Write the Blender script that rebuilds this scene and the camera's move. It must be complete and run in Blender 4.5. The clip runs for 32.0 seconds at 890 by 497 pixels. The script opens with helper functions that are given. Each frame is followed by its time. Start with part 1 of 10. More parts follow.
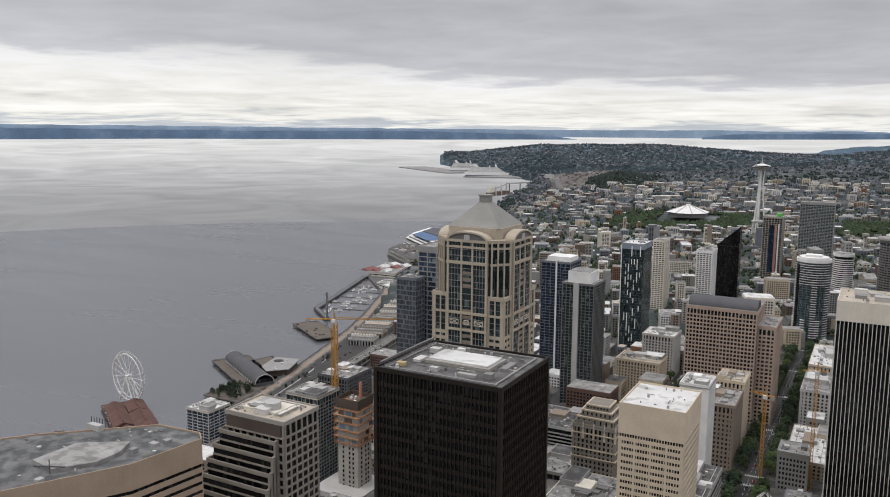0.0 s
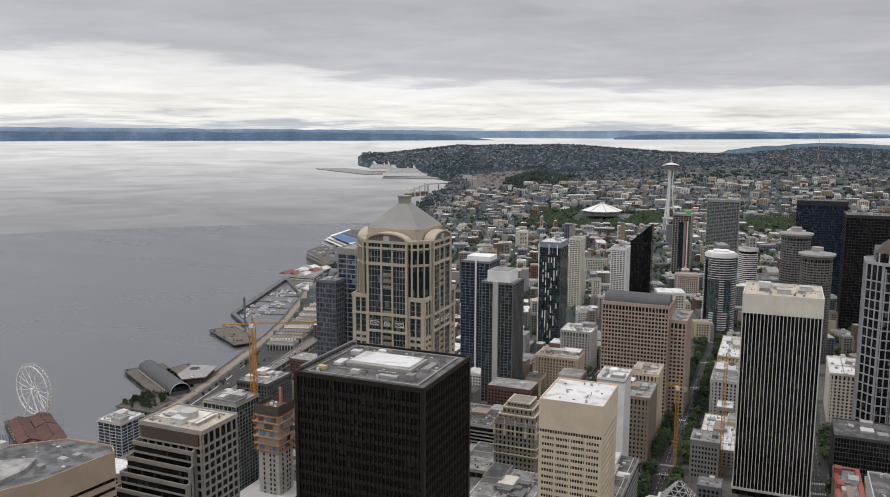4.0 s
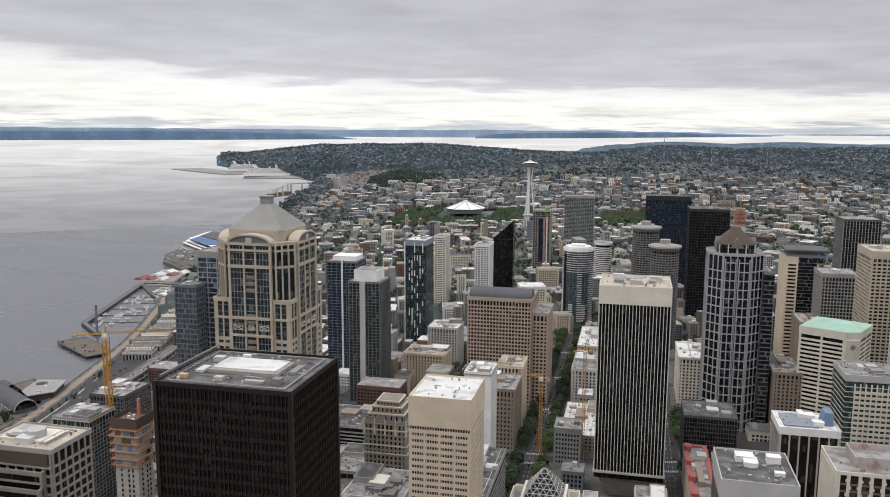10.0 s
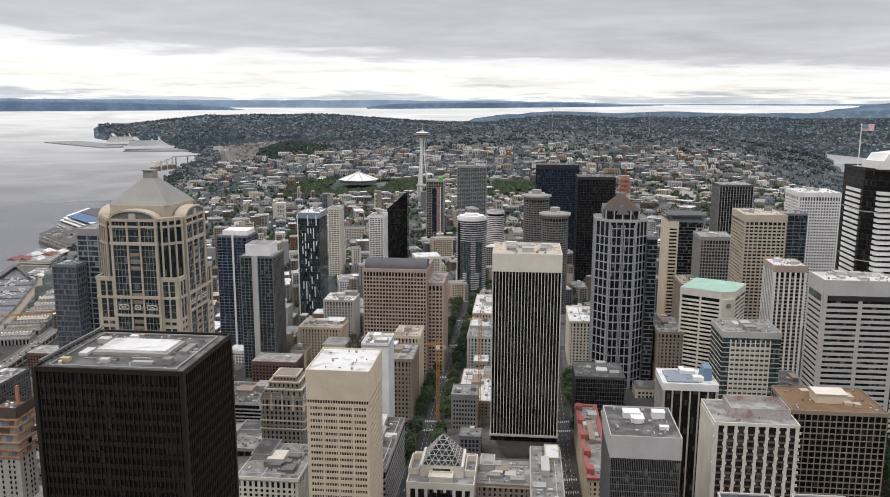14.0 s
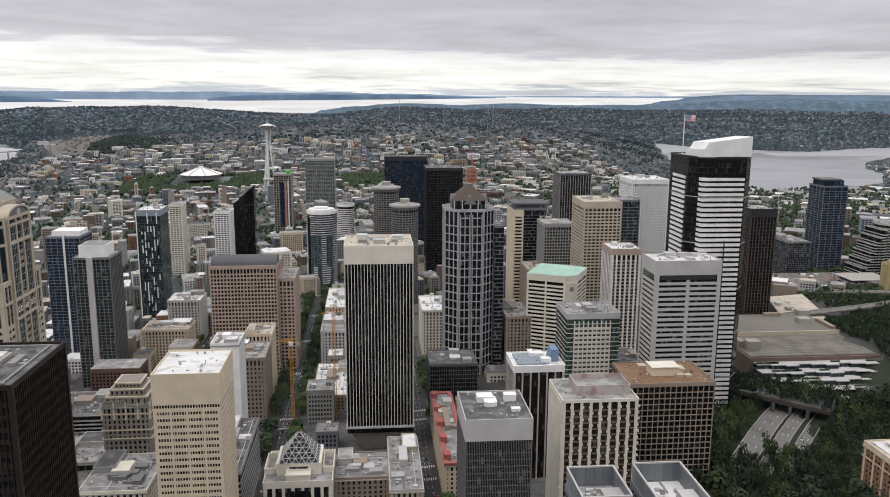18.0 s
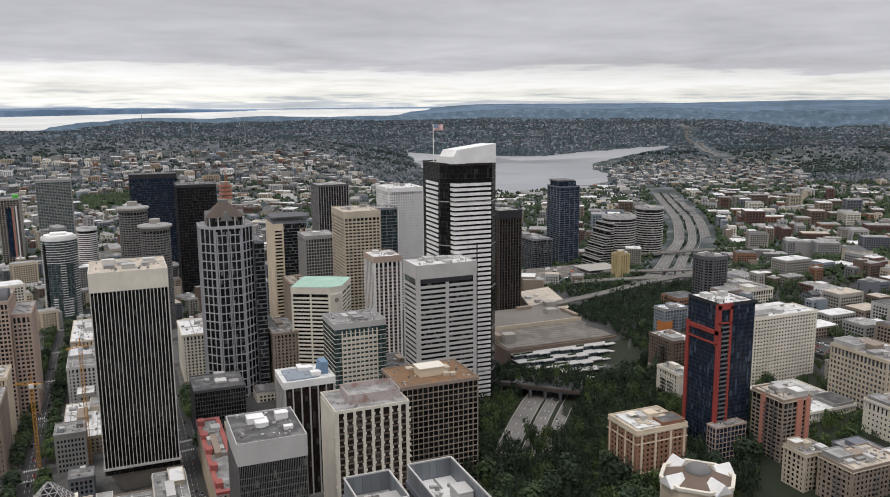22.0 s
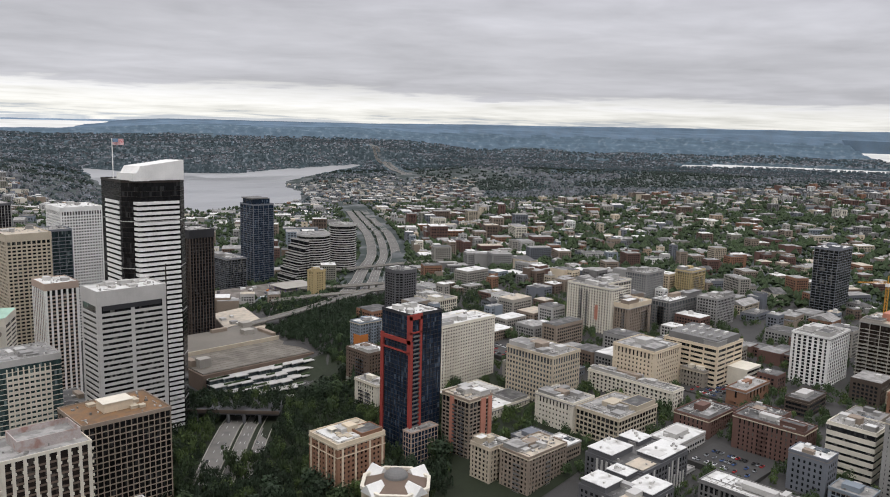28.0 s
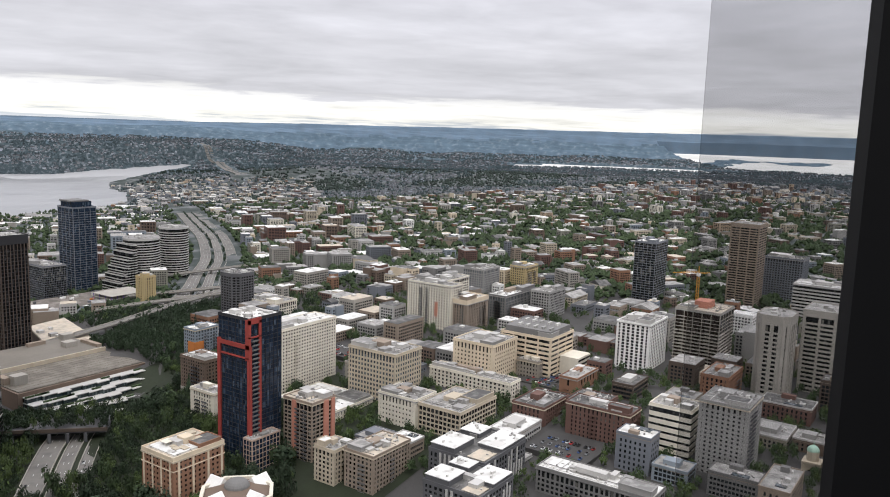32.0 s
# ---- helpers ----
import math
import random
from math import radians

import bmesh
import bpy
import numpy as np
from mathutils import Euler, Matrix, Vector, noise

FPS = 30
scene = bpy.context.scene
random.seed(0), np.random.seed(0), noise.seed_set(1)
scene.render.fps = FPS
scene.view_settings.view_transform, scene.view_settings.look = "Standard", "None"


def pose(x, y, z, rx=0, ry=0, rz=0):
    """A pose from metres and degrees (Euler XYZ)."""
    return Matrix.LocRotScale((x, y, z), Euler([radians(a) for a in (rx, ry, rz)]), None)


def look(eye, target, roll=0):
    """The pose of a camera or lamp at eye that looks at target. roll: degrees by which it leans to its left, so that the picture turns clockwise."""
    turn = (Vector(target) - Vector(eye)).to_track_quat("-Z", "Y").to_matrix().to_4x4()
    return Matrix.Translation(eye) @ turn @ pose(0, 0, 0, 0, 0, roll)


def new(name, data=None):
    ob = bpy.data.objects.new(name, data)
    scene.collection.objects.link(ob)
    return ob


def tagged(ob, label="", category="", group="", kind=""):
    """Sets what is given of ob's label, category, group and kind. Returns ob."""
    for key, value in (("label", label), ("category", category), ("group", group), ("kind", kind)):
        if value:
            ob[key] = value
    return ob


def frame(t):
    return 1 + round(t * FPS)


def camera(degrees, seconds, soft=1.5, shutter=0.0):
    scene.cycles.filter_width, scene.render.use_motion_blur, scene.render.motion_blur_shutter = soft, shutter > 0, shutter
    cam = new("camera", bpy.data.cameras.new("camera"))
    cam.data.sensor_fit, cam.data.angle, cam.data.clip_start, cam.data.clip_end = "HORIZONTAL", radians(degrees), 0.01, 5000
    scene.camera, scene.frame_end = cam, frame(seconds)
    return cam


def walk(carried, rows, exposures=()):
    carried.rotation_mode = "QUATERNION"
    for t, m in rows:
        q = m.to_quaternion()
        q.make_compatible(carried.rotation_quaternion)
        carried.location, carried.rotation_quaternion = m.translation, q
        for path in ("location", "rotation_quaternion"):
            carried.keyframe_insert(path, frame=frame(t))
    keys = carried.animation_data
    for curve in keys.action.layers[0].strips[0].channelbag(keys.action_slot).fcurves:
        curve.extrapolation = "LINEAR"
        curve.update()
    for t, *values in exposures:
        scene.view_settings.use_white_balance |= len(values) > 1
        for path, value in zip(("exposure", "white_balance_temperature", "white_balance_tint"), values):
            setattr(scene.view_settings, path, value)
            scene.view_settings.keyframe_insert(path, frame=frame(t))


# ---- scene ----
cam = camera(57.95, 32.0, soft=1.0)
PATH = [
    (0, pose(-0.313, -0.065, 310, 81.51, -0.33, 28.58)),
    (0.5, pose(-0.306, -0.061, 310, 81.57, -0.40, 27.77)),
    (1, pose(-0.301, -0.058, 310, 81.59, -0.43, 27.15)),
    (1.5, pose(-0.297, -0.056, 310, 81.52, -0.36, 26.68)),
    (2, pose(-0.293, -0.054, 310, 81.49, -0.33, 26.18)),
    (2.5, pose(-0.288, -0.052, 310, 81.51, -0.22, 25.61)),
    (3, pose(-0.280, -0.048, 310, 81.55, -0.13, 24.79)),
    (3.5, pose(-0.271, -0.044, 310, 81.57, -0.15, 23.76)),
    (5.5, pose(-0.240, -0.032, 310, 81.75, -0.35, 20.22)),
    (6, pose(-0.233, -0.029, 310, 81.77, -0.43, 19.40)),
    (6.5, pose(-0.225, -0.026, 310, 81.78, -0.39, 18.57)),
    (7, pose(-0.219, -0.024, 310, 81.77, -0.45, 17.89)),
    (7.5, pose(-0.212, -0.022, 310, 81.77, -0.46, 17.20)),
    (8, pose(-0.205, -0.020, 310, 81.80, -0.50, 16.38)),
    (8.5, pose(-0.198, -0.018, 310, 81.76, -0.58, 15.67)),
    (9, pose(-0.191, -0.016, 310, 81.68, -0.56, 14.83)),
    (9.5, pose(-0.181, -0.014, 310, 81.63, -0.39, 13.81)),
    (10, pose(-0.175, -0.012, 310, 81.57, -0.26, 13.15)),
    (10.5, pose(-0.168, -0.011, 310, 81.54, -0.14, 12.45)),
    (11, pose(-0.160, -0.009, 310, 81.44, -0.00, 11.50)),
    (11.5, pose(-0.149, -0.007, 310, 81.29, -0.09, 10.41)),
    (12, pose(-0.140, -0.005, 310, 81.07, -0.18, 9.41)),
    (12.5, pose(-0.131, -0.004, 310, 80.75, -0.12, 8.48)),
    (13, pose(-0.123, -0.003, 310, 80.23, -0.18, 7.64)),
    (13.5, pose(-0.115, -0.002, 310, 79.71, -0.23, 6.79)),
    (14, pose(-0.103, -0.000, 310, 79.53, -0.18, 5.53)),
    (14.5, pose(-0.088, 0.001, 310, 79.33, -0.24, 3.99)),
    (16.5, pose(-0.042, 0.002, 310, 78.91, -0.15, -0.82)),
    (17, pose(-0.031, 0.002, 310, 78.90, -0.25, -1.92)),
    (17.5, pose(-0.017, 0.001, 310, 78.91, -0.36, -3.41)),
    (18, pose(0.000, 0.000, 310, 79.02, -0.31, -5.20)),
    (18.5, pose(0.014, -0.001, 310, 79.30, -0.11, -6.66)),
    (19, pose(0.031, -0.004, 310, 79.40, 0.10, -8.46)),
    (19.5, pose(0.049, -0.007, 310, 79.46, 0.27, -10.38)),
    (20, pose(0.066, -0.010, 310, 79.54, 0.75, -12.17)),
    (20.5, pose(0.092, -0.016, 310, 79.67, 0.79, -14.99)),
    (21, pose(0.125, -0.026, 310, 79.76, 0.59, -18.58)),
    (21.5, pose(0.145, -0.033, 310, 79.77, 0.47, -20.77)),
    (22, pose(0.160, -0.039, 310, 79.82, 0.41, -22.45)),
    (22.5, pose(0.172, -0.045, 310, 79.82, 0.18, -23.81)),
    (23, pose(0.186, -0.051, 310, 79.83, -0.04, -25.40)),
    (23.5, pose(0.201, -0.058, 310, 79.89, -0.16, -27.10)),
    (24, pose(0.218, -0.067, 310, 79.92, -0.27, -29.12)),
    (24.5, pose(0.237, -0.078, 310, 80.21, -0.47, -31.44)),
    (25, pose(0.254, -0.089, 310, 80.64, -0.65, -33.48)),
    (25.5, pose(0.273, -0.102, 310, 80.96, -1.03, -35.92)),
    (27.5, pose(0.321, -0.141, 310, 81.17, -1.30, -42.35)),
    (28, pose(0.332, -0.151, 310, 81.26, -1.38, -43.90)),
    (28.5, pose(0.341, -0.161, 310, 81.26, -1.42, -45.33)),
    (29, pose(0.351, -0.172, 310, 81.14, -1.60, -46.84)),
    (29.5, pose(0.363, -0.184, 310, 80.98, -1.76, -48.59)),
    (30, pose(0.374, -0.198, 310, 80.98, -1.86, -50.46)),
    (30.5, pose(0.383, -0.208, 310, 81.14, -1.90, -51.84)),
    (31, pose(0.390, -0.217, 310, 81.38, -1.85, -53.09)),
    (31.5, pose(0.396, -0.225, 310, 81.49, -1.78, -54.13)),
    (32, pose(0.403, -0.235, 310, 81.56, -1.82, -55.34)),
]
walk(cam, PATH, [(0, -0.05), (7, 0.03), (13, 0.2), (20, 0.1), (25.5, 0.06), (28, 0.14), (30, 0.18), (31, 0.14), (32, 0.45)])

# ---- world and sun ----
world = bpy.data.worlds.new("overcast_sky")
scene.world = world
world.use_nodes = True


def build_sky(nt):
    n, l = nt.nodes, nt.links
    n.clear()
    out, bg = n.new("ShaderNodeOutputWorld"), n.new("ShaderNodeBackground")
    tc, sep = n.new("ShaderNodeTexCoord"), n.new("ShaderNodeSeparateXYZ")
    l.new(tc.outputs["Generated"], sep.inputs[0])

    def m(op, a, b=None, c=None):
        k = n.new("ShaderNodeMath")
        k.operation = op
        for i, v in enumerate((a, b, c)):
            if v is None:
                continue
            if isinstance(v, (int, float)):
                k.inputs[i].default_value = v
            else:
                l.new(v, k.inputs[i])
        return k.outputs[0]

    up = m("MAXIMUM", sep.outputs[2], 0.0)
    den = m("ADD", up, 0.055)
    comb = n.new("ShaderNodeCombineXYZ")
    l.new(m("DIVIDE", sep.outputs[0], den), comb.inputs[0])
    l.new(m("DIVIDE", sep.outputs[1], den), comb.inputs[1])
    big, fine = n.new("ShaderNodeTexNoise"), n.new("ShaderNodeTexNoise")
    for k, s, d in ((big, 0.42, 5.0), (fine, 1.7, 6.0)):
        k.inputs["Scale"].default_value, k.inputs["Detail"].default_value = s, d
        k.inputs["Roughness"].default_value = 0.55
        k.inputs["Distortion"].default_value = 0.35
        l.new(comb.outputs[0], k.inputs["Vector"])
    cloud = m("ADD", m("MULTIPLY", big.outputs[0], 0.7), m("MULTIPLY", fine.outputs[0], 0.3))
    # height of the cloud base edge above the horizon wavers with the clouds
    lift = m("ADD", 1.3, m("MULTIPLY", sep.outputs[0], 0.8))  # the clear strip is highest in the west
    edge = m("ADD", m("MULTIPLY", m("MINIMUM", up, 0.12), lift), m("ADD", m("MAXIMUM", m("SUBTRACT", up, 0.12), 0.0), m("MULTIPLY", m("SUBTRACT", cloud, 0.5), 0.11)))
    ramp = n.new("ShaderNodeValToRGB")
    l.new(edge, ramp.inputs[0])
    r = ramp.color_ramp
    stops = ((0.0, (0.64, 0.68, 0.73)), (0.010, (0.92, 0.91, 0.86)), (0.034, (0.965, 0.955, 0.92)), (0.056, (0.90, 0.895, 0.90)), (0.068, (0.55, 0.55, 0.59)),
             (0.2, (0.47, 0.467, 0.50)), (0.42, (0.62, 0.62, 0.68)), (1.0, (1.5, 1.5, 1.6)))
    while len(r.elements) < len(stops):
        r.elements.new(0.5)
    for e, (p, c) in zip(r.elements, stops):
        e.position, e.color = p, (*c, 1)
    low = m("MAXIMUM", m("SUBTRACT", 1.0, m("MULTIPLY", up, 9.0)), 0.0)
    east = m("MULTIPLY", m("MAXIMUM", sep.outputs[0], 0.0), low)  # the strip of light pales towards the east
    tone = m("MULTIPLY", m("ADD", 0.42, m("MULTIPLY", cloud, 1.2)), m("ADD", m("SUBTRACT", 1.0, m("MULTIPLY", east, 0.24)), m("MULTIPLY", m("MULTIPLY", m("MAXIMUM", sep.outputs[0], 0.0), m("SUBTRACT", 1.0, low)), 0.17)))
    mul = n.new("ShaderNodeVectorMath")
    mul.operation = "SCALE"
    l.new(ramp.outputs[0], mul.inputs[0])
    l.new(tone, mul.inputs["Scale"])
    sky = n.new("ShaderNodeTexSky")
    sky.sky_type = "NISHITA"
    sky.sun_disc = False
    sky.sun_elevation, sky.sun_rotation = radians(62), radians(234)
    blue = n.new("ShaderNodeVectorMath")
    blue.operation = "SCALE"
    blue.inputs["Scale"].default_value = 0.05
    l.new(sky.outputs[0], blue.inputs[0])
    mix = n.new("ShaderNodeMix")
    mix.data_type = "RGBA"
    mix.inputs["Factor"].default_value = 0.93
    l.new(blue.outputs[0], mix.inputs["A"])
    l.new(mul.outputs[0], mix.inputs["B"])
    l.new(mix.outputs["Result"], bg.inputs["Color"])
    bg.inputs["Strength"].default_value = 1.0
    l.new(bg.outputs[0], out.inputs[0])


build_sky(world.node_tree)
sun_data = bpy.data.lights.new("sun", "SUN")
sun_data.energy, sun_data.angle, sun_data.color = 0.9, radians(24), (1.0, 0.955, 0.895)
sun = new("sun", sun_data)
sun.matrix_world = look((-210, -150, 480), (0, 0, 0))


# ---- materials ----
def mat(name, color, rough=0.8, vary=0.12, metal=0.0, scale=0.35, streak=0.0, bump=0.0, rand=0.0, spec=0.3, color2=None, patch=0.5, island=0.0):
    """A surface with grain at two scales, optional vertical streaks, a second tone in patches, and a tone that differs from piece to piece."""
    ma = bpy.data.materials.new(name)
    ma.use_nodes = True
    n, l = ma.node_tree.nodes, ma.node_tree.links
    p = n["Principled BSDF"]
    p.inputs["Roughness"].default_value, p.inputs["Metallic"].default_value = rough, metal
    p.inputs["Specular IOR Level"].default_value = spec
    tc = n.new("ShaderNodeTexCoord")

    def noise_(s, det=4.0, vec=None):
        k = n.new("ShaderNodeTexNoise")
        k.inputs["Scale"].default_value, k.inputs["Detail"].default_value = s, det
        l.new(vec or tc.outputs["Object"], k.inputs["Vector"])
        return k.outputs[0]

    def m(op, a, b):
        k = n.new("ShaderNodeMath")
        k.operation = op
        for i, v in enumerate((a, b)):
            if isinstance(v, (int, float)):
                k.inputs[i].default_value = v
            else:
                l.new(v, k.inputs[i])
        return k.outputs[0]

    fine, coarse = noise_(scale * 4), noise_(scale * 0.25, 3.0)
    tone = m("ADD", m("MULTIPLY", m("SUBTRACT", fine, 0.5), vary * 1.2), m("MULTIPLY", m("SUBTRACT", coarse, 0.5), vary * 2.2))
    if streak:
        mp = n.new("ShaderNodeMapping")
        mp.inputs["Scale"].default_value = (1, 1, 0.04)
        l.new(tc.outputs["Object"], mp.inputs[0])
        tone = m("ADD", tone, m("MULTIPLY", m("SUBTRACT", noise_(scale * 3, 3.0, mp.outputs[0]), 0.5), streak * 2))
    if rand:
        oi = n.new("ShaderNodeObjectInfo")
        tone = m("ADD", tone, m("MULTIPLY", m("SUBTRACT", oi.outputs["Random"], 0.5), rand))
    if island:
        gi = n.new("ShaderNodeNewGeometry")
        tone = m("ADD", tone, m("MULTIPLY", m("SUBTRACT", gi.outputs["Random Per Island"], 0.5), island))
    base = None
    if color2:
        k = n.new("ShaderNodeMix")
        k.data_type = "RGBA"
        k.inputs["A"].default_value, k.inputs["B"].default_value = (*color, 1), (*color2, 1)
        st = n.new("ShaderNodeMapRange")
        st.inputs["From Min"].default_value, st.inputs["From Max"].default_value = patch - 0.08, patch + 0.08
        l.new(noise_(scale * 0.5, 5.0), st.inputs["Value"])
        l.new(st.outputs[0], k.inputs["Factor"])
        base = k.outputs["Result"]
    s = n.new("ShaderNodeVectorMath")
    s.operation = "SCALE"
    if base:
        l.new(base, s.inputs[0])
    else:
        s.inputs[0].default_value = color
    l.new(m("ADD", 1.0, tone), s.inputs["Scale"])
    l.new(s.outputs[0], p.inputs["Base Color"])
    if bump:
        b = n.new("ShaderNodeBump")
        b.inputs["Strength"].default_value, b.inputs["Distance"].default_value = 0.5, bump
        l.new(fine, b.inputs["Height"])
        l.new(b.outputs[0], p.inputs["Normal"])
    return ma


def glass_mat(name, color, light=(0.25, 0.27, 0.28), cell=(1.6, 1.6, 3.9), share=0.16, rough=0.14, spec=0.3):
    """Window glass: dark panes, of which a share has blinds drawn or lit rooms behind, told apart pane by pane."""
    ma = bpy.data.materials.new(name)
    ma.use_nodes = True
    n, l = ma.node_tree.nodes, ma.node_tree.links
    p = n["Principled BSDF"]
    p.inputs["Roughness"].default_value = rough
    p.inputs["Specular IOR Level"].default_value = spec
    tc, dv, fl, wn = n.new("ShaderNodeTexCoord"), n.new("ShaderNodeVectorMath"), n.new("ShaderNodeVectorMath"), n.new("ShaderNodeTexWhiteNoise")
    dv.operation, fl.operation = "DIVIDE", "FLOOR"
    dv.inputs[1].default_value = cell
    l.new(tc.outputs["Object"], dv.inputs[0])
    l.new(dv.outputs[0], fl.inputs[0])
    l.new(fl.outputs[0], wn.inputs["Vector"])
    ramp = n.new("ShaderNodeValToRGB")
    ramp.color_ramp.interpolation = "LINEAR"
    e = ramp.color_ramp.elements
    e[0].position, e[0].color = 0.0, (*[c * 0.6 for c in color], 1)
    e[1].position, e[1].color = 1.0, (*light, 1)
    k = ramp.color_ramp.elements.new(1.0 - share)
    k.color = (*[c * 1.35 for c in color], 1)
    l.new(wn.outputs["Value"], ramp.inputs[0])
    l.new(ramp.outputs[0], p.inputs["Base Color"])
    return ma


WALLS = {}
for nm, c, kw in (
    ("black_metal", (0.021, 0.0155, 0.012), dict(rough=0.42, vary=0.25, rand=0.25)), ("dark_stone", (0.03, 0.03, 0.033), dict(rough=0.5, rand=0.2)),
    ("cream", (0.60, 0.505, 0.375), dict(streak=0.05)), ("tan", (0.4, 0.304, 0.216), dict(streak=0.06)), ("tile_red", (0.33, 0.105, 0.09), dict()), ("cream_stone", (0.43, 0.37, 0.285), dict(streak=0.05)),
    ("warm_white", (0.65, 0.605, 0.51), dict(streak=0.06)), ("white", (0.74, 0.73, 0.70), dict(streak=0.04)), ("pale_grey", (0.445, 0.432, 0.41), dict(streak=0.05)),
    ("grey", (0.282, 0.275, 0.262), dict(streak=0.06)), ("mid_grey", (0.164, 0.16, 0.154), dict(streak=0.06)), ("dark_grey", (0.1, 0.1, 0.105), dict(streak=0.06)),
    ("pink", (0.41, 0.315, 0.255), dict(streak=0.04)), ("brick", (0.135, 0.078, 0.063), dict(vary=0.25)), ("orange_brick", (0.25, 0.135, 0.085), dict(vary=0.2)),
    ("brown", (0.15, 0.11, 0.085), dict(vary=0.2)), ("taupe", (0.26, 0.21, 0.165), dict(streak=0.06)), ("beige", (0.45, 0.39, 0.30), dict(streak=0.06)),
    ("yellow", (0.44, 0.345, 0.18), dict(streak=0.05)), ("red", (0.29, 0.05, 0.04), dict()), ("blue_panel", (0.16, 0.24, 0.336), dict()), ("terracotta", (0.44, 0.192, 0.136), dict()),
    ("concrete", (0.325, 0.305, 0.27), dict(vary=0.2, streak=0.1)), ("raw_concrete", (0.4, 0.376, 0.336), dict(vary=0.25, streak=0.1)), ("slate", (0.16, 0.17, 0.19), dict()),
    ("olive", (0.24, 0.232, 0.192), dict()), ("grey_blue", (0.224, 0.256, 0.288), dict()), ("crane_yellow", (0.496, 0.24, 0.032), dict(rough=0.5)), ("steel", (0.36, 0.368, 0.376), dict(rough=0.4, metal=0.7)),
    ("orange", (0.496, 0.176, 0.048), dict()), ("green_paint", (0.104, 0.44, 0.08), dict()), ("fin_grey", (0.52, 0.50, 0.455), dict(streak=0.06)), ("stone_brown", (0.265, 0.238, 0.20), dict(streak=0.08)), ("umber", (0.085, 0.065, 0.052), dict(streak=0.06)), ("frame_grey", (0.36, 0.365, 0.375), dict(streak=0.05)), ("mint", (0.336, 0.496, 0.4), dict(vary=0.2, streak=0.1)), ("purple", (0.2, 0.144, 0.32), dict()),
):
    WALLS[nm] = mat("wall_" + nm, c, **{"rough": 0.85, "vary": 0.2, **kw})
GL = {
    "black": glass_mat("glass_black", (0.00744, 0.00744, 0.00806), (0.0375, 0.0375, 0.0375)), "dark": glass_mat("glass_dark", (0.011, 0.012, 0.013), (0.15, 0.145, 0.13)),
    "teal": glass_mat("glass_teal", (0.0217, 0.0341, 0.0372), (0.12, 0.15, 0.15)), "navy": glass_mat("glass_navy", (0.0136, 0.0236, 0.0422), (0.0825, 0.112, 0.15)),
    "green": glass_mat("glass_green", (0.0372, 0.062, 0.062), (0.165, 0.21, 0.21)), "grey": glass_mat("glass_grey", (0.062, 0.072, 0.080), (0.188, 0.203, 0.21)),
    "blue": glass_mat("glass_blue", (0.031, 0.0496, 0.0744), (0.18, 0.225, 0.27)), "brown": glass_mat("glass_brown", (0.0186, 0.0136, 0.0112), (0.075, 0.0675, 0.06)),
}
ROOF = {
    "white": mat("roof_white", (0.64, 0.635, 0.61), vary=0.25, color2=(0.40, 0.39, 0.365), patch=0.58, scale=0.25), "grey": mat("roof_grey", (0.198, 0.193, 0.185), vary=0.3, color2=(0.295, 0.288, 0.275), patch=0.55, scale=0.3),
    "dark": mat("roof_dark", (0.082, 0.080, 0.078), vary=0.35, color2=(0.145, 0.141, 0.135), patch=0.55, scale=0.3), "tan": mat("roof_tan", (0.50, 0.43, 0.34), vary=0.2, color2=(0.38, 0.34, 0.28)),
    "rust": mat("roof_rust", (0.205, 0.115, 0.055), vary=0.4, color2=(0.14, 0.09, 0.055)), "pale": mat("roof_pale", (0.325, 0.315, 0.298), vary=0.4, color2=(0.188, 0.182, 0.172), patch=0.52),
}
UNIT = mat("roof_plant", (0.40, 0.39, 0.37), rand=0.9, rough=0.6)
CLUTTER = mat("vent_metal", (0.34, 0.33, 0.31), rough=0.6, island=1.3)
ASPHALT = mat("asphalt", (0.053, 0.051, 0.049), vary=0.3, scale=0.2)
PAVE = mat("paving", (0.125, 0.12, 0.112), vary=0.35, scale=0.3, color2=(0.08, 0.078, 0.074), patch=0.55)
PAINT = mat("road_paint", (0.62, 0.62, 0.60), vary=0.2)
LEAF = [mat("leaves_a", (0.038, 0.060, 0.024), vary=0.5, scale=0.12, rand=0.5, island=0.5), mat("leaves_b", (0.022, 0.037, 0.018), vary=0.5, scale=0.12, rand=0.5, island=0.5),
        mat("leaves_c", (0.062, 0.092, 0.028), vary=0.5, scale=0.12, rand=0.4, island=0.5)]
BARK = mat("bark", (0.09, 0.07, 0.055))


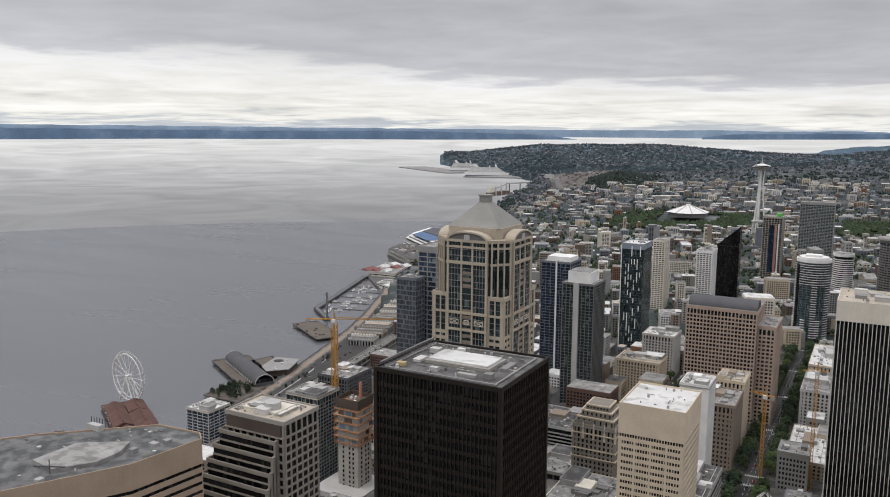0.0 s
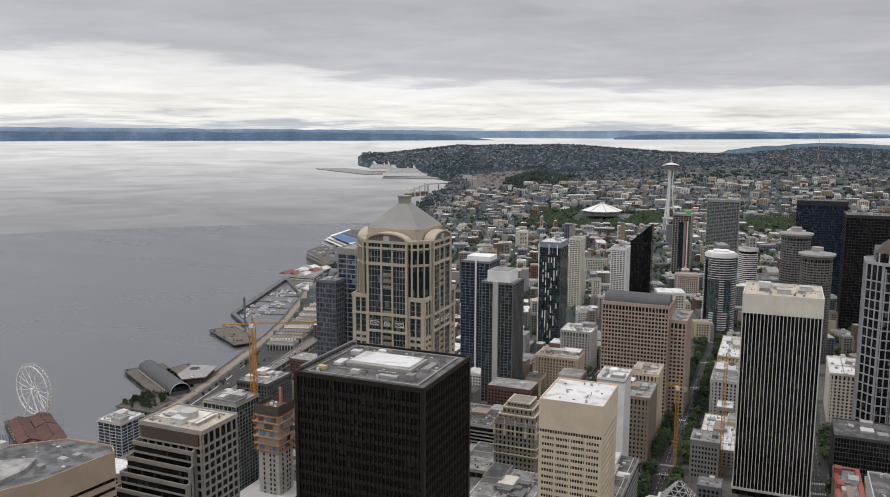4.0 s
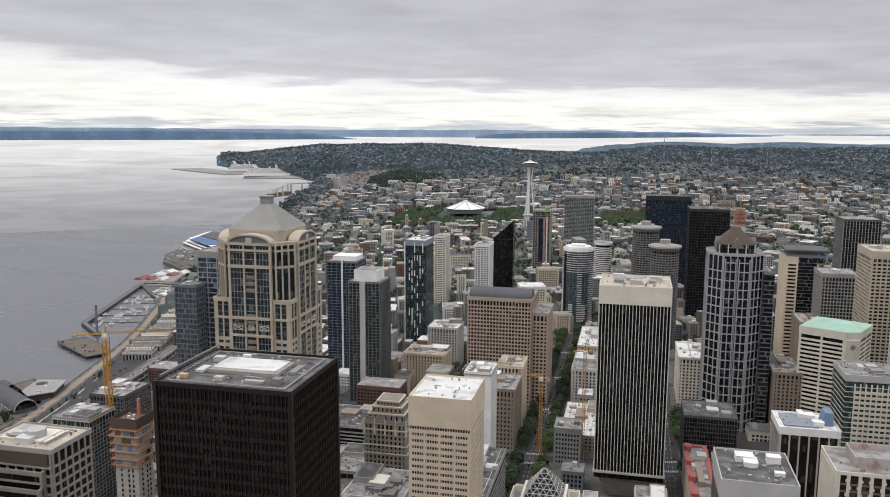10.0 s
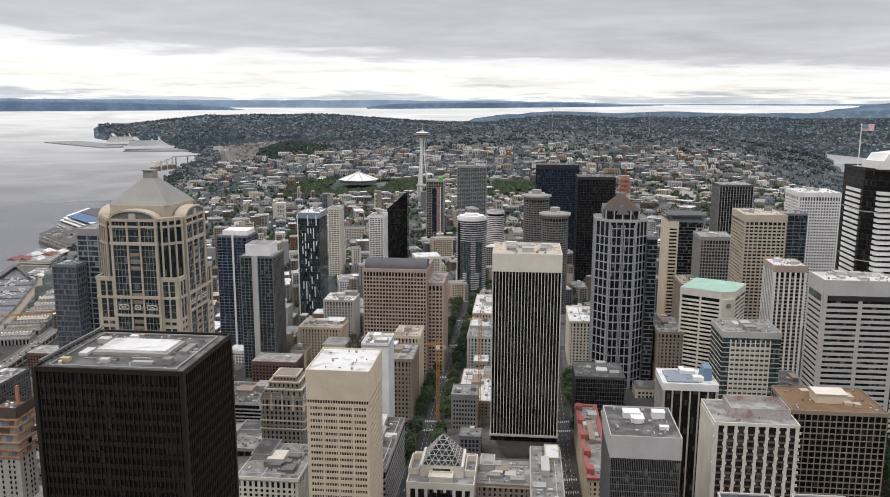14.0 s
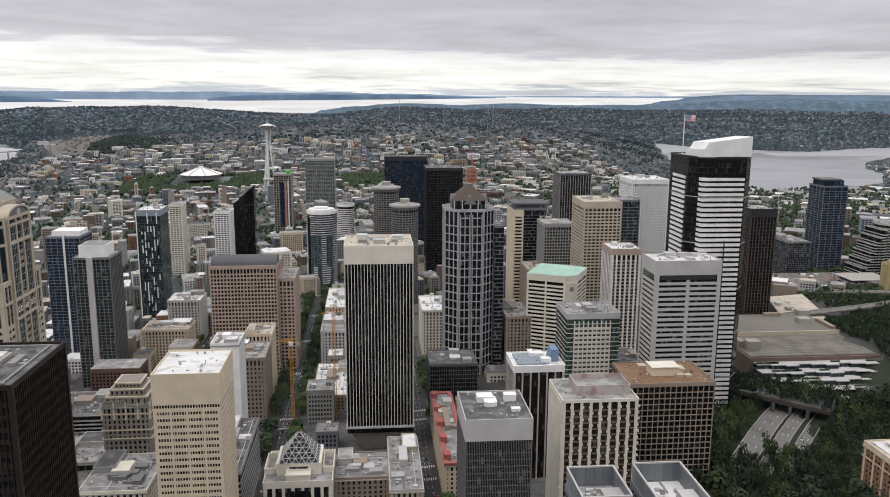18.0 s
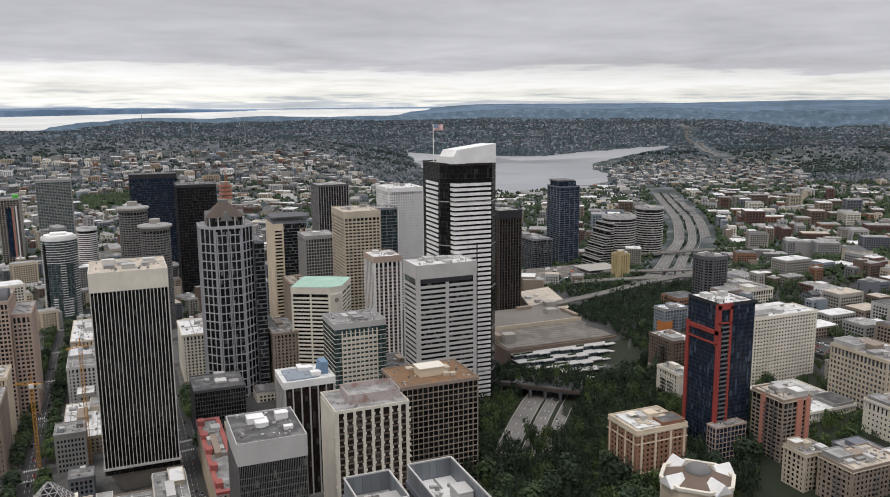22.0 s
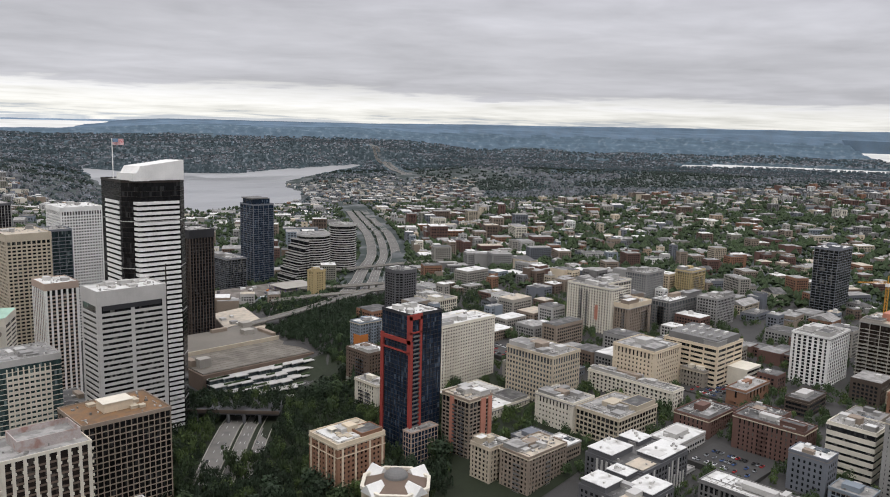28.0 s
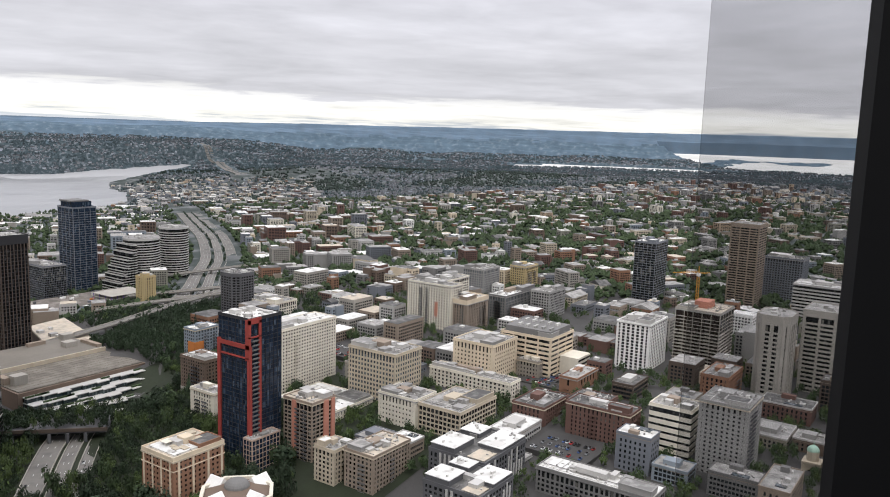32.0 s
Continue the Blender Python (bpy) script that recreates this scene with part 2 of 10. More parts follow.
# ---- builders ----
class Geo:
    def __init__(self):
        self.v, self.f = [], []

    def prism(self, pts, z0, z1, top=None):
        """An upright prism, or a frustum when the top outline is given too."""
        k, n = len(self.v), len(pts)
        self.v += [(x, y, z0) for x, y in pts] + [(x, y, z1) for x, y in (top or pts)]
        self.f += [tuple(range(k + n - 1, k - 1, -1)), tuple(range(k + n, k + 2 * n))]
        self.f += [(k + i, k + (i + 1) % n, k + n + (i + 1) % n, k + n + i) for i in range(n)]
        return self

    def box(self, x0, x1, y0, y1, z0, z1):
        return self.prism([(x0, y0), (x1, y0), (x1, y1), (x0, y1)], z0, z1)

    def beam(self, a, b, w, h=None):
        """A square bar from a to b."""
        a, b = Vector(a), Vector(b)
        d = (b - a).normalized()
        s = d.cross(Vector((0, 0, 1)))
        s = s.normalized() if s.length > 1e-3 else Vector((1, 0, 0))
        u = s.cross(d)
        s, u = s * w / 2, u * (h or w) / 2
        k = len(self.v)
        for p in (a, b):
            self.v += [tuple(p - s - u), tuple(p + s - u), tuple(p + s + u), tuple(p - s + u)]
        self.f += [(k, k + 3, k + 2, k + 1), (k + 4, k + 5, k + 6, k + 7)] + [(k + i, k + (i + 1) % 4, k + 4 + (i + 1) % 4, k + 4 + i) for i in range(4)]
        return self

    def ring(self, pts, w, z0, z1):
        """A wall of thickness w round the outline, inside it."""
        ins = offset(pts, -w)
        n, k = len(pts), len(self.v)
        for z in (z0, z1):
            self.v += [(x, y, z) for x, y in pts] + [(x, y, z) for x, y in ins]
        for i in range(n):
            j = (i + 1) % n
            o0, o1, i0, i1 = k + i, k + j, k + n + i, k + n + j
            t = 2 * n
            self.f += [(o0, o1, o1 + t, o0 + t), (i1, i0, i0 + t, i1 + t), (o0 + t, o1 + t, i1 + t, i0 + t), (o1, o0, i0, i1)]
        return self

    def vault(self, x0, x1, r, h, z=0.0, n=16, ends=True):
        """A barrel vault along x with one shared skin and closed ends."""
        k = len(self.v)
        for x in (x0, x1):
            self.v += [(x, r * math.cos(math.pi * i / n), z + h * math.sin(math.pi * i / n)) for i in range(n + 1)]
        self.f += [(k + i, k + n + 1 + i, k + n + 2 + i, k + i + 1) for i in range(n)]
        if ends:
            self.f += [tuple(range(k, k + n + 1)), tuple(range(k + 2 * n + 1, k + n, -1))]
        return self

    def mesh(self, name, material):
        me = bpy.data.meshes.new(name)
        me.from_pydata(self.v, [], self.f)
        me.materials.append(material)
        return me


def offset(pts, d):
    n, out = len(pts), []
    for i in range(n):
        a, b, c = Vector(pts[i - 1]), Vector(pts[i]), Vector(pts[(i + 1) % n])
        e, g = (b - a).normalized(), (c - b).normalized()
        p, q = Vector((e.y, -e.x)), Vector((g.y, -g.x))
        k = d / max(0.25, 1 + p.dot(q))
        out.append((b.x + (p.x + q.x) * k, b.y + (p.y + q.y) * k))
    return out


def rect(x0, x1, y0, y1, c=0.0):
    if not c:
        return [(x0, y0), (x1, y0), (x1, y1), (x0, y1)]
    return [(x0 + c, y0), (x1 - c, y0), (x1, y0 + c), (x1, y1 - c), (x1 - c, y1), (x0 + c, y1), (x0, y1 - c), (x0, y0 + c)]


def ngon(cx, cy, r, n, a0=0.0, ry=None):
    return [(cx + r * math.cos(a0 + 2 * math.pi * i / n), cy + (ry or r) * math.sin(a0 + 2 * math.pi * i / n)) for i in range(n)]


def turn(pts, cx, cy, deg):
    c, s = math.cos(radians(deg)), math.sin(radians(deg))
    return [(cx + (x - cx) * c - (y - cy) * s, cy + (x - cx) * s + (y - cy) * c) for x, y in pts]


def part(name, geo, material, parent, label="", at=(0, 0, 0), rz=0.0):
    ob = new(name, geo if isinstance(geo, bpy.types.Mesh) else geo.mesh(name, material))
    ob.parent = parent
    ob.location = at
    ob.rotation_euler = (0, 0, rz)
    if label:
        ob["label"] = label
    return ob


def thing(name, label, category, at, group="", rz=0.0, kind=""):
    ob = new(name)
    ob.location = at
    ob.rotation_euler = (0, 0, rz)
    return tagged(ob, label, category, group, kind)


def solid(name, geo, material, label, category, at=(0, 0, 0), kind="", group=""):
    ob = new(name, geo.mesh(name, material))
    ob.location = at
    return tagged(ob, label, category, group, kind)


FOOT = []  # footprints already built on: centre and reach
rng = random.Random(7)


def plant(parent, pts, z, n, seed, size=(3, 9), tall=(1.2, 3.5), material=None):
    """Mechanical units, hatches and ducts on a roof."""
    r = random.Random(seed)
    xs, ys = [p[0] for p in pts], [p[1] for p in pts]
    w, d = max(xs) - min(xs), max(ys) - min(ys)
    cx, cy = (max(xs) + min(xs)) / 2, (max(ys) + min(ys)) / 2
    for i in range(n):
        a, b, h = min(r.uniform(*size), w * 0.4), min(r.uniform(*size), d * 0.4), r.uniform(*tall)
        x, y = cx + r.uniform(-0.32, 0.32) * w, cy + r.uniform(-0.32, 0.32) * d
        g = Geo().box(-a / 2, a / 2, -b / 2, b / 2, 0, h).box(-a / 2 - 0.15, a / 2 + 0.15, -b / 2 - 0.15, b / 2 + 0.15, h, h + 0.2)
        part("roof_unit", g, material or UNIT, parent, at=(x, y, z))


def clutter(parent, pts, z, n, seed):
    """Small vents, pipes, kerbs and hatches that litter a flat roof."""
    r = random.Random(seed)
    xs, ys = [p[0] for p in pts], [p[1] for p in pts]
    g = Geo()
    for i in range(n):
        x, y = r.uniform(min(xs) + 2, max(xs) - 2), r.uniform(min(ys) + 2, max(ys) - 2)
        q = r.random()
        if not all(inside(x + a, y + b, pts) for a, b in ((-3, 0), (3, 0), (0, -3), (0, 3))):
            continue
        if q < 0.3:
            g.prism(ngon(x, y, r.uniform(0.3, 0.7), 6), z, z + r.uniform(0.6, 1.8))
        elif q < 0.45:
            a, L = r.choice((0, 1)), r.uniform(2, 7)
            g.box(x - (L / 2 if a else 0.2), x + (L / 2 if a else 0.2), y - (0.2 if a else L / 2), y + (0.2 if a else L / 2), z + 0.1, z + 0.5)
        else:
            w, d, h = r.uniform(0.5, 2.0), r.uniform(0.5, 1.6), r.uniform(0.4, 1.5)
            g.box(x - w / 2, x + w / 2, y - d / 2, y + d / 2, z, z + h)
    part("roof_clutter", g, CLUTTER, parent)["kind"] = "stuff"


def tower(name, label, pts, zb, zt, glass, wall, fh=3.9, band=1.2, bd=0.3, pitch=0, pw=0.8, pd=0.45, top=3.0, base=0.0, roof="pale", units=4, corner=0.0,
          pier_wall=None, join=None, skip=(), top_wall=None, category="office tower", first=0.0, ends=True, unit_wall=None, far=640, litter=0):
    """A tower: a glazed core, a spandrel band at each floor, upright piers between the bays, a plain top, a parapet and roof plant."""
    cx, cy = sum(p[0] for p in pts) / len(pts), sum(p[1] for p in pts) / len(pts)
    loc = [(x - cx, y - cy) for x, y in pts]
    FOOT.append((cx, cy, max(math.hypot(*p) for p in loc), [tuple(p) for p in pts]))
    ob = thing(name, label, category, (cx, cy, zb))
    H = zt - zb
    if join is None:
        join = math.hypot(cx, cy) > far  # too far off to pick the bays apart
    part("glazing", Geo().prism(loc, -6, H - 0.6), glass, ob)
    zbase, ztop = base + first, H - top
    if band:
        g = Geo().prism(offset(loc, bd), 0, band)
        n = max(1, int((ztop - zbase) / fh))
        if join:
            g = Geo()
            for i in range(n):
                g.prism(offset(loc, bd), zbase + i * fh, zbase + i * fh + band)
            part("spandrel_grid", g, wall, ob)["kind"] = "stuff"
        else:
            me = g.mesh("spandrel", wall)
            for i in range(n):
                part("spandrel", me, wall, ob, at=(0, 0, zbase + i * fh))
    if pitch:
        me = Geo().box(-pw / 2, pw / 2, -pd, 0.3, base - 2, H - top + 0.1).mesh("pier", pier_wall or wall)
        gj = Geo()
        for i in range(len(loc)):
            if i in skip:
                continue
            a, b = Vector(loc[i]), Vector(loc[(i + 1) % len(loc)])
            L, e = (b - a).length, (b - a).normalized()
            k = max(1, round(L / pitch))
            ang = math.atan2(e.y, e.x)
            for j in range(0 if ends else 1, k + (0 if len(loc) > 12 or not ends else 1)):
                q = a + e * min(max(L * j / k, pw / 2 - 0.05), L - pw / 2 + 0.05)
                if join:
                    t0 = Geo().box(-pw / 2, pw / 2, -pd, 0.3, base - 2, H - top + 0.1)
                    o = len(gj.v)
                    ca, sa = math.cos(ang), math.sin(ang)
                    gj.v += [(q.x + x * ca - y * sa, q.y + x * sa + y * ca, z) for x, y, z in t0.v]
                    gj.f += [tuple(o + m for m in f) for f in t0.f]
                else:
                    part("pier", me, wall, ob, at=(q.x, q.y, 0), rz=ang)
        if join:
            part("pier_grid", gj, pier_wall or wall, ob)["kind"] = "stuff"
    if corner:
        for x, y in offset(loc, 0.35):
            part("corner_pier", Geo().box(-corner / 2, corner / 2, -corner / 2, corner / 2, -4, H - 0.1), wall, ob, at=(x * 0.985, y * 0.985, 0))
    o = offset(loc, max(bd, pd if pitch else 0) + 0.12)
    part("crown_wall", Geo().prism(o, ztop, H - 0.9), top_wall or wall, ob)
    part("parapet", Geo().ring(o, 0.5, H - 0.9, H + 0.3), top_wall or wall, ob)
    part("roof", Geo().prism(offset(o, -0.52), H - 0.9, H - 0.55), ROOF[roof], ob)
    if base:
        part("podium", Geo().prism(offset(loc, 1.2), -6, base), wall, ob)
    clutter(ob, loc, H - 0.55, litter or (20 if join else 38), int(abs(cx * 3 + cy * 5)))
    if units:
        plant(ob, loc, H - 0.55, units, int(abs(cx * 7 + cy)), material=unit_wall)
    return ob


# ---- ground and water ----
EYE_Z = 310.0
NEAR, RIM = 4380.0, 4880.0  # beyond NEAR the country is drawn in towards a rim inside the view limit of 5 km, each point along its own line of sight


def draw_in(x, y, z):
    r = math.hypot(x, y)
    if r <= NEAR:
        return x, y, z
    k = (NEAR + (RIM - NEAR) * (1 - math.exp(-(r - NEAR) / 5200.0))) / r
    return x * k, y * k, EYE_Z + (z - EYE_Z) * k


def shore(y):
    return float(np.interp(y, [-3000, -200, 300, 560, 760, 960, 1100, 1300, 1810, 2630, 2980, 3370, 3630, 4370, 4750, 5300, 6100], [-620, -560, -580, -596, -628, -685, -735, -835, -1030, -1225, -1325, -1420, -1500, -1740, -2060, -2480, -3330]))


YARD = [(-1560, 4000), (-1250, 3250), (-1130, 3300), (-1330, 4300), (-1640, 5800), (-1980, 5650), (-1900, 4750)]


LAKE = [(1800, 4940), (1900, 4510), (2100, 4300), (2340, 4180), (2840, 4460), (3760, 4830), (3500, 4450), (3000, 4130), (2270, 3510), (2070, 3210), (1970, 2920), (1770, 2670), (1550, 2510), (1240, 2420), (1158, 2814), (1385, 3637), (1592, 4335), (1732, 4853)]


def inside(x, y, poly):
    c, j = False, len(poly) - 1
    for i in range(len(poly)):
        (xi, yi), (xj, yj) = poly[i], poly[j]
        if (yi > y) != (yj > y) and x < (xj - xi) * (y - yi) / (yj - yi) + xi:
            c = not c
        j = i
    return c


_a = np.array(LAKE, float)
_b = np.roll(_a, -1, 0)
_gx, _gy = np.meshgrid(np.arange(-400, 4801, 50.0), np.arange(900, 5601, 50.0), indexing="ij")
LAKE_D = np.full(_gx.shape, 1e9)
for _p, _q in zip(_a, _b):
    _d = _q - _p
    _t = np.clip(((_gx - _p[0]) * _d[0] + (_gy - _p[1]) * _d[1]) / (_d @ _d), 0, 1)
    LAKE_D = np.minimum(LAKE_D, np.hypot(_gx - _p[0] - _t * _d[0], _gy - _p[1] - _t * _d[1]))


def lake_side(x, y):
    """Distance to the lake's shore line, from a coarse table."""
    if not (-400 < x < 4790 and 900 < y < 5590):
        return 9e3
    i, j = int((x + 400) / 50), int((y - 900) / 50)
    return float(LAKE_D[i, j])


def elev(x, y):
    """Height of the land above the sea; below zero where there is water."""
    r, az = math.hypot(x, y), math.degrees(math.atan2(-x, y))
    city = float(np.interp(x, [-640, -560, -470, -390, -285, -180, -72, 36, 140, 245, 330, 450, 600, 900, 1500, 2600], [3, 3.5, 8, 18, 28, 36, 40, 44, 52, 58, 60, 78, 92, 98, 92, 110]))
    flat = float(np.interp(x, [-1500, -700, -300, 600, 1200, 1800], [4, 12, 34, 36, 60, 100]))
    t = min(1, max(0, (y - 700) / 500))
    city = city * (1 - t) + flat * t
    qa = 38 + 118 * math.exp(-((x - 170) / 900) ** 2 / 2 - ((y - 4050) / 620) ** 2 / 2)
    mag = float(np.interp(az, [-4, 2, 8, 13, 18, 22, 26, 28.6], [54, 86, 116, 164, 172, 156, 106, 45])) * math.exp(-((r - 7600) / 1000) ** 2 / 2)
    north = float(np.interp(r, [4600, 5200, 6800, 9000, 13000, 20000, 40000], [12, 45, 130, 110, 205, 262, 300]))
    if az > -25:
        k = min(1, (az + 25) / 6.5)
        north = north * (1 - k) + k * float(np.interp(r, [4600, 5200, 6800, 9000, 13000, 15000], [12, 45, 92, 112, 136, 60]))
    out = float(np.interp(az, [-80, -50, -38], [1.0, 0.15, 0.0]))
    east = float(np.interp(r, [500, 900, 1500, 2500, 3700, 5000, 6300, 8200, 12000, 21000, 40000], [80, 95, 92, 108, 118, 58, 20, 12, 70, 322 + 75 * out, 345 + 125 * out]))
    w = min(1, max(0, (-az - 38) / 8))
    if az < -62:
        east = east if r < 6500 or r > 16000 or not inside(x, y, [(7900, 300), (8030, 2150), (8770, 2740), (10400, 3420), (13500, 4750), (20800, 7900), (25910, 3470), (26000, 600)]) else -6
    if inside(x, y, [(6050, 3480), (6500, 3850), (7450, 3650), (7750, 2900), (7600, 1850), (7050, 1850), (6750, 2700)]):
        return -6
    if r < 2600:
        h = city - 20 * math.exp(-((x - 415) / 62) ** 2 - ((y - 612) / 52) ** 2)
    else:
        far = max(qa, mag, 12, north * min(1, max(0, (6.5 - az) / 8)))
        far = far * (1 - w) + east * w
        k = min(1, (r - 2600) / 500)
        h = city * (1 - k) + far * k
        h += 7 * noise.noise((x / 260, y / 260, 0)) * min(1, h / 40)
        h += 38 * math.exp(-((x + 1060) / 120) ** 2 - ((y - 3580) / 170) ** 2)  # a wooded knoll above the yards
        if r > 6000:
            h += min(1, (r - 6000) / 4000) * (26 * noise.noise((az / 4.0, r / 2600, 2.0)) + 9 * noise.noise((az / 0.9, r / 900, 5.0)))
    if inside(x, y, LAKE):
        return -6
    if y < 6100 and x < shore(y):
        return -8
    if y >= 6100 and az > 28.6:
        return -8
    if az > -24 and r > float(np.interp(az, [-24, -21, -18.5, -14, -4, 2, 4, 10], [60000, 26000, 17500, 15000, 14000, 13500, 11000, 9300])):
        return -8
    if r > 3000 and inside(x, y, YARD):
        h = min(h, 9)
    d = lake_side(x, y)
    if d < 2000:
        h = min(h, 7 + d * float(np.interp(y, [2700, 3400], [0.05, 0.2])))
    return h


# haze is mixed into these base colours, bluer and paler with distance
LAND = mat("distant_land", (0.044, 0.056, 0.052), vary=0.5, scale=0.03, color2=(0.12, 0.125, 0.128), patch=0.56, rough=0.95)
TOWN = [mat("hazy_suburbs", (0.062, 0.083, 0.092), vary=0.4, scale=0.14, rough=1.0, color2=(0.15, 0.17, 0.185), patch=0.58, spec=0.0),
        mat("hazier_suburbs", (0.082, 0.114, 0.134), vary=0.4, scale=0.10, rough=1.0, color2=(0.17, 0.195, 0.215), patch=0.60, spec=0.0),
        mat("haze_blue_hills", (0.098, 0.140, 0.178), vary=0.35, scale=0.08, rough=1.0, color2=(0.15, 0.19, 0.225), patch=0.62, spec=0.0),
        mat("haze_bluest_hills", (0.135, 0.190, 0.250), vary=0.3, scale=0.06, rough=1.0, color2=(0.13, 0.175, 0.225), patch=0.56, spec=0.0)]
# the shore colours hold the blue of the haze as well
SHORE_NEAR = mat("hazed_wooded_shore", (0.135, 0.205, 0.300), vary=0.35, scale=0.03, rough=1.0, color2=(0.17, 0.235, 0.32), patch=0.6, spec=0.0)
SHORE_FAR = mat("hazed_pale_shore", (0.30, 0.40, 0.52), vary=0.25, scale=0.02, rough=1.0, color2=(0.34, 0.44, 0.55), patch=0.58, spec=0.0)


def polar(radii, angles, height):
    v, idx = [], {}
    for i, r in enumerate(radii):
        for j, a in enumerate(angles):
            x, y = -r * math.sin(radians(a)), r * math.cos(radians(a))
            v.append(draw_in(x, y, height(x, y)))
    n = len(angles)
    f = [(i * n + j, i * n + (j + 1) % n, (i + 1) * n + (j + 1) % n, (i + 1) * n + j) for i in range(len(radii) - 1) for j in range(n)]
    return v, f


ANG = [a * 0.5 for a in range(-180, 132)] + [66 + a * 4.0 for a in range(0, 51)]
RAD = [0.02] + [40 * 1.042 ** i for i in range(0, 96)] + [2050 * 1.012 ** i for i in range(0, 80)] + [5300 * 1.042 ** i for i in range(0, 48)] + [38000.0]
v, f = polar(RAD, ANG, elev)
me = bpy.data.meshes.new("ground")
me.from_pydata(v, [], f)
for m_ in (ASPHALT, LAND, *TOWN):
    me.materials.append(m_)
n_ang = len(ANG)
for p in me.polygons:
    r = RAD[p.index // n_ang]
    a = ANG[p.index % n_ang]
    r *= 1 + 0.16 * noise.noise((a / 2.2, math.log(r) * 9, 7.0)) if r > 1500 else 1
    # distance picks the band: asphalt, land, then ever hazier tints
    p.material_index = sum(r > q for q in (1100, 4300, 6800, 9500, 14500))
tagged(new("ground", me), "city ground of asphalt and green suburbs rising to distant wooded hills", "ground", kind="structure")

WATER = bpy.data.materials.new("sea_water")
WATER.use_nodes = True


def build_water(nt, tint, waves):
    n, l = nt.nodes, nt.links
    p = n["Principled BSDF"]
    p.inputs["Base Color"].default_value = (*tint, 1)
    p.inputs["IOR"].default_value = 2.5
    p.inputs["Specular IOR Level"].default_value = 0.5
    tc = n.new("ShaderNodeTexCoord")
    mp = n.new("ShaderNodeMapping")
    mp.inputs["Rotation"].default_value = (0, 0, radians(-50))
    mp.inputs["Scale"].default_value = (0.25, 1, 1)
    l.new(tc.outputs["Object"], mp.inputs[0])
    slick = n.new("ShaderNodeTexNoise")
    slick.inputs["Scale"].default_value, slick.inputs["Detail"].default_value, slick.inputs["Distortion"].default_value = 0.006, 6.0, 0.8
    l.new(mp.outputs[0], slick.inputs["Vector"])
    mr = n.new("ShaderNodeMapRange")
    mr.inputs["From Min"].default_value, mr.inputs["From Max"].default_value = 0.38, 0.62
    mr.inputs["To Min"].default_value, mr.inputs["To Max"].default_value = 0.16, 0.28
    l.new(slick.outputs[0], mr.inputs["Value"])
    l.new(mr.outputs[0], p.inputs["Roughness"])
    rip = n.new("ShaderNodeTexNoise")
    rip.inputs["Scale"].default_value, rip.inputs["Detail"].default_value = 0.05, 5.0
    l.new(mp.outputs[0], rip.inputs["Vector"])
    b = n.new("ShaderNodeBump")
    b.inputs["Strength"].default_value, b.inputs["Distance"].default_value = 0.5, waves
    l.new(rip.outputs[0], b.inputs["Height"])
    l.new(b.outputs[0], p.inputs["Normal"])


build_water(WATER.node_tree, (0.080, 0.084, 0.090), 0.5)
v, f = polar([0.02] + [300 * 1.12 ** i for i in range(0, 19)] + [2700.0], ANG, lambda x, y: 0.0)
me = bpy.data.meshes.new("sea")
me.from_pydata(v, [], f)
me.materials.append(WATER)
tagged(new("sea", me), "calm grey sea with bright slicks under an overcast sky", "water", kind="structure")
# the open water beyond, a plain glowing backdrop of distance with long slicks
# its glow, rising with distance, stands in for sky reflected in the water
SEA_GLOW = bpy.data.materials.new("glowing_distant_water")
SEA_GLOW.use_nodes = True
_n, _l = SEA_GLOW.node_tree.nodes, SEA_GLOW.node_tree.links
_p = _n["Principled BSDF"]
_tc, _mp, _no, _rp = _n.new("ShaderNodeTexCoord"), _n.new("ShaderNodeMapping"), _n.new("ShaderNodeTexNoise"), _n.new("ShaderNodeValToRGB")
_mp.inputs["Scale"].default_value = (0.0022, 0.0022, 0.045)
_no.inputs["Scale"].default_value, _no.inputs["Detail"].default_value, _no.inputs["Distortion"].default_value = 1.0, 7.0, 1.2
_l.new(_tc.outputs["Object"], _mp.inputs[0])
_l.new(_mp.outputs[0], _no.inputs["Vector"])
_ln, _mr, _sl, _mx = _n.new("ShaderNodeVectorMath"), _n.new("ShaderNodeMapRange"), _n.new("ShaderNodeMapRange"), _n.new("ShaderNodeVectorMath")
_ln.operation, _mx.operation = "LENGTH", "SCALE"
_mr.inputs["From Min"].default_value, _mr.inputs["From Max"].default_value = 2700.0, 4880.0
# noise streaks the painted glow into slicks
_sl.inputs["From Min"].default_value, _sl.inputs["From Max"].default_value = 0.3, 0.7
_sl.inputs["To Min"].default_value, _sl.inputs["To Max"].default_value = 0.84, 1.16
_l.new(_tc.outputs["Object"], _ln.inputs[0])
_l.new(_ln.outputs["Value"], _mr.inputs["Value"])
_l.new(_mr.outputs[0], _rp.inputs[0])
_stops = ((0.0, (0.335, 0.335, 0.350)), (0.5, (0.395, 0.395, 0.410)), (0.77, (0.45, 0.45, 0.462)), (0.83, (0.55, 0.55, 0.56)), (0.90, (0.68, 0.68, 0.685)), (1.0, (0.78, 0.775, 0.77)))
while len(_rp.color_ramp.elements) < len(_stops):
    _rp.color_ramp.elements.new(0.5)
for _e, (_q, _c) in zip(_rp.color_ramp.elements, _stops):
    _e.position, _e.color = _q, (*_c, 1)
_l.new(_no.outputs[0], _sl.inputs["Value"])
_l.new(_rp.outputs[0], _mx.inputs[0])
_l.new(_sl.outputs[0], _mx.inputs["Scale"])
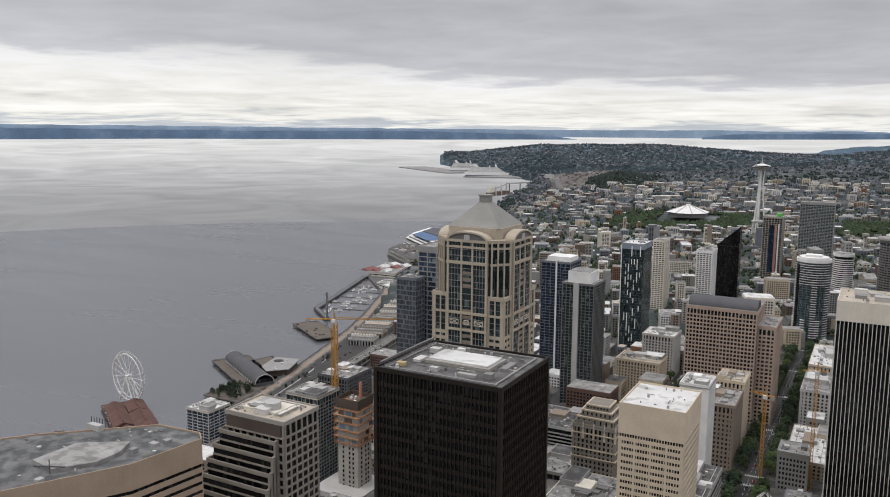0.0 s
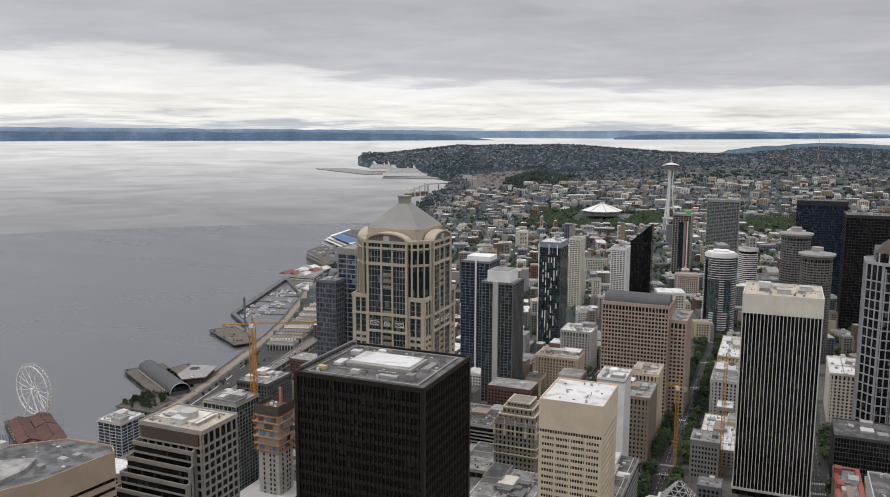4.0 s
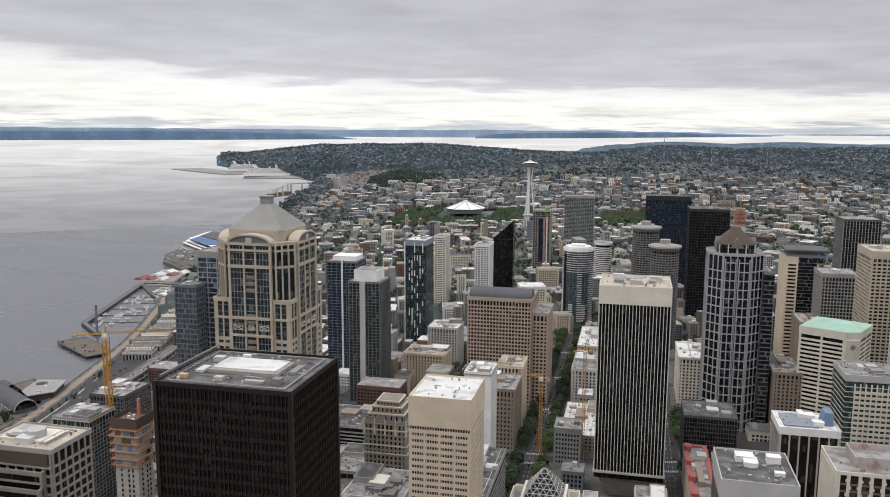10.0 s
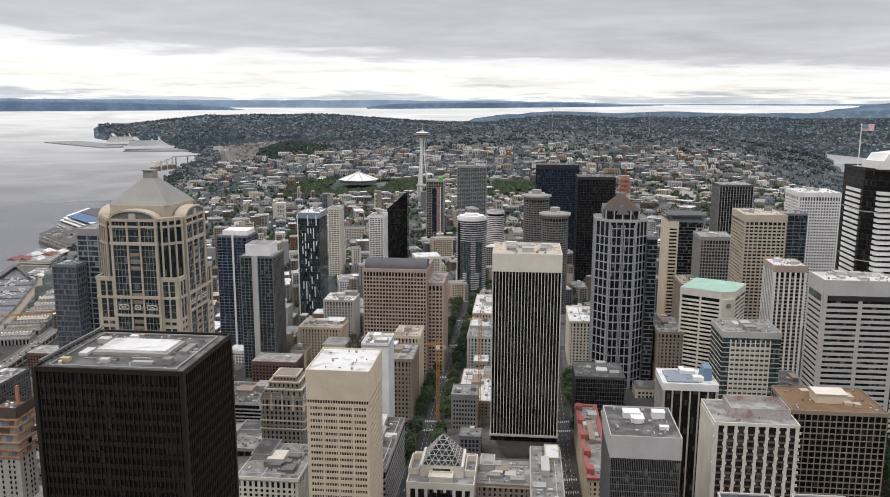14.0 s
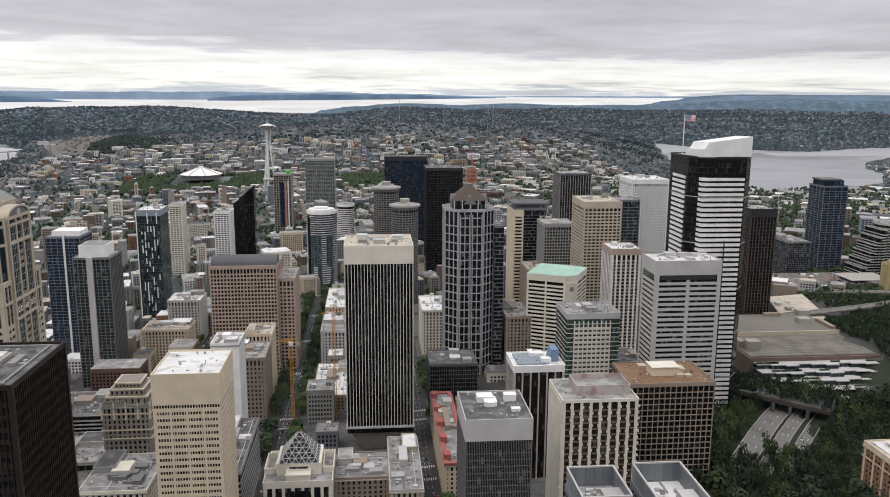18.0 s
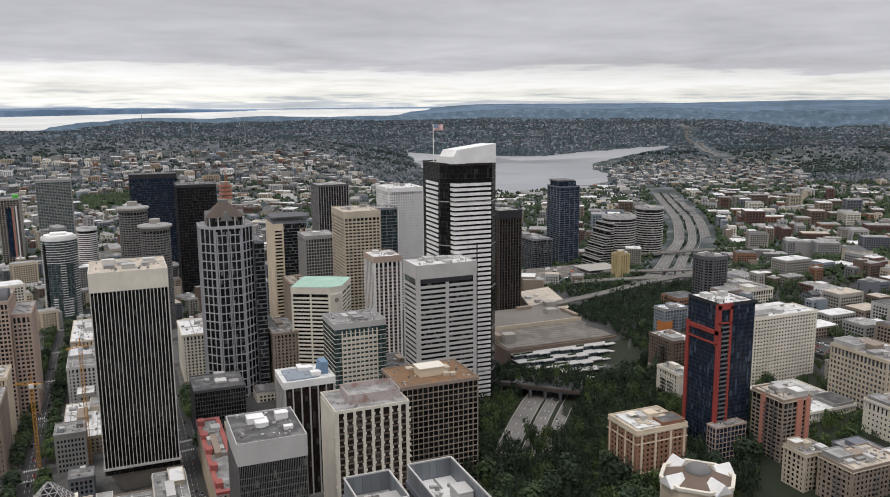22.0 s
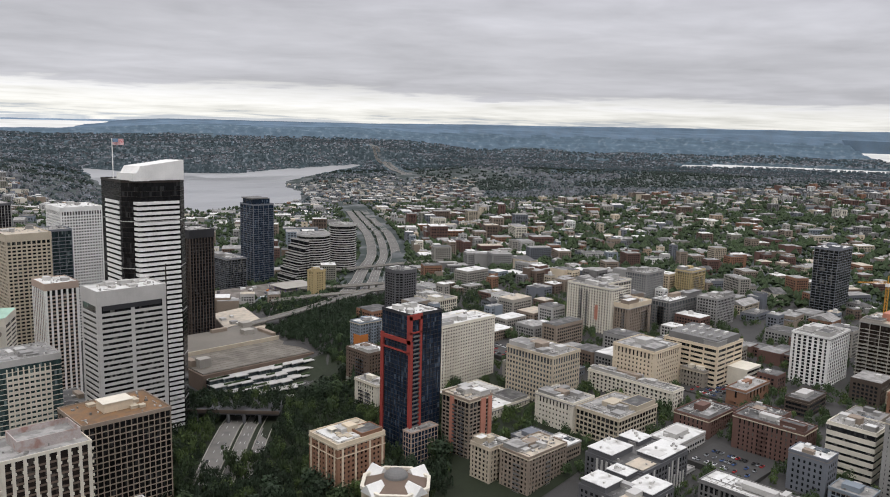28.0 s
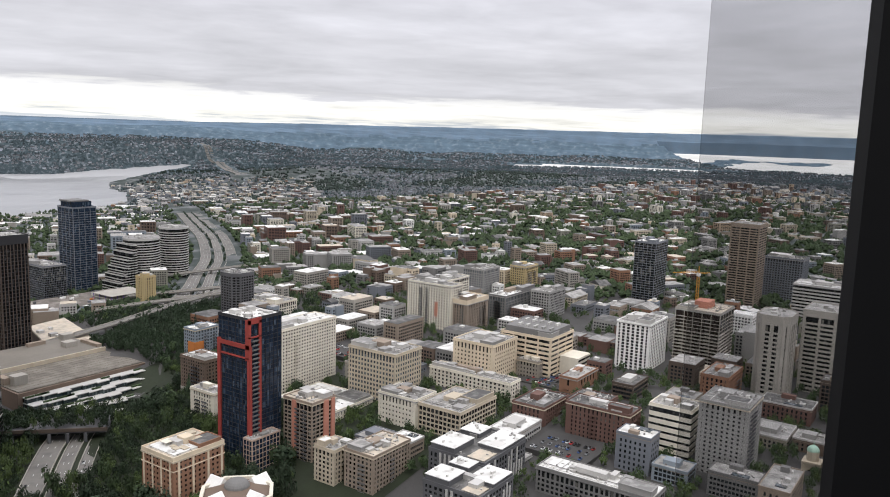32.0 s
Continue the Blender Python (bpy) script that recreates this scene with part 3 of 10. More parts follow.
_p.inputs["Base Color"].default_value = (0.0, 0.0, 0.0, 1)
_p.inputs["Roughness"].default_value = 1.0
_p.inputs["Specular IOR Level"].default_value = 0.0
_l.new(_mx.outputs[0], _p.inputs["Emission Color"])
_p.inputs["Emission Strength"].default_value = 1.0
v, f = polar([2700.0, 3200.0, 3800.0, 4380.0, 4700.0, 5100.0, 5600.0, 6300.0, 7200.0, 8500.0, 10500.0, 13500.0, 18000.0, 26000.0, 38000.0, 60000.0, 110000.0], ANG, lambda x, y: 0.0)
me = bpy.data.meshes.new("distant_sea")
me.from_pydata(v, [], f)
me.materials.append(SEA_GLOW)
tagged(new("distant_sea", me), "far water with a painted sky glow and long silver slicks", "water", kind="structure")


def ridge(name, label, material, r0, keys, seed):
    """A far wooded shore across the sound: a long bank from the water line up to an uneven crest, drawn in like the rest of the distance.
    keys: bearing, crest and foot as angles of height in degrees."""
    azs = [k[0] for k in keys]
    v, n = [], 0
    a = max(azs)
    while a >= min(azs):
        top = float(np.interp(-a, [-k[0] for k in keys], [k[1] for k in keys]))
        foot = float(np.interp(-a, [-k[0] for k in keys], [k[2] for k in keys]))
        wob = 0.07 * noise.noise((a / 4.0, seed, 0)) + 0.035 * noise.noise((a / 1.1, seed, 3)) + 0.014 * noise.noise((a / 0.25, seed, 5))
        top = max(foot + 0.01, top + wob * min(1, (top - foot) / 0.25))
        for i in range(5):
            t = i / 4
            e = foot + (top - foot) * t + 0.02 * noise.noise((a / 0.4, i, seed)) * (0 < i < 4)
            d = r0 * (1 + 0.10 * t * t) / 1.0
            k = (NEAR + (RIM - NEAR) * (1 - math.exp(-(d - NEAR) / 5200.0)))
            k = k if i else k - 1
            v.append((-k * math.sin(radians(a)), k * math.cos(radians(a)), EYE_Z + k * math.tan(radians(e))))
        n += 1
        a -= 0.12
    f = [(5 * j + i, 5 * (j + 1) + i, 5 * (j + 1) + i + 1, 5 * j + i + 1) for j in range(n - 1) for i in range(4)]
    me = bpy.data.meshes.new(name)
    me.from_pydata(v, [], f)
    me.materials.append(material)
    tagged(new(name, me), label, "shore", kind="structure")


# the blue of these shores is haze set into their colour
ridge("far_shore", "wooded shore on the horizon across the sound, haze-tinted pale blue", SHORE_FAR, 24000, ((66, 0.13, -0.62), (57, 0.12, -0.6), (38, 0.03, -0.6), (22, -0.05, -0.55), (10, -0.03, -0.56), (2, -0.06, -0.5), (-5, -0.14, -0.42), (-9.5, -0.3, -0.34)), 1.0)
ridge("near_shore", "wooded island shore across the sound, haze-tinted dark blue", SHORE_NEAR, 19500, ((66, -0.2, -0.86), (57, -0.12, -0.82), (48, -0.2, -0.78), (38, -0.22, -0.79), (30, -0.2, -0.78), (25, -0.3, -0.75), (21, -0.5, -0.72), (19.3, -0.69, -0.71)), 4.0)
ridge("point_shore", "wooded headland behind the sound, haze-tinted blue", SHORE_NEAR, 21500, ((11, -0.5, -0.62), (9, -0.28, -0.62), (3, -0.17, -0.56), (-3, -0.2, -0.47), (-8.8, -0.33, -0.37)), 8.0)
ridge("northern_shore", "land at the end of the sound, haze-tinted palest blue", SHORE_FAR, 30000, ((-7, -0.26, -0.29), (-12, -0.2, -0.29), (-22, -0.16, -0.29), (-24, -0.2, -0.29)), 9.0)
lake = Geo()
for i in range(12):
    for j in range(12):
        k = len(lake.v)
        for a, b in ((0, 0), (1, 0), (1, 1), (0, 1)):
            lake.v.append(draw_in(700 + (i + a) * 270, 2300 + (j + b) * 230, -0.6 + 4.6))
        lake.f.append((k, k + 1, k + 2, k + 3))
LAKE_WATER = bpy.data.materials.new("ruffled_lake_water")
LAKE_WATER.use_nodes = True
build_water(LAKE_WATER.node_tree, (0.20, 0.203, 0.208), 0.4)
LAKE_WATER.node_tree.nodes["Map Range"].inputs["To Min"].default_value = 0.35
LAKE_WATER.node_tree.nodes["Map Range"].inputs["To Max"].default_value = 0.55
lake_ob = solid("lake", lake, LAKE_WATER, "grey city lake between low shores", "water", kind="structure")

# pavements of the downtown blocks, with the streets left between them
AVES = [-495, -390, -285, -180, -72, 36, 140, 245, 345]
STREETS = [10, 112, 215, 320, 425, 530, 635, 748, 858, 965, 1070]


def slab(x0, x1, y0, y1, up=0.2):
    k = Geo()
    c = [(x0, y0), (x1, y0), (x1, y1), (x0, y1)]
    k.v = [(x, y, elev(x, y) - 3) for x, y in c] + [(x, y, elev(x, y) + up) for x, y in c]
    k.f = [(3, 2, 1, 0), (4, 5, 6, 7)] + [(i, (i + 1) % 4, 4 + (i + 1) % 4, 4 + i) for i in range(4)]
    return k


pavement = thing("pavement", "grey concrete pavements round the downtown blocks", "pavement", (0, 0, 0), kind="structure")
for a, b in zip(AVES, AVES[1:-1]):
    for c, d in zip(STREETS, STREETS[1:]):
        part("paving", slab(a + 9, b - 9, c + 7, d - 7), PAVE, pavement)
marks = Geo()
for a in (-180, -72, 36):
    for s in STREETS[3:]:
        for side in (-9.5, 9.5):
            for k in range(-4, 5):
                x = a + k * 1.6
                z = elev(x, s) + 0.09
                marks.box(x - 0.35, x + 0.35, s + side - 1.6, s + side + 1.6, z - 0.3, z)
    for k in range(300, 1060, 9):
        for o in (-3.2, 0, 3.2):
            z = elev(a + o, k) + 0.09
            marks.box(a + o - 0.1, a + o + 0.1, k, k + 3.5, z - 0.3, z)
solid("road_markings", marks, PAINT, "worn white lane lines and crosswalk bars", "road marking", kind="structure")


# ---- downtown towers ----
W, R = WALLS, ROOF
# black tower with a fine grid
ob = tower("black_office_tower", "black bronze-clad office tower with fine vertical ribs and a flat roof", rect(-154.5, -105.5, 232.5, 274), 34, 225.6, GL["black"], W["black_metal"],
           fh=3.85, band=1.5, bd=0.12, pitch=1.55, pw=0.35, pd=0.4, top=1.4, roof="dark", units=0, corner=1.4)
z = 225.6 - 34 - 0.5
part("roof_curb", Geo().box(-13, 13, -6, 9, z, z + 1.2), W["concrete"], ob)
part("penthouse_roof", Geo().box(-12, 12, -5, 8, z + 1.2, z + 1.9), R["white"], ob, "white membrane penthouse roof")
for k in range(26):
    part("rail_post", Geo().box(-0.06, 0.06, -0.06, 0.06, z, z + 2.4), W["dark_grey"], ob, at=(-23, -19 + k * 1.5, 0))
part("track_beam", Geo().box(-23.4, -22.6, -20, 20, z + 2.3, z + 2.6), W["mid_grey"], ob)
part("roof_shed", Geo().box(-20, -17, -14, -12, z, z + 1.3), W["yellow"], ob)
part("roof_box", Geo().box(-9, -6, 12, 13.5, z, z + 1.6), W["white"], ob)

tower("cream_banded_office", "cream precast office tower with narrow window rows and white roof", rect(-115.5, -81, 410, 450), 32, 165, GL["dark"], W["cream"],
      fh=3.74, band=2.05, bd=0.25, pitch=1.45, pw=0.42, pd=0.2, top=16.9, roof="white", units=0, litter=16)

ob = bpy.data.objects["cream_banded_office"]
for x, y, w, d in ((-16.6, -20, 1.4, 0.62), (-8.5, -20, 1.2, 0.62), (0, -20, 1.2, 0.62), (8.5, -20, 1.2, 0.62), (16.6, -20, 1.4, 0.62), (17.25, -10, 0.62, 1.2), (17.25, 0, 0.62, 1.2), (17.25, 10, 0.62, 1.2)):
    part("plain_pier", Geo().box(x - w / 2, x + w / 2, y - d / 2, y + d / 2, -2, 113.6), W["cream"], ob)
# window-cleaning rails and plant on the black roof
ob = bpy.data.objects["black_office_tower"]
for x0, x1, y0, y1 in ((-22, 22, -18.6, -18.1), (-22, 22, 17.6, 18.1), (21, 21.5, -18, 18), (-21.4, -21, -18, 18)):
    part("track_rail", Geo().box(x0, x1, y0, y1, z + 0.3, z + 0.7), W["grey"], ob)
for k in range(15):
    part("rail_frame", Geo().beam((-23, -19 + k * 2.6, z + 2.4), (-19.5, -19 + k * 2.6, z), 0.14), W["mid_grey"], ob)
for x, y, w, d, h in ((-16, 8, 4, 3, 1.8), (-16, -4, 3, 6, 1.0), (17, 2, 2.5, 9, 1.2), (8, -13, 7, 2, 0.9), (-5, -13, 3, 2, 1.4), (16, -12, 3, 3, 2.0)):
    part("roof_unit", Geo().box(x - w / 2, x + w / 2, y - d / 2, y + d / 2, z, z + h), UNIT, ob)

# striped tower on a pedestal
ob = tower("striped_tower", "white-and-black vertically striped office tower with a deep white top", rect(-20, 29, 566, 613), 66, 202, GL["black"], W["white"], fh=3.9, band=0.0, pitch=2.33, pw=0.46, pd=0.3, top=13,
           roof="tan", units=7, bd=0.3, pier_wall=W["fin_grey"], top_wall=W["warm_white"])
part("underside_skirt", Geo().prism(rect(-25.4, 25.4, -24.4, 24.4), -2.2, -0.6), W["pale_grey"], ob)
part("pedestal", Geo().prism(rect(-12, 12, -12, 12), -26, -2.2, rect(-24, 24, -23, 23)), W["concrete"], ob, "tapered concrete pedestal")

tower("pink_grid_tower", "pinkish stone tower with a square window grid and a vaulted roof", rect(-155, -92, 766, 820), 36, 146, GL["dark"], W["pink"], fh=3.75, band=1.4, bd=0.3, pitch=3.15, pw=0.95, pd=0.34,
      top=3.0, roof="grey", units=0, category="office tower")
vault = Geo().vault(-31, 31, 12, 8.5)
pk = bpy.data.objects["pink_grid_tower"]
part("vaulted_roof", vault, W["dark_grey"], pk, "dark metal vaulted roof", at=(0, -10, 109.3))
tower("pink_grid_annex", "lower pinkish stone wing beside the grid tower", rect(-91.2, -76, 772, 822), 36, 132, GL["dark"], W["pink"], fh=3.75, band=1.7, bd=0.3, pitch=3.8, pw=1.3, pd=0.34, top=3, units=2)

# cream tower with a pyramid: stepped, with chamfered corners, arched gables and a grey pyramid
def pyramid_tower():
    h, zb, CS, TG = 25.3, 30, W["cream_stone"], GL["teal"]
    ob = thing("pyramid_tower", "cream stone skyscraper with teal bays, arched gables and grey pyramid roof", "office tower", (-228.7, 476, zb))
    FOOT.append((-228.7, 476, 36, rect(-255, -203, 450, 502)))
    part("lower_glazing", Geo().box(-h, h, -h, h, -6, 173.4), TG, ob)
    body = rect(-h, h, -h, h, 10.8)
    part("upper_glazing", Geo().prism(body, 173.4, 210), TG, ob)
    part("shoulder_roof", Geo().ring(rect(-h - 0.4, h + 0.4, -h - 0.4, h + 0.4), 10, 173.4, 174), W["taupe"], ob)
    floors = Geo().ring(rect(-h - 0.12, h + 0.12, -h - 0.12, h + 0.12), 0.4, 0, 0.4).mesh("floor_line", W["mid_grey"])
    for k in range(20, 42):
        part("floor_line", floors, None, ob, at=(0, 0, 2 + k * 4.1))
    for q in range(4):
        rz = q * math.pi / 2
        # corner turrets: heavy piers, small paired windows low down and tall panes above
        for x, w in ((-24.4, 2.4), (-19.6, 0.9), (-15, 1.7), (15, 1.7), (19.6, 0.9), (24.4, 2.4)):
            part("turret_pier", Geo().box(x - w / 2, x + w / 2, -h - 0.55, -h + 1, -4, 174.2), CS, ob, rz=rz)
        for sx in (-1, 1):
            x0, x1 = (14.6, 25.2) if sx > 0 else (-25.2, -14.6)
            for k in range(20, 37):
                part("turret_spandrel", Geo().box(x0, x1, -h - 0.4, -h + 0.6, k * 4.1, k * 4.1 + 2.1), CS, ob, rz=rz)
            part("turret_parapet", Geo().box(x0 - 0.6, x1 + 0.6, -h - 0.9, -h + 0.3, 172.6, 175.2), CS, ob, rz=rz)
            part("turret_sill", Geo().box(x0 - 0.4, x1 + 0.5, -h - 0.9, -h + 0.3, 161.8, 163.2), CS, ob, rz=rz)
        # the central bay stands proud up to the gable
        part("bay_glazing", Geo().box(-14, 14, -h - 1.0, -h + 3, -4, 209.6), TG, ob, rz=rz)
        for x, w in ((-13.7, 1.5), (-3.9, 1.1), (3.9, 1.1), (13.7, 1.5)):
            part("bay_pier", Geo().box(x - w / 2, x + w / 2, -h - 1.8, -h + 2, -4, 210), CS, ob, rz=rz)
        for zz, hh in ((151, 1.4), (162, 1.7), (194.6, 1.9), (205, 1.3), (208.8, 1.6)):
            part("bay_cornice", Geo().box(-14.8, 14.8, -h - 2.1, -h + 2, zz, zz + hh), CS, ob, rz=rz)
        for k in range(22, 50):
            part("bay_transom", Geo().box(-13, 13, -h - 1.16, -h - 0.9, 3 + k * 4.1, 3.3 + k * 4.1), W["grey"], ob, rz=rz)
        for x in (-11, -8.8, -6.6, 6.6, 8.8, 11):
            part("bay_mullion", Geo().box(x - 0.09, x + 0.09, -h - 1.2, -h - 0.9, -4, 208), W["grey"], ob, rz=rz)
        for k in range(17, 42):
            if not 35 < k < 39:
                part("centre_panel", Geo().box(-2.9, 2.9, -h - 1.4, -h - 0.9, 20 + k * 4.1, 21.8 + k * 4.1), W["taupe"], ob, rz=rz)
        for x, w in ((-8.8, 3.2), (0, 1.8), (8.8, 3.2)):
            part("ornament_panel", Geo().ring(rect(x - w, x + w, -1.5, 1.5), 0.35, 0, 0.3), W["warm_white"], ob).matrix_basis = Matrix.Rotation(rz, 4, "Z") @ pose(0, -h - 1.5, 156.8, 90, 0, 0)
            part("ornament_panel", Geo().beam((x - w, -1.4, 0.15), (x + w, 1.4, 0.15), 0.3).beam((x - w, 1.4, 0.15), (x + w, -1.4, 0.15), 0.3), W["warm_white"], ob).matrix_basis = Matrix.Rotation(rz, 4, "Z") @ pose(0, -h - 1.5, 156.8, 90, 0, 0)
        # arched gable with a panel behind
        arch, back = Geo(), Geo()
        n = 16
        ring_o = [(14.8 * math.cos(math.pi * i / n), 5.6 * math.sin(math.pi * i / n)) for i in range(n + 1)]
        ring_i = [(13.2 * math.cos(math.pi * i / n), 4.5 * math.sin(math.pi * i / n)) for i in range(n + 1)]
        for y in (-h - 2.2, -h + 5):
            arch.v += [(x, y, z) for x, z in ring_o] + [(x, y, z) for x, z in ring_i]
        m = n + 1
        for i in range(n):
            arch.f += [(i, m + i, m + i + 1, i + 1), (2 * m + i, 2 * m + i + 1, 3 * m + i + 1, 3 * m + i), (i, i + 1, 2 * m + i + 1, 2 * m + i), (m + i + 1, m + i, 3 * m + i, 3 * m + i + 1)]
        part("gable_arch", arch, CS, ob, at=(0, 0, 210.2), rz=rz)
        back.v = [(x, -h - 1.2, z) for x, z in ring_i]
        back.f = [tuple(range(m))]
        part("gable_panel", back, W["mid_grey"], ob, at=(0, 0, 210.2), rz=rz)
        part("gable_emblem", Geo().box(-2, 2, -h - 2, -h - 1, 210, 213.6), W["pale_grey"], ob, rz=rz)
        # cut corner above the turret
        c = h - 5.4
        for u in (-6.2, -2.1, 2.1, 6.2):
            part("corner_pier", Geo().box(u - 0.45, u + 0.45, -0.6, 0.4, 173.6, 210), CS, ob, at=(c * math.cos(rz - math.pi / 4) * 1.0 - 0, c * math.sin(rz - math.pi / 4) * 1.0, 0)).matrix_basis = Matrix.Rotation(rz + math.pi / 4, 4, "Z") @ pose(0, -h * 1.1985, 0, 0, 0, 0)
        for zz, hh in ((194.6, 1.5), (205, 1.2)):
            part("corner_band", Geo().box(-7, 7, -0.4, 0.4, zz, zz + hh), CS, ob).matrix_basis = Matrix.Rotation(rz + math.pi / 4, 4, "Z") @ pose(0, -h * 1.1985, 0, 0, 0, 0)
    part("upper_cornice", Geo().prism(offset(body, 0.9), 208.6, 210.6), CS, ob)
    part("roof_drum", Geo().prism(rect(-19, 19, -19, 19, 3), 210.6, 217.6), CS, ob)
    for k in range(9):
        a, b = 18.4 - k * 1.66, 18.4 - (k + 1) * 1.66 + 0.22
        part("pyramid_course", Geo().prism(rect(-a, a, -a, a), 217.6 + k * 1.62, 217.6 + (k + 1) * 1.62, rect(-b, b, -b, b)), PYR, ob, "stepped grey metal pyramid course")
    part("lantern", Geo().box(-3.2, 3.2, -3.2, 3.2, 231.5, 236.6), PYR, ob)
    part("lantern_cap", Geo().box(-3.7, 3.7, -3.7, 3.7, 236.6, 237.4), W["grey"], ob)


PYR = mat("weathered_grey_metal", (0.25, 0.245, 0.222), rough=0.6, vary=0.2, streak=0.05)
pyramid_tower()

# the stone-framed tower with a pointed roof
ob = tower("pointed_roof_tower", "grey stone-framed tower with dark bay windows and a pointed roof", rect(67, 112, 716, 762, 11), 42, 206, GL["black"], W["frame_grey"], fh=7.8, band=0.95, bd=0.45, pitch=5.8, pw=0.9, pd=0.6,
           top=2.2, units=0, pier_wall=W["frame_grey"])
for x in (-5.6, 5.6):
    part("bay_shaft", Geo().box(x - 4.2, x + 4.2, -24.6, -22, 6, 159.5), GL["dark"], ob)
    for k in range(1, 21):
        part("bay_band", Geo().box(x - 4.6, x + 4.6, -25.0, -22, k * 7.8, k * 7.8 + 0.95), W["frame_grey"], ob)
    for u in (-4.2, 0, 4.2):
        part("bay_pier", Geo().box(x + u - 0.4, x + u + 0.4, -25.1, -22, 6, 159.5), W["frame_grey"], ob)
H = 206 - 42
part("attic_glazing", Geo().prism(rect(-16, 16, -16, 16, 5), H - 1, H + 7), GL["dark"], ob)
part("hipped_roof", Geo().prism(rect(-16.5, 16.5, -16.5, 16.5, 5), H + 7, H + 19, rect(-4, 4, -4, 4, 1)), W["umber"], ob, "dark brown metal hipped roof")
for a_ in range(4):
    part("roof_gable", Geo().prism([(-6, -16.9), (6, -16.9), (6, -12), (-6, -12)], H + 4, H + 12, [(-0.5, -16.9), (0.5, -16.9), (0.5, -9), (-0.5, -9)]), W["mid_grey"], ob, "grey gabled dormer", rz=a_ * math.pi / 2)
part("roof_finial", Geo().box(-3.6, 3.6, -3.6, 3.6, H + 19, H + 21.5), W["mid_grey"], ob)
for i in range(5):
    part("attic_pier", Geo().box(-14.5 + i * 7.25 - 0.5, -14.5 + i * 7.25 + 0.5, -16.6, -15.5, H - 1, H + 7.2), W["pale_grey"], ob)
tower("dark_stepped_wing", "dark glass side wing of the pointed tower", rect(112.6, 121, 722, 762), 42, 190, GL["dark"], W["slate"], fh=3.9, band=0.8, pitch=0, top=2, units=0)

# the banded white and black tower with a curved white crown and a flag
def flag_tower():
    zb, zt = 52, 263
    x0, x1, y0, y1 = 244, 292, 590, 640
    pts = [(x0 + 10, y0), (x1 - 8, y0 - 2), (x1, y0 + 8), (x1, y1), (x0, y1), (x0, y0 + 12)]
    ob = tower("flag_tower", "black glass skyscraper with white bands, curved white crown and flag", pts, zb, zt, GL["black"], W["black_metal"], fh=3.9, band=0.35, bd=0.1, pitch=0, top=1.5, units=0)
    cx, cy = sum(p[0] for p in pts) / 6, sum(p[1] for p in pts) / 6
    n = int((zt - zb - 19) / 3.9)
    me = Geo().box(250 - cx, 283 - cx, y0 - 2.6 - cy, y0 + 6 - cy, 0, 2.15).mesh("white_band", W["white"])
    me2 = Geo().box(x0 - 0.7 - cx, x0 + 5 - cx, y0 + 16 - cy, y1 - 8 - cy, 0, 2.15).mesh("white_band", W["white"])
    for i in range(n):
        part("white_band", me, W["white"], ob, at=(0, 0, 6 + i * 3.9))
        part("white_band", me2, W["white"], ob, at=(0, 0, 6 + i * 3.9))
    for k in range(1, 6):
        part("trim_line", Geo().prism(offset([(x - cx, y - cy) for x, y in pts], 0.2), k * 36, k * 36 + 0.5), W["pale_grey"], ob)
    part("centre_mullion", Geo().box(269.8 - cx, 270.6 - cx, y0 - 3 - cy, y0 - cy, 6, n * 3.0), W["black_metal"], ob)
    crown = Geo()
    k, m = 14, []
    for i in range(k + 1):
        t = i / k
        x = -20 + 40 * t
        m.append((x, -20.6 - 0.9 * math.sin(math.pi * t), 6.0 if i < 2 else 10.5 + 5.0 * t))
    for i in range(k):
        (xa, ya, za), (xb, yb, zb_) = m[i], m[i + 1]
        q = len(crown.v)
        crown.v += [(xa, ya, 0), (xb, yb, 0), (xb, yb, zb_), (xa, ya, za), (xa, ya + 30, 0), (xb, yb + 30, 0), (xb, yb + 30, zb_ - 1), (xa, ya + 30, za - 1)]
        crown.f += [(q, q + 1, q + 2, q + 3), (q + 5, q + 4, q + 7, q + 6), (q + 3, q + 2, q + 6, q + 7)]
        if i == 0:
            crown.f.append((q, q + 3, q + 7, q + 4))
        if i == k - 1:
            crown.f.append((q + 1, q + 5, q + 6, q + 2))
    part("curved_crown", crown, W["white"], ob, "white curved rooftop screen", at=(0, 1, zt - zb))
    part("flag_pole", Geo().prism(ngon(-22, 12, 0.35, 8), zt - zb, zt - zb + 31), W["white"], ob, "white flag pole")
    fl = Geo()
    for i in range(8):
        x = i * 1.1
        q = len(fl.v)
        for xx in (x, x + 1.1):
            w = 0.5 * math.sin(xx * 0.9)
            fl.v += [(xx, w, -4.8), (xx, w, 0)]
        fl.f.append((q, q + 2, q + 3, q + 1))
    flag = part("flag", fl, FLAG, ob, "red-and-white striped flag with a dark blue corner", at=(-21.6, 12, zt - zb + 30.6))
    part("flag_canton", Geo().box(0.1, 4, -0.9, 0.9, -2.5, 0.02), W["blue_panel"], flag)
    return ob


FLAG = bpy.data.materials.new("flag_stripes")
FLAG.use_nodes = True
_n, _l = FLAG.node_tree.nodes, FLAG.node_tree.links
_tc, _wv, _rp = _n.new("ShaderNodeTexCoord"), _n.new("ShaderNodeTexWave"), _n.new("ShaderNodeValToRGB")
_wv.bands_direction = "Z"
_wv.inputs["Scale"].default_value = 0.45
_rp.color_ramp.interpolation = "CONSTANT"
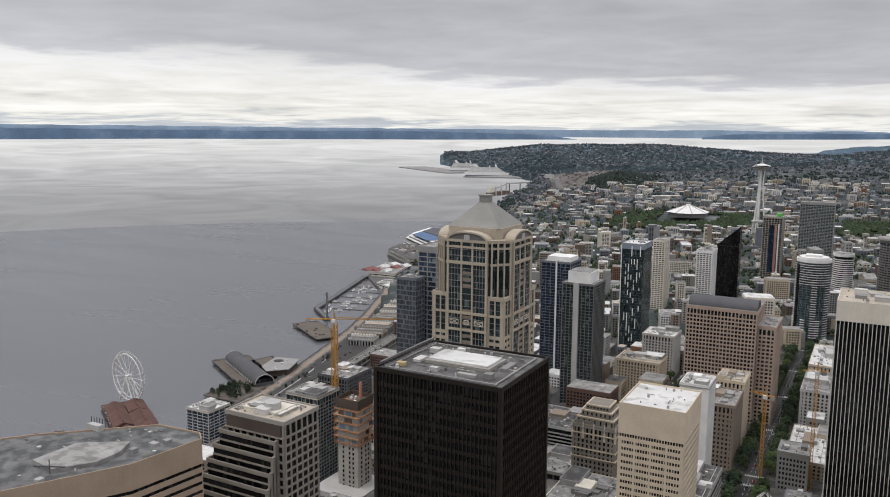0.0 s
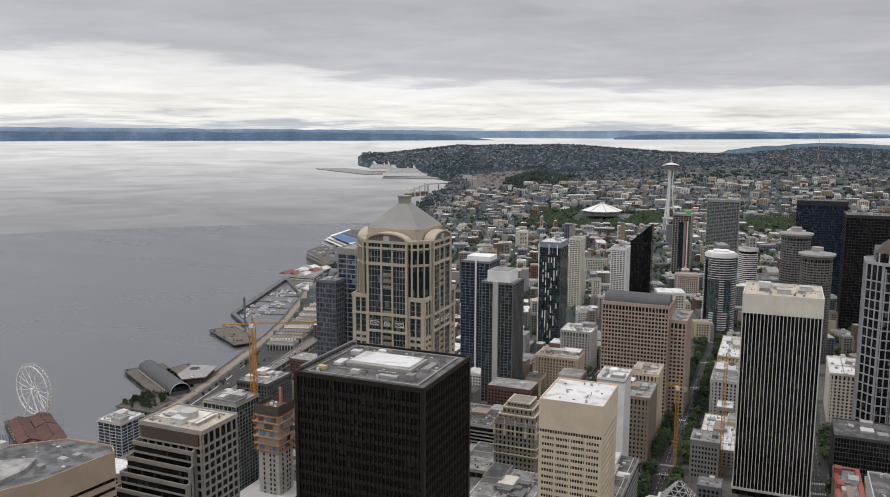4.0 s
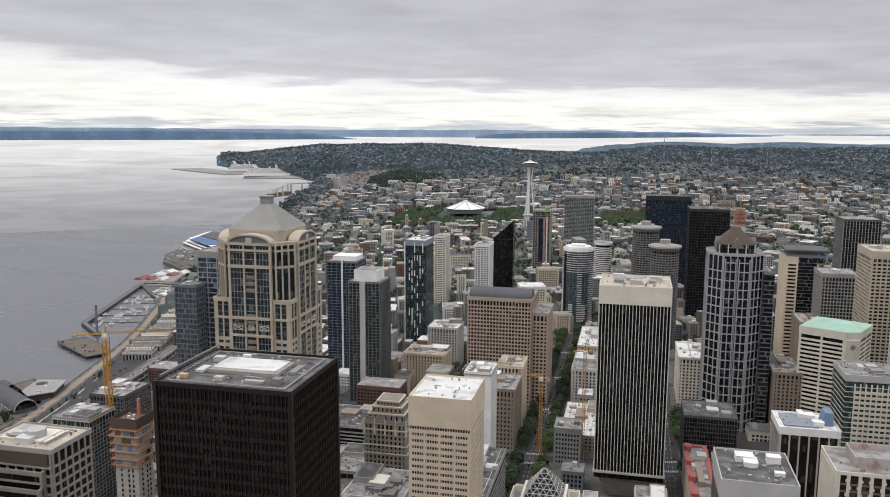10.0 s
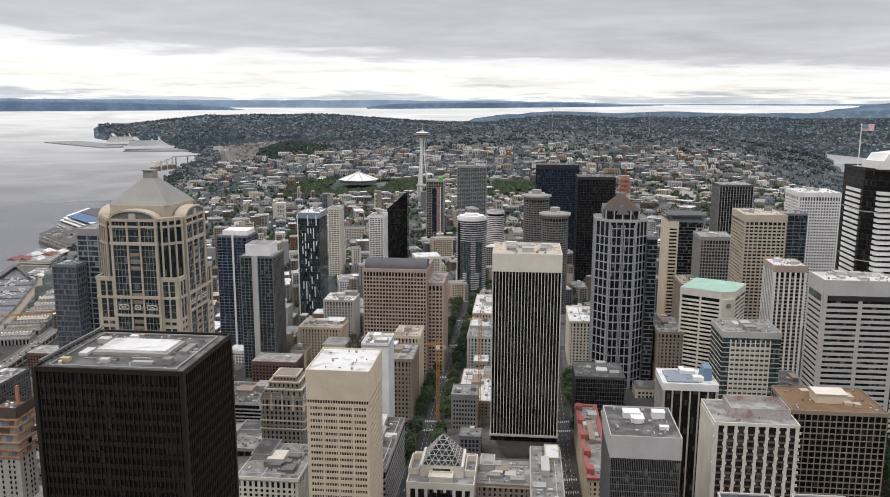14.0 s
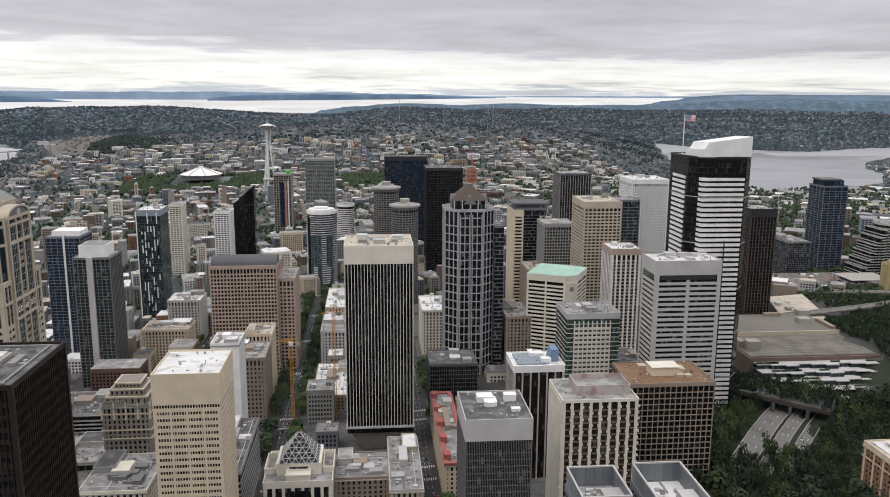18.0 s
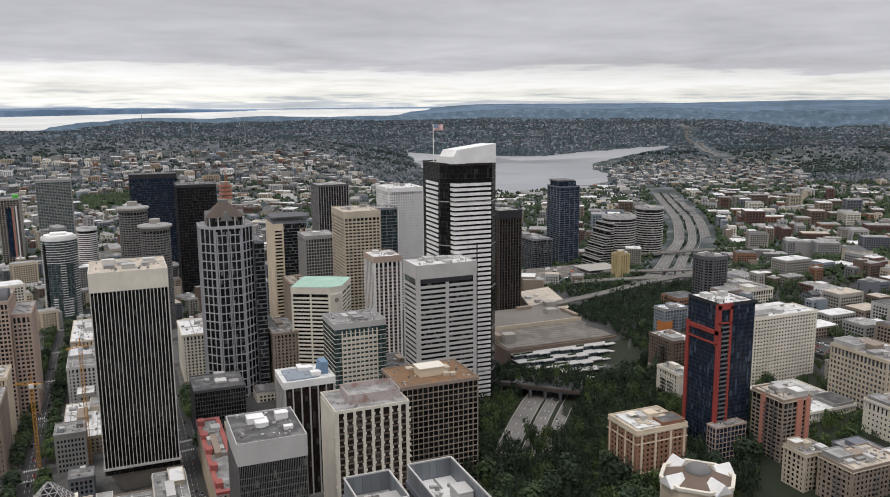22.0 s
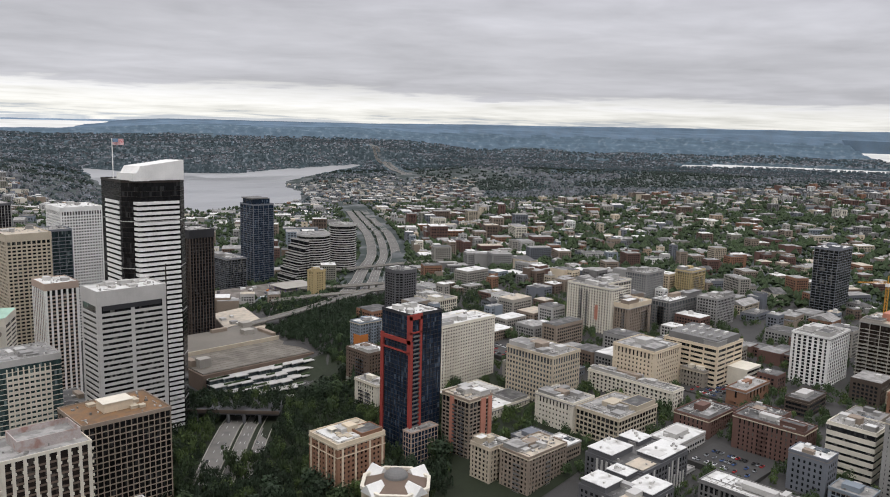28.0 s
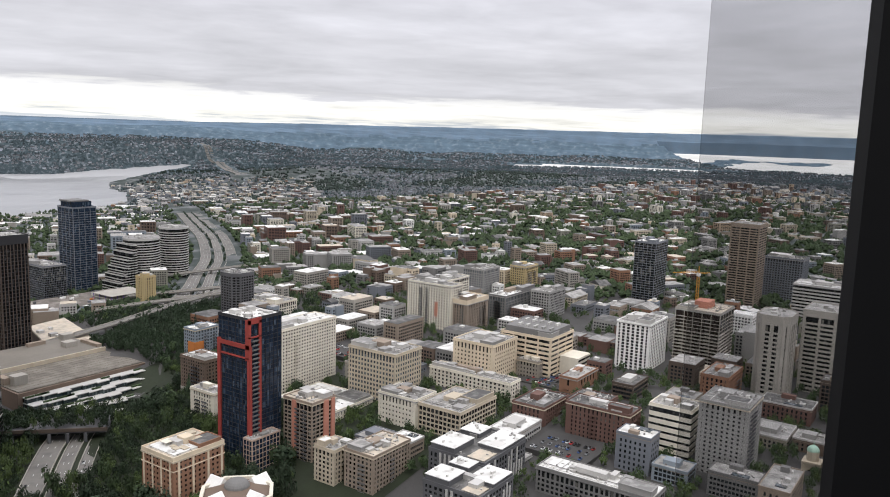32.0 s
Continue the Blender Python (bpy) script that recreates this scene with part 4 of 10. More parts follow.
_rp.color_ramp.elements[0].color, _rp.color_ramp.elements[1].color = (0.45, 0.03, 0.04, 1), (0.7, 0.68, 0.66, 1)
_rp.color_ramp.elements[1].position = 0.5
_l.new(_tc.outputs["Object"], _wv.inputs["Vector"])
_l.new(_wv.outputs[1], _rp.inputs[0])
_l.new(_rp.outputs[0], _n["Principled BSDF"].inputs["Base Color"])
flag_tower()

ob = tower("grey_banded_tower", "pale grey banded office tower with ribbon windows and a white roof", rect(206.5, 255.5, 557, 587), 55, 190, GL["dark"], W["pale_grey"], fh=3.9, band=2.1, bd=0.35, pitch=24, pw=2.6, pd=0.4, top=10.5,
           roof="white", units=6, unit_wall=W["pale_grey"])
part("louvre_band", Geo().box(-21, 21, -15.62, -15.2, 121, 124.4), W["dark_stone"], ob, "dark louvred band below the crown")
tower("brown_grid_office", "bronze office block with pale concrete window grid and rusty gravel roof", rect(161.5, 215, 466, 507), 56, 131, GL["black"], W["taupe"], fh=3.8, band=0.6, bd=0.4, pitch=3.5, pw=0.5, pd=0.42,
      top=2.2, roof="rust", units=5, unit_wall=W["beige"])
ob = bpy.data.objects["brown_grid_office"]
part("penthouse", Geo().box(-9, 9, -6, 6, 74.4, 80), W["cream"], ob, "cream roof house")
part("penthouse_roof", Geo().box(-9.5, 9.5, -6.5, 6.5, 80, 80.5), W["warm_white"], ob)
ob = tower("white_pier_office", "office block with white marble piers and a rusty rooftop screen", rect(108, 152, 428, 462), 50, 137, GL["brown"], W["brown"], fh=3.8, band=1.1, bd=0.1, pitch=5.3, pw=1.6, pd=0.5,
           top=1.6, roof="pale", units=0, pier_wall=W["warm_white"], top_wall=W["warm_white"])
g = Geo()
for i in range(9):
    x = -22 + 44 * i / 8
    for k in range(22):
        o_ = 0.95 if (i + k) % 2 else -0.95
        g.box(x + o_ - 0.4, x + o_ + 0.4, -17.75, -17.1, 2 + k * 3.8, 3.4 + k * 3.8)
for i in range(7):
    y = -17 + 34 * i / 6
    for k in range(22):
        o_ = 0.95 if (i + k) % 2 else -0.95
        g.box(22.1, 22.75, y + o_ - 0.4, y + o_ + 0.4, 2 + k * 3.8, 3.4 + k * 3.8)
part("notched_cladding", g, W["warm_white"], ob, "white marble panels stepping beside the piers")["kind"] = "stuff"
part("side_wall", Geo().box(-22.8, -21.8, -17.2, 17.2, -4, 85), W["warm_white"], ob)
part("roof_screen", Geo().ring(rect(-12, 20, -9, 11), 0.5, 86, 92.5), mat("stained_panel", (0.44, 0.39, 0.37), vary=0.4, scale=0.4, color2=(0.30, 0.19, 0.16), patch=0.58), ob, "rust-stained screen wall")
part("screen_roof", Geo().box(-11.5, 19.5, -8.5, 10.5, 86.5, 89.5), R["pale"], ob)
ob = tower("louvred_office", "grey office block clad in fine vertical louvres with plain top", rect(48.5, 84, 398, 439), 44, 139.5, GL["dark"], W["mid_grey"], fh=3.8, band=0.35, bd=0.1, pitch=0.9, pw=0.22, pd=0.4, top=12, roof="dark",
           units=5, top_wall=W["pale_grey"], unit_wall=W["white"])
tower("white_capped_office", "white-topped office block with dark vertical window strips", rect(93.5, 127, 505, 534), 50, 131, GL["brown"], W["pale_grey"], fh=4, band=0, pitch=5.2, pw=0.9, pd=0.6, top=4.5, roof="white", units=3,
      top_wall=W["white"], unit_wall=W["white"])
tower("cream_glass_tower", "cream tower with ribbon windows and green glass corners", rect(150, 192, 591, 628), 52, 142, GL["green"], W["warm_white"], fh=3.7, band=0.5, bd=0.12, pitch=0, top=4.5, roof="grey", units=5, top_wall=W["pale_grey"])
ob = bpy.data.objects["white_capped_office"]
part("blue_roof_house", Geo().prism(rect(8, 15, -6, 4), 80, 89, rect(10, 15, -6, 4)), W["blue_panel"], ob, "slanted blue glass roof house")
part("roof_deck", Geo().box(-14, 6, -11, 11, 80.2, 81.4), W["grey_blue"], ob)
ob = bpy.data.objects["cream_glass_tower"]
me = Geo().box(-15, 13.5, -19.4, -18, 0, 1.9).mesh("cream_band", W["warm_white"])
for i in range(21):
    part("cream_band", me, W["warm_white"], ob, at=(0, 0, 3 + i * 3.7))
me = Geo().box(-0.35, 0.35, -19.6, -18, 0, 82).mesh("cream_pier", W["warm_white"])
for i in range(9):
    part("cream_pier", me, W["warm_white"], ob, at=(-15 + i * 3.55, 0, 2))
tower("low_dark_block", "dark low office block with a fine window grid", rect(47, 87, 641, 680), 44, 86, GL["black"], W["dark_grey"], fh=3.6, band=0.6, pitch=2, pw=0.35, pd=0.35, bd=0.2, top=2, roof="dark", units=4)
HOTEL = turn([(151, 704), (187, 704), (196, 713), (196, 750), (151, 750)], 173.5, 727, -28)
ob = tower("mint_roof_hotel", "cream hotel tower with dark window rows and mint green roof", HOTEL, 50, 146, GL["black"], W["warm_white"], fh=3.7, band=1.9, bd=0.25, pitch=15, pw=1.6, pd=0.3, top=6, units=0,
           roof="pale", category="hotel")
hx, hy = ob.location.x, ob.location.y
part("mint_roof", Geo().prism([(x - hx, y - hy) for x, y in offset(HOTEL, 0.4)], 96.5, 99.5, [(x - hx, y - hy) for x, y in turn([(163, 716), (181, 716), (185, 720), (185, 738), (163, 738)], 173.5, 727, -28)]), W["mint"], ob, "mint green hipped metal roof")
(ex, ey), = turn([(192.0, 708.0)], 173.5, 727, -28)
part("round_emblem", Geo().prism(ngon(0, 0, 2.2, 16), -0.2, 0.2), W["taupe"], ob, "round wall emblem").matrix_basis = pose(ex - hx + 0.2, ey - hy - 0.8, 84, 90, 0, 17)
part("blank_corner", Geo().box(-6.3, 6.3, -0.6, 0.5, -4, 90), W["warm_white"], ob, at=(ex - hx, ey - hy, 0), rz=radians(17))
tower("beige_hotel_tower", "tall beige concrete hotel tower with rows of paired windows", rect(217, 256, 800, 850), 50, 201, GL["dark"], W["beige"], fh=3.4, band=1.6, bd=0.3, pitch=4.2, pw=1.2, pd=0.35, top=7, roof="tan", units=3, category="hotel")
tower("pink_striped_tower", "pale tower with pinkish vertical window strips", rect(230, 258, 741, 775), 52, 163, GL["dark"], W["pink"], fh=3.4, band=1.3, bd=0.2, pitch=4.6, pw=1.7, pd=0.5, top=6, roof="white", units=3, pier_wall=W["white"])
tower("white_dotted_tower", "white slab tower dotted with small square windows", rect(316, 362, 951, 1000), 50, 207, GL["dark"], W["white"], fh=3.4, band=1.6, bd=0.3, pitch=3.1, pw=1.25, pd=0.31, top=5, roof="white", units=2, category="hotel")
tower("green_glass_block", "green-blue glass block beside the beige tower", rect(276, 303, 881, 910), 50, 192, GL["teal"], W["slate"], fh=3.8, band=0.7, pitch=7, pw=0.3, pd=0.4, top=2, units=2)
tower("cream_dark_tower", "cream stone tower with dark glass front and flat canopy roof", rect(173, 213, 961, 1010), 42, 172, GL["dark"], W["slate"], fh=3.9, band=0.5, bd=0.15, pitch=0, top=3, units=2)
ob = bpy.data.objects["cream_dark_tower"]
for x0_, x1_, z_ in ((-20.4, -8, 128), (12, 20.4, 120)):
    part("stone_flank", Geo().box(x0_, x1_, -25, 25, -4, z_), W["cream"], ob, "cream stone flank")
    for k in range(28):
        part("flank_window", Geo().box(x0_ + 2, x1_ - 2, -25.1, -24.5, 4 + k * 4.2, 6 + k * 4.2), GL["dark"], ob)
part("canopy_roof", Geo().box(-22, 24, -27, 14, 134.5, 136), W["dark_grey"], ob)
part("attic", Geo().box(-15, 17, -18, 12, 129, 134.5), W["grey"], ob)
tower("dark_grey_slab", "dark grey tower with pale vertical ribs", rect(298, 348, 1250, 1300), 45, 185, GL["black"], W["dark_grey"], fh=3.8, band=0.6, pitch=4.2, pw=0.8, pd=0.5, top=3, units=3, pier_wall=W["grey"], join=True)
ob = tower("blue_roof_block", "grey office block with a slanted blue glass roof", rect(-5, 23, 928, 956), 42, 117, GL["dark"], W["grey"], fh=3.8, band=1.2, pitch=4, pw=0.8, pd=0.4, top=3, units=0, join=True)
part("blue_gable_roof", Geo().prism(rect(-14, 14, -13, 13), 75, 87, rect(1, 9, -1, 1)), W["blue_panel"], ob, "blue glass pitched roof")
tower("grey_ribbed_block", "grey ribbed concrete block", rect(198, 233, 901, 940), 45, 162, GL["dark"], W["grey"], fh=3.6, band=1.1, pitch=3.2, pw=0.9, pd=0.5, top=4, units=3, join=True)
tower("black_glass_tower", "black glass office tower with faint ribs", rect(84, 140, 1231, 1290), 40, 196, GL["black"], W["dark_stone"], fh=4, band=0.7, pitch=4.2, pw=0.4, pd=0.3, top=4, units=3, roof="dark")
tower("dark_blue_tower", "dark blue glass office tower with a louvred top", rect(23, 95, 1381, 1430), 40, 202, GL["navy"], W["dark_stone"], fh=4, band=0.9, pitch=5, pw=0.3, pd=0.3, top=7, units=2, roof="dark", top_wall=W["dark_stone"])
for i, (x, y, z, rr) in enumerate(((20, 1120, 181, 17.5), (42, 1026, 169, 17))):
    tower("round_hotel_tower", "round grey concrete hotel tower with an overhanging cap" if i == 0 else "shorter round grey concrete hotel tower with an overhanging cap", ngon(x, y, rr, 28), 40, z, GL["dark"], W["mid_grey"], fh=3.1, band=1.5, bd=0.3,
          pitch=3.6, pw=0.7, pd=0.35, top=6, units=1, roof="tan", category="hotel", join=True)
    ob = [o for o in bpy.data.objects if o.name.startswith("round_hotel_tower")][-1]
    part("cap_ring", Geo().prism(ngon(0, 0, rr + 3.2, 28), z - 42.5, z - 40.2), W["concrete"], ob, "broad overhanging concrete cap")
    part("cap_roof", Geo().prism(ngon(0, 0, rr + 3.0, 28), z - 40.2, z - 38.2, ngon(0, 0, 8, 28)), W["grey"], ob)
    part("roof_drum", Geo().prism(ngon(0, 0, 6.5, 16), z - 38.4, z - 33), W["concrete"], ob)
def round_condo():
    """A rounded glass tower with a dark recess, white balcony slabs in two stacks and a white rounded top."""
    ob = tower("round_white_condo", "rounded teal-glass condominium tower with white balcony bands and a white top", ngon(-72, 1150, 21, 24, 0, 20), 38, 144, GL["green"], W["slate"], fh=3.2, band=0.4, bd=0.2, top_wall=W["white"],
               pitch=5.2, pw=0.35, pd=0.4, top=4, roof="white", units=0, category="apartment tower", join=True)

    def arc(r0, r1, a0, a1, n=5):
        ang = [radians(a0 + (a1 - a0) * i / n) for i in range(n + 1)]
        return [(r1 * math.cos(a), r1 * math.sin(a)) for a in ang] + [(r0 * math.cos(a), r0 * math.sin(a)) for a in reversed(ang)]

    slabs, low = Geo(), Geo()
    for i in range(31):
        z = 3 + i * 3.2
        for a0, a1 in ((-174, -156), (-88, -70), (-40, -14)):
            if i < 27 or a0 < -100:
                slabs.prism(arc(20, 22.0, a0, a1), z, z + 0.55)
        if i > 21:
            slabs.prism(arc(20, 21.6, -140, -20, 10), z, z + 0.45)
        if i < 8:
            for a0 in (-120, -70):
                low.prism(arc(20, 22.6, a0, a0 + 14, 2), z, z + 0.9)
    part("balcony_slab", slabs, W["white"], ob, "white balcony slabs")["kind"] = "stuff"
    part("white_frame", low, W["white"], ob)["kind"] = "stuff"
    part("dark_recess", Geo().prism(arc(19.5, 21.9, -150, -136, 3), 0, 98), GL["black"], ob, "dark recessed glass strip")
    part("white_drum", Geo().prism(ngon(0, 1, 18, 20), 105.4, 108.4), W["white"], ob, "white rounded roof storey")
    part("roof_box", Geo().box(-10, 9, -8, 8, 108.4, 111), W["white"], ob)


round_condo()
tower("striped_round_block", "round-fronted block striped in white and dark bands", ngon(-46, 1415, 15, 20), 38, 117, GL["dark"], W["white"], fh=3.3, band=1.6, bd=0.3, top=4, units=1, join=True, category="apartment tower")
tower("pale_twin_apartments", "tall grey-green apartment slab with balcony grid", rect(-150, -84, 1850, 1885), 40, 161, GL["green"], W["grey"], fh=3.1, band=0.9, pitch=5, pw=0.6, pd=0.5, top=5, units=2, join=True, category="apartment tower")
ob = tower("tower_under_construction", "unfinished apartment tower with open concrete floors and red panels", rect(-192, -158, 1600, 1640), 38, 151, GL["brown"], W["concrete"], fh=3.4, band=0.8, pitch=5, pw=0.8, pd=0.4, top=3,
           units=2, join=True, category="apartment tower")
part("red_panel", Geo().box(4, 6.5, -21, -19, 8, 98), W["terracotta"], ob)
part("dark_panel", Geo().box(-5, 3.5, -20.9, -19, 8, 96), GL["navy"], ob)
part("white_panel", Geo().box(10, 12, -21, -19, 8, 100), W["white"], ob)
part("green_tarpaulin", Geo().box(7, 15, -19, -5, 113, 119), W["green_paint"], ob)
# wedge-topped black tower
ob = tower("black_wedge_tower", "black glass tower with a steeply slanted top", rect(-228, -194, 1341, 1362), 36, 126, GL["black"], W["black_metal"], fh=3.5, band=0.2, bd=0.05, top=1, units=0, join=True, category="apartment tower")
wg = Geo()
wg.v = [(-17, -10.5, 0), (17, -10.5, 0), (17, 10.5, 0), (-17, 10.5, 0), (-17, -10.5, 1), (17, -10.5, 31), (17, 10.5, 31), (-17, 10.5, 1)]
wg.f = [(3, 2, 1, 0), (4, 5, 6, 7), (0, 1, 5, 4), (1, 2, 6, 5), (2, 3, 7, 6), (3, 0, 4, 7)]
part("slanted_top", wg, GL["black"], ob, at=(0, 0, 90.4))
tower("white_balcony_block", "white apartment tower with stacked balconies", rect(-244, -221, 1261, 1300), 36, 127, GL["dark"], W["white"], fh=3, band=1.3, pitch=4.6, pw=1.1, pd=0.6, bd=0.4, top=4, units=2, join=True, category="apartment tower")
tower("white_slab_block", "white slab apartment block with dark window rows", rect(-304, -286, 1231, 1262), 34, 142, GL["dark"], W["warm_white"], fh=3, band=1.5, pitch=4, pw=1, pd=0.4, top=3, units=1, join=True, category="apartment tower")
ob = tower("dotted_glass_tower", "dark green glass tower scattered with white upright fins", rect(-283, -255, 986, 1026), 34, 169, GL["teal"], W["dark_grey"], fh=3.3, band=0.35, bd=0.08, top=7, roof="white", units=1, category="apartment tower",
           top_wall=W["grey_blue"])
r_ = random.Random(5)
for i in range(40):
    part("white_fin", Geo().box(-0.55, 0.55, -0.5, 0.2, 0, r_.choice((6.6, 9.9, 13.2))), W["white"], ob, at=(-8 + r_.randint(0, 5) * 3.6, -20, 10 + r_.randint(0, 33) * 3.3))
part("white_edge", Geo().box(-14.4, -13.4, -20.6, -19.5, 0, 134), W["white"], ob)
ob = tower("fin_tower", "grey glass apartment tower with tall white fin and white cap", rect(-278, -245, 761, 797), 30, 157, GL["teal"], W["mid_grey"], fh=3.2, band=0.45, pitch=4.2, pw=0.5, pd=0.6, top=2, units=0, category="apartment tower")
part("white_fin", Geo().box(-4.2, 1.4, -20.2, -17.5, 0, 127.5), W["pale_grey"], ob)
part("white_cap", Geo().box(-12, 12, -14.5, 12, 126.6, 138), W["white"], ob)
part("cap_roof", Geo().box(-11, 11, -13.5, 11, 138, 138.4), R["grey"], ob)
ob = tower("blue_glass_tower", "dark blue glass apartment tower with white centre strip and roof box", rect(-331, -297, 836, 872), 26, 164, GL["navy"], W["slate"], fh=3.3, band=0.5, bd=0.12, pitch=6, pw=0.3, pd=0.35, top=2, units=0,
           category="apartment tower")
part("white_strip", Geo().box(0.2, 2.0, -19, -17, 0, 141), W["white"], ob)
part("white_roof_box", Geo().box(-13, 15, -10, 14, 137.4, 142.5), W["white"], ob)
tower("glass_and_tan_tower", "grey glass office tower with a tan stone edge", rect(-330, -288, 561, 600), 22, 215, GL["blue"], W["grey"], fh=4, band=0.8, pitch=9, pw=0.8, pd=0.4, top=5, units=2)
tower("grey_glass_wing", "lower grey-blue glass wing with thin floor lines", rect(-341, -323, 545, 559), 20, 191, GL["grey"], W["slate"], fh=4, band=0.8, pitch=3, pw=0.2, pd=0.3, top=2, units=1)
tower("dark_red_ribbed_tower", "narrow dark tower with red-brown ribs", rect(396, 424, 801, 835), 50, 192, GL["black"], W["dark_stone"], fh=3.6, band=0.6, pitch=3.4, pw=0.8, pd=0.5, top=9, units=2, pier_wall=W["umber"], top_wall=W["dark_stone"])
ob = tower("lakeside_glass_tower", "dark blue glass tower with a stepped glass crown", rect(663, 700, 1122, 1162), 40, 178, GL["navy"], W["slate"], fh=3.6, band=0.6, bd=0.2, pitch=9, pw=0.5, pd=0.4, top=2, units=0, category="apartment tower")
part("crown_block", Geo().box(-17, 14, -16, 14, 137, 146), GL["navy"], ob)
part("crown_cap", Geo().box(-19, 10, -17, 15, 146, 148), W["mid_grey"], ob)


# ---- hillside buildings east of the freeway ----
AP = "apartment building"
site = random.Random(31)


def mid(name, label, x0, x1, y0, y1, zb, zt, glass, wall, fh=3.2, band=1.3, pitch=3.4, pw=1.3, roof="pale", units=3, top=2.0, category=AP, **kw):
    ob = tower(name, label, rect(x0, x1, y0, y1), zb, zt, GL[glass], W[wall], fh=fh, band=band, bd=0.25, pitch=pitch, pw=pw, pd=0.26, roof=roof, units=units, top=top, category=category, far=440, **kw)
    a, b, H, r = (x1 - x0) / 2, (y1 - y0) / 2, zt - zb, random.Random(int(x0 * 3 + y0))
    part("cornice", Geo().ring(rect(-a - 0.75, a + 0.75, -b - 0.75, b + 0.75), 0.9, H - top - 0.2, H - top + 0.5), W[r.choice((wall, "beige", "grey"))], ob)
    part("base_course", Geo().ring(rect(-a - 0.45, a + 0.45, -b - 0.45, b + 0.45), 0.8, -3, 5.2), W[r.choice((wall, "taupe", "concrete"))], ob)
    if category == AP and H > 20:
        g = Geo()
        for _ in range(r.randint(2, 4)):
            face, s = r.choice((0, 1)), r.uniform(1.8, 3.2)
            m = r.uniform(-0.75, 0.75) * ((a if face == 0 else b) - s)
            for k in range(1, int((H - top - 2) / fh)):
                z = k * fh + 0.1
                if face == 0:
                    g.box(m - s, m + s, -b - 1.5, -b - 0.2, z, z + 0.25).box(m - s, m + s, -b - 1.5, -b - 1.4, z + 0.2, z + 1.2)
                else:
                    g.box(-a - 1.5, -a - 0.2, m - s, m + s, z, z + 0.25).box(-a - 1.5, -a - 1.4, m - s, m + s, z + 0.2, z + 1.2)
        part("balcony_front", g, W[r.choice((wall, "mid_grey", "dark_grey"))], ob)["kind"] = "stuff"
    part("roof_house", Geo().box(-a * 0.35, a * 0.2, -b * 0.15, b * 0.4, H - 0.5, H + r.uniform(2.4, 4.2)), W[r.choice((wall, "taupe", "pale_grey"))], ob)
    # a stepped roof: a raised section with its own coping, pipe runs, patched membrane and a litter of vents
    if a > 8 and b > 8:
        sx, sy = r.choice((-1, 1)), r.choice((-1, 1))
        u = (a * r.uniform(0.25, 0.5), b * r.uniform(0.25, 0.5))
        cx, cy, up = sx * (a - u[0] - 1.2), sy * (b - u[1] - 1.2), r.uniform(1.4, 3.6)
        part("raised_roof", Geo().box(cx - u[0], cx + u[0], cy - u[1], cy + u[1], H - 0.5, H + up).ring(rect(cx - u[0] - 0.3, cx + u[0] + 0.3, cy - u[1] - 0.3, cy + u[1] + 0.3), 0.6, H + up, H + up + 0.6), W[r.choice((wall, "pale_grey", "grey"))], ob)
        part("raised_membrane", Geo().box(cx - u[0] + 0.4, cx + u[0] - 0.4, cy - u[1] + 0.4, cy + u[1] - 0.4, H + up, H + up + 0.12), R[r.choice(("white", "pale", "grey", "dark"))], ob)
        g = Geo()
        for _ in range(16):
            x, y, L = r.uniform(-a + 1.5, a - 4), r.uniform(-b + 1.5, b - 4), r.uniform(0.8, 3.0)
            g.box(x, x + L, y, y + r.uniform(0.6, 2.4), H - 0.6, H + r.uniform(0.2, 1.4))
        for _ in range(3):
            x, y = r.uniform(-a + 2, a - 2), r.uniform(-b + 2, b - 2)
            g.beam((x, -b + 1.5, H + 0.2), (x, b - 1.5, H + 0.2), 0.35).beam((-a + 1.5, y, H + 0.2), (a - 1.5, y, H + 0.2), 0.3)
        part("roof_pipework", g, CLUTTER, ob)["kind"] = "stuff"
    return ob


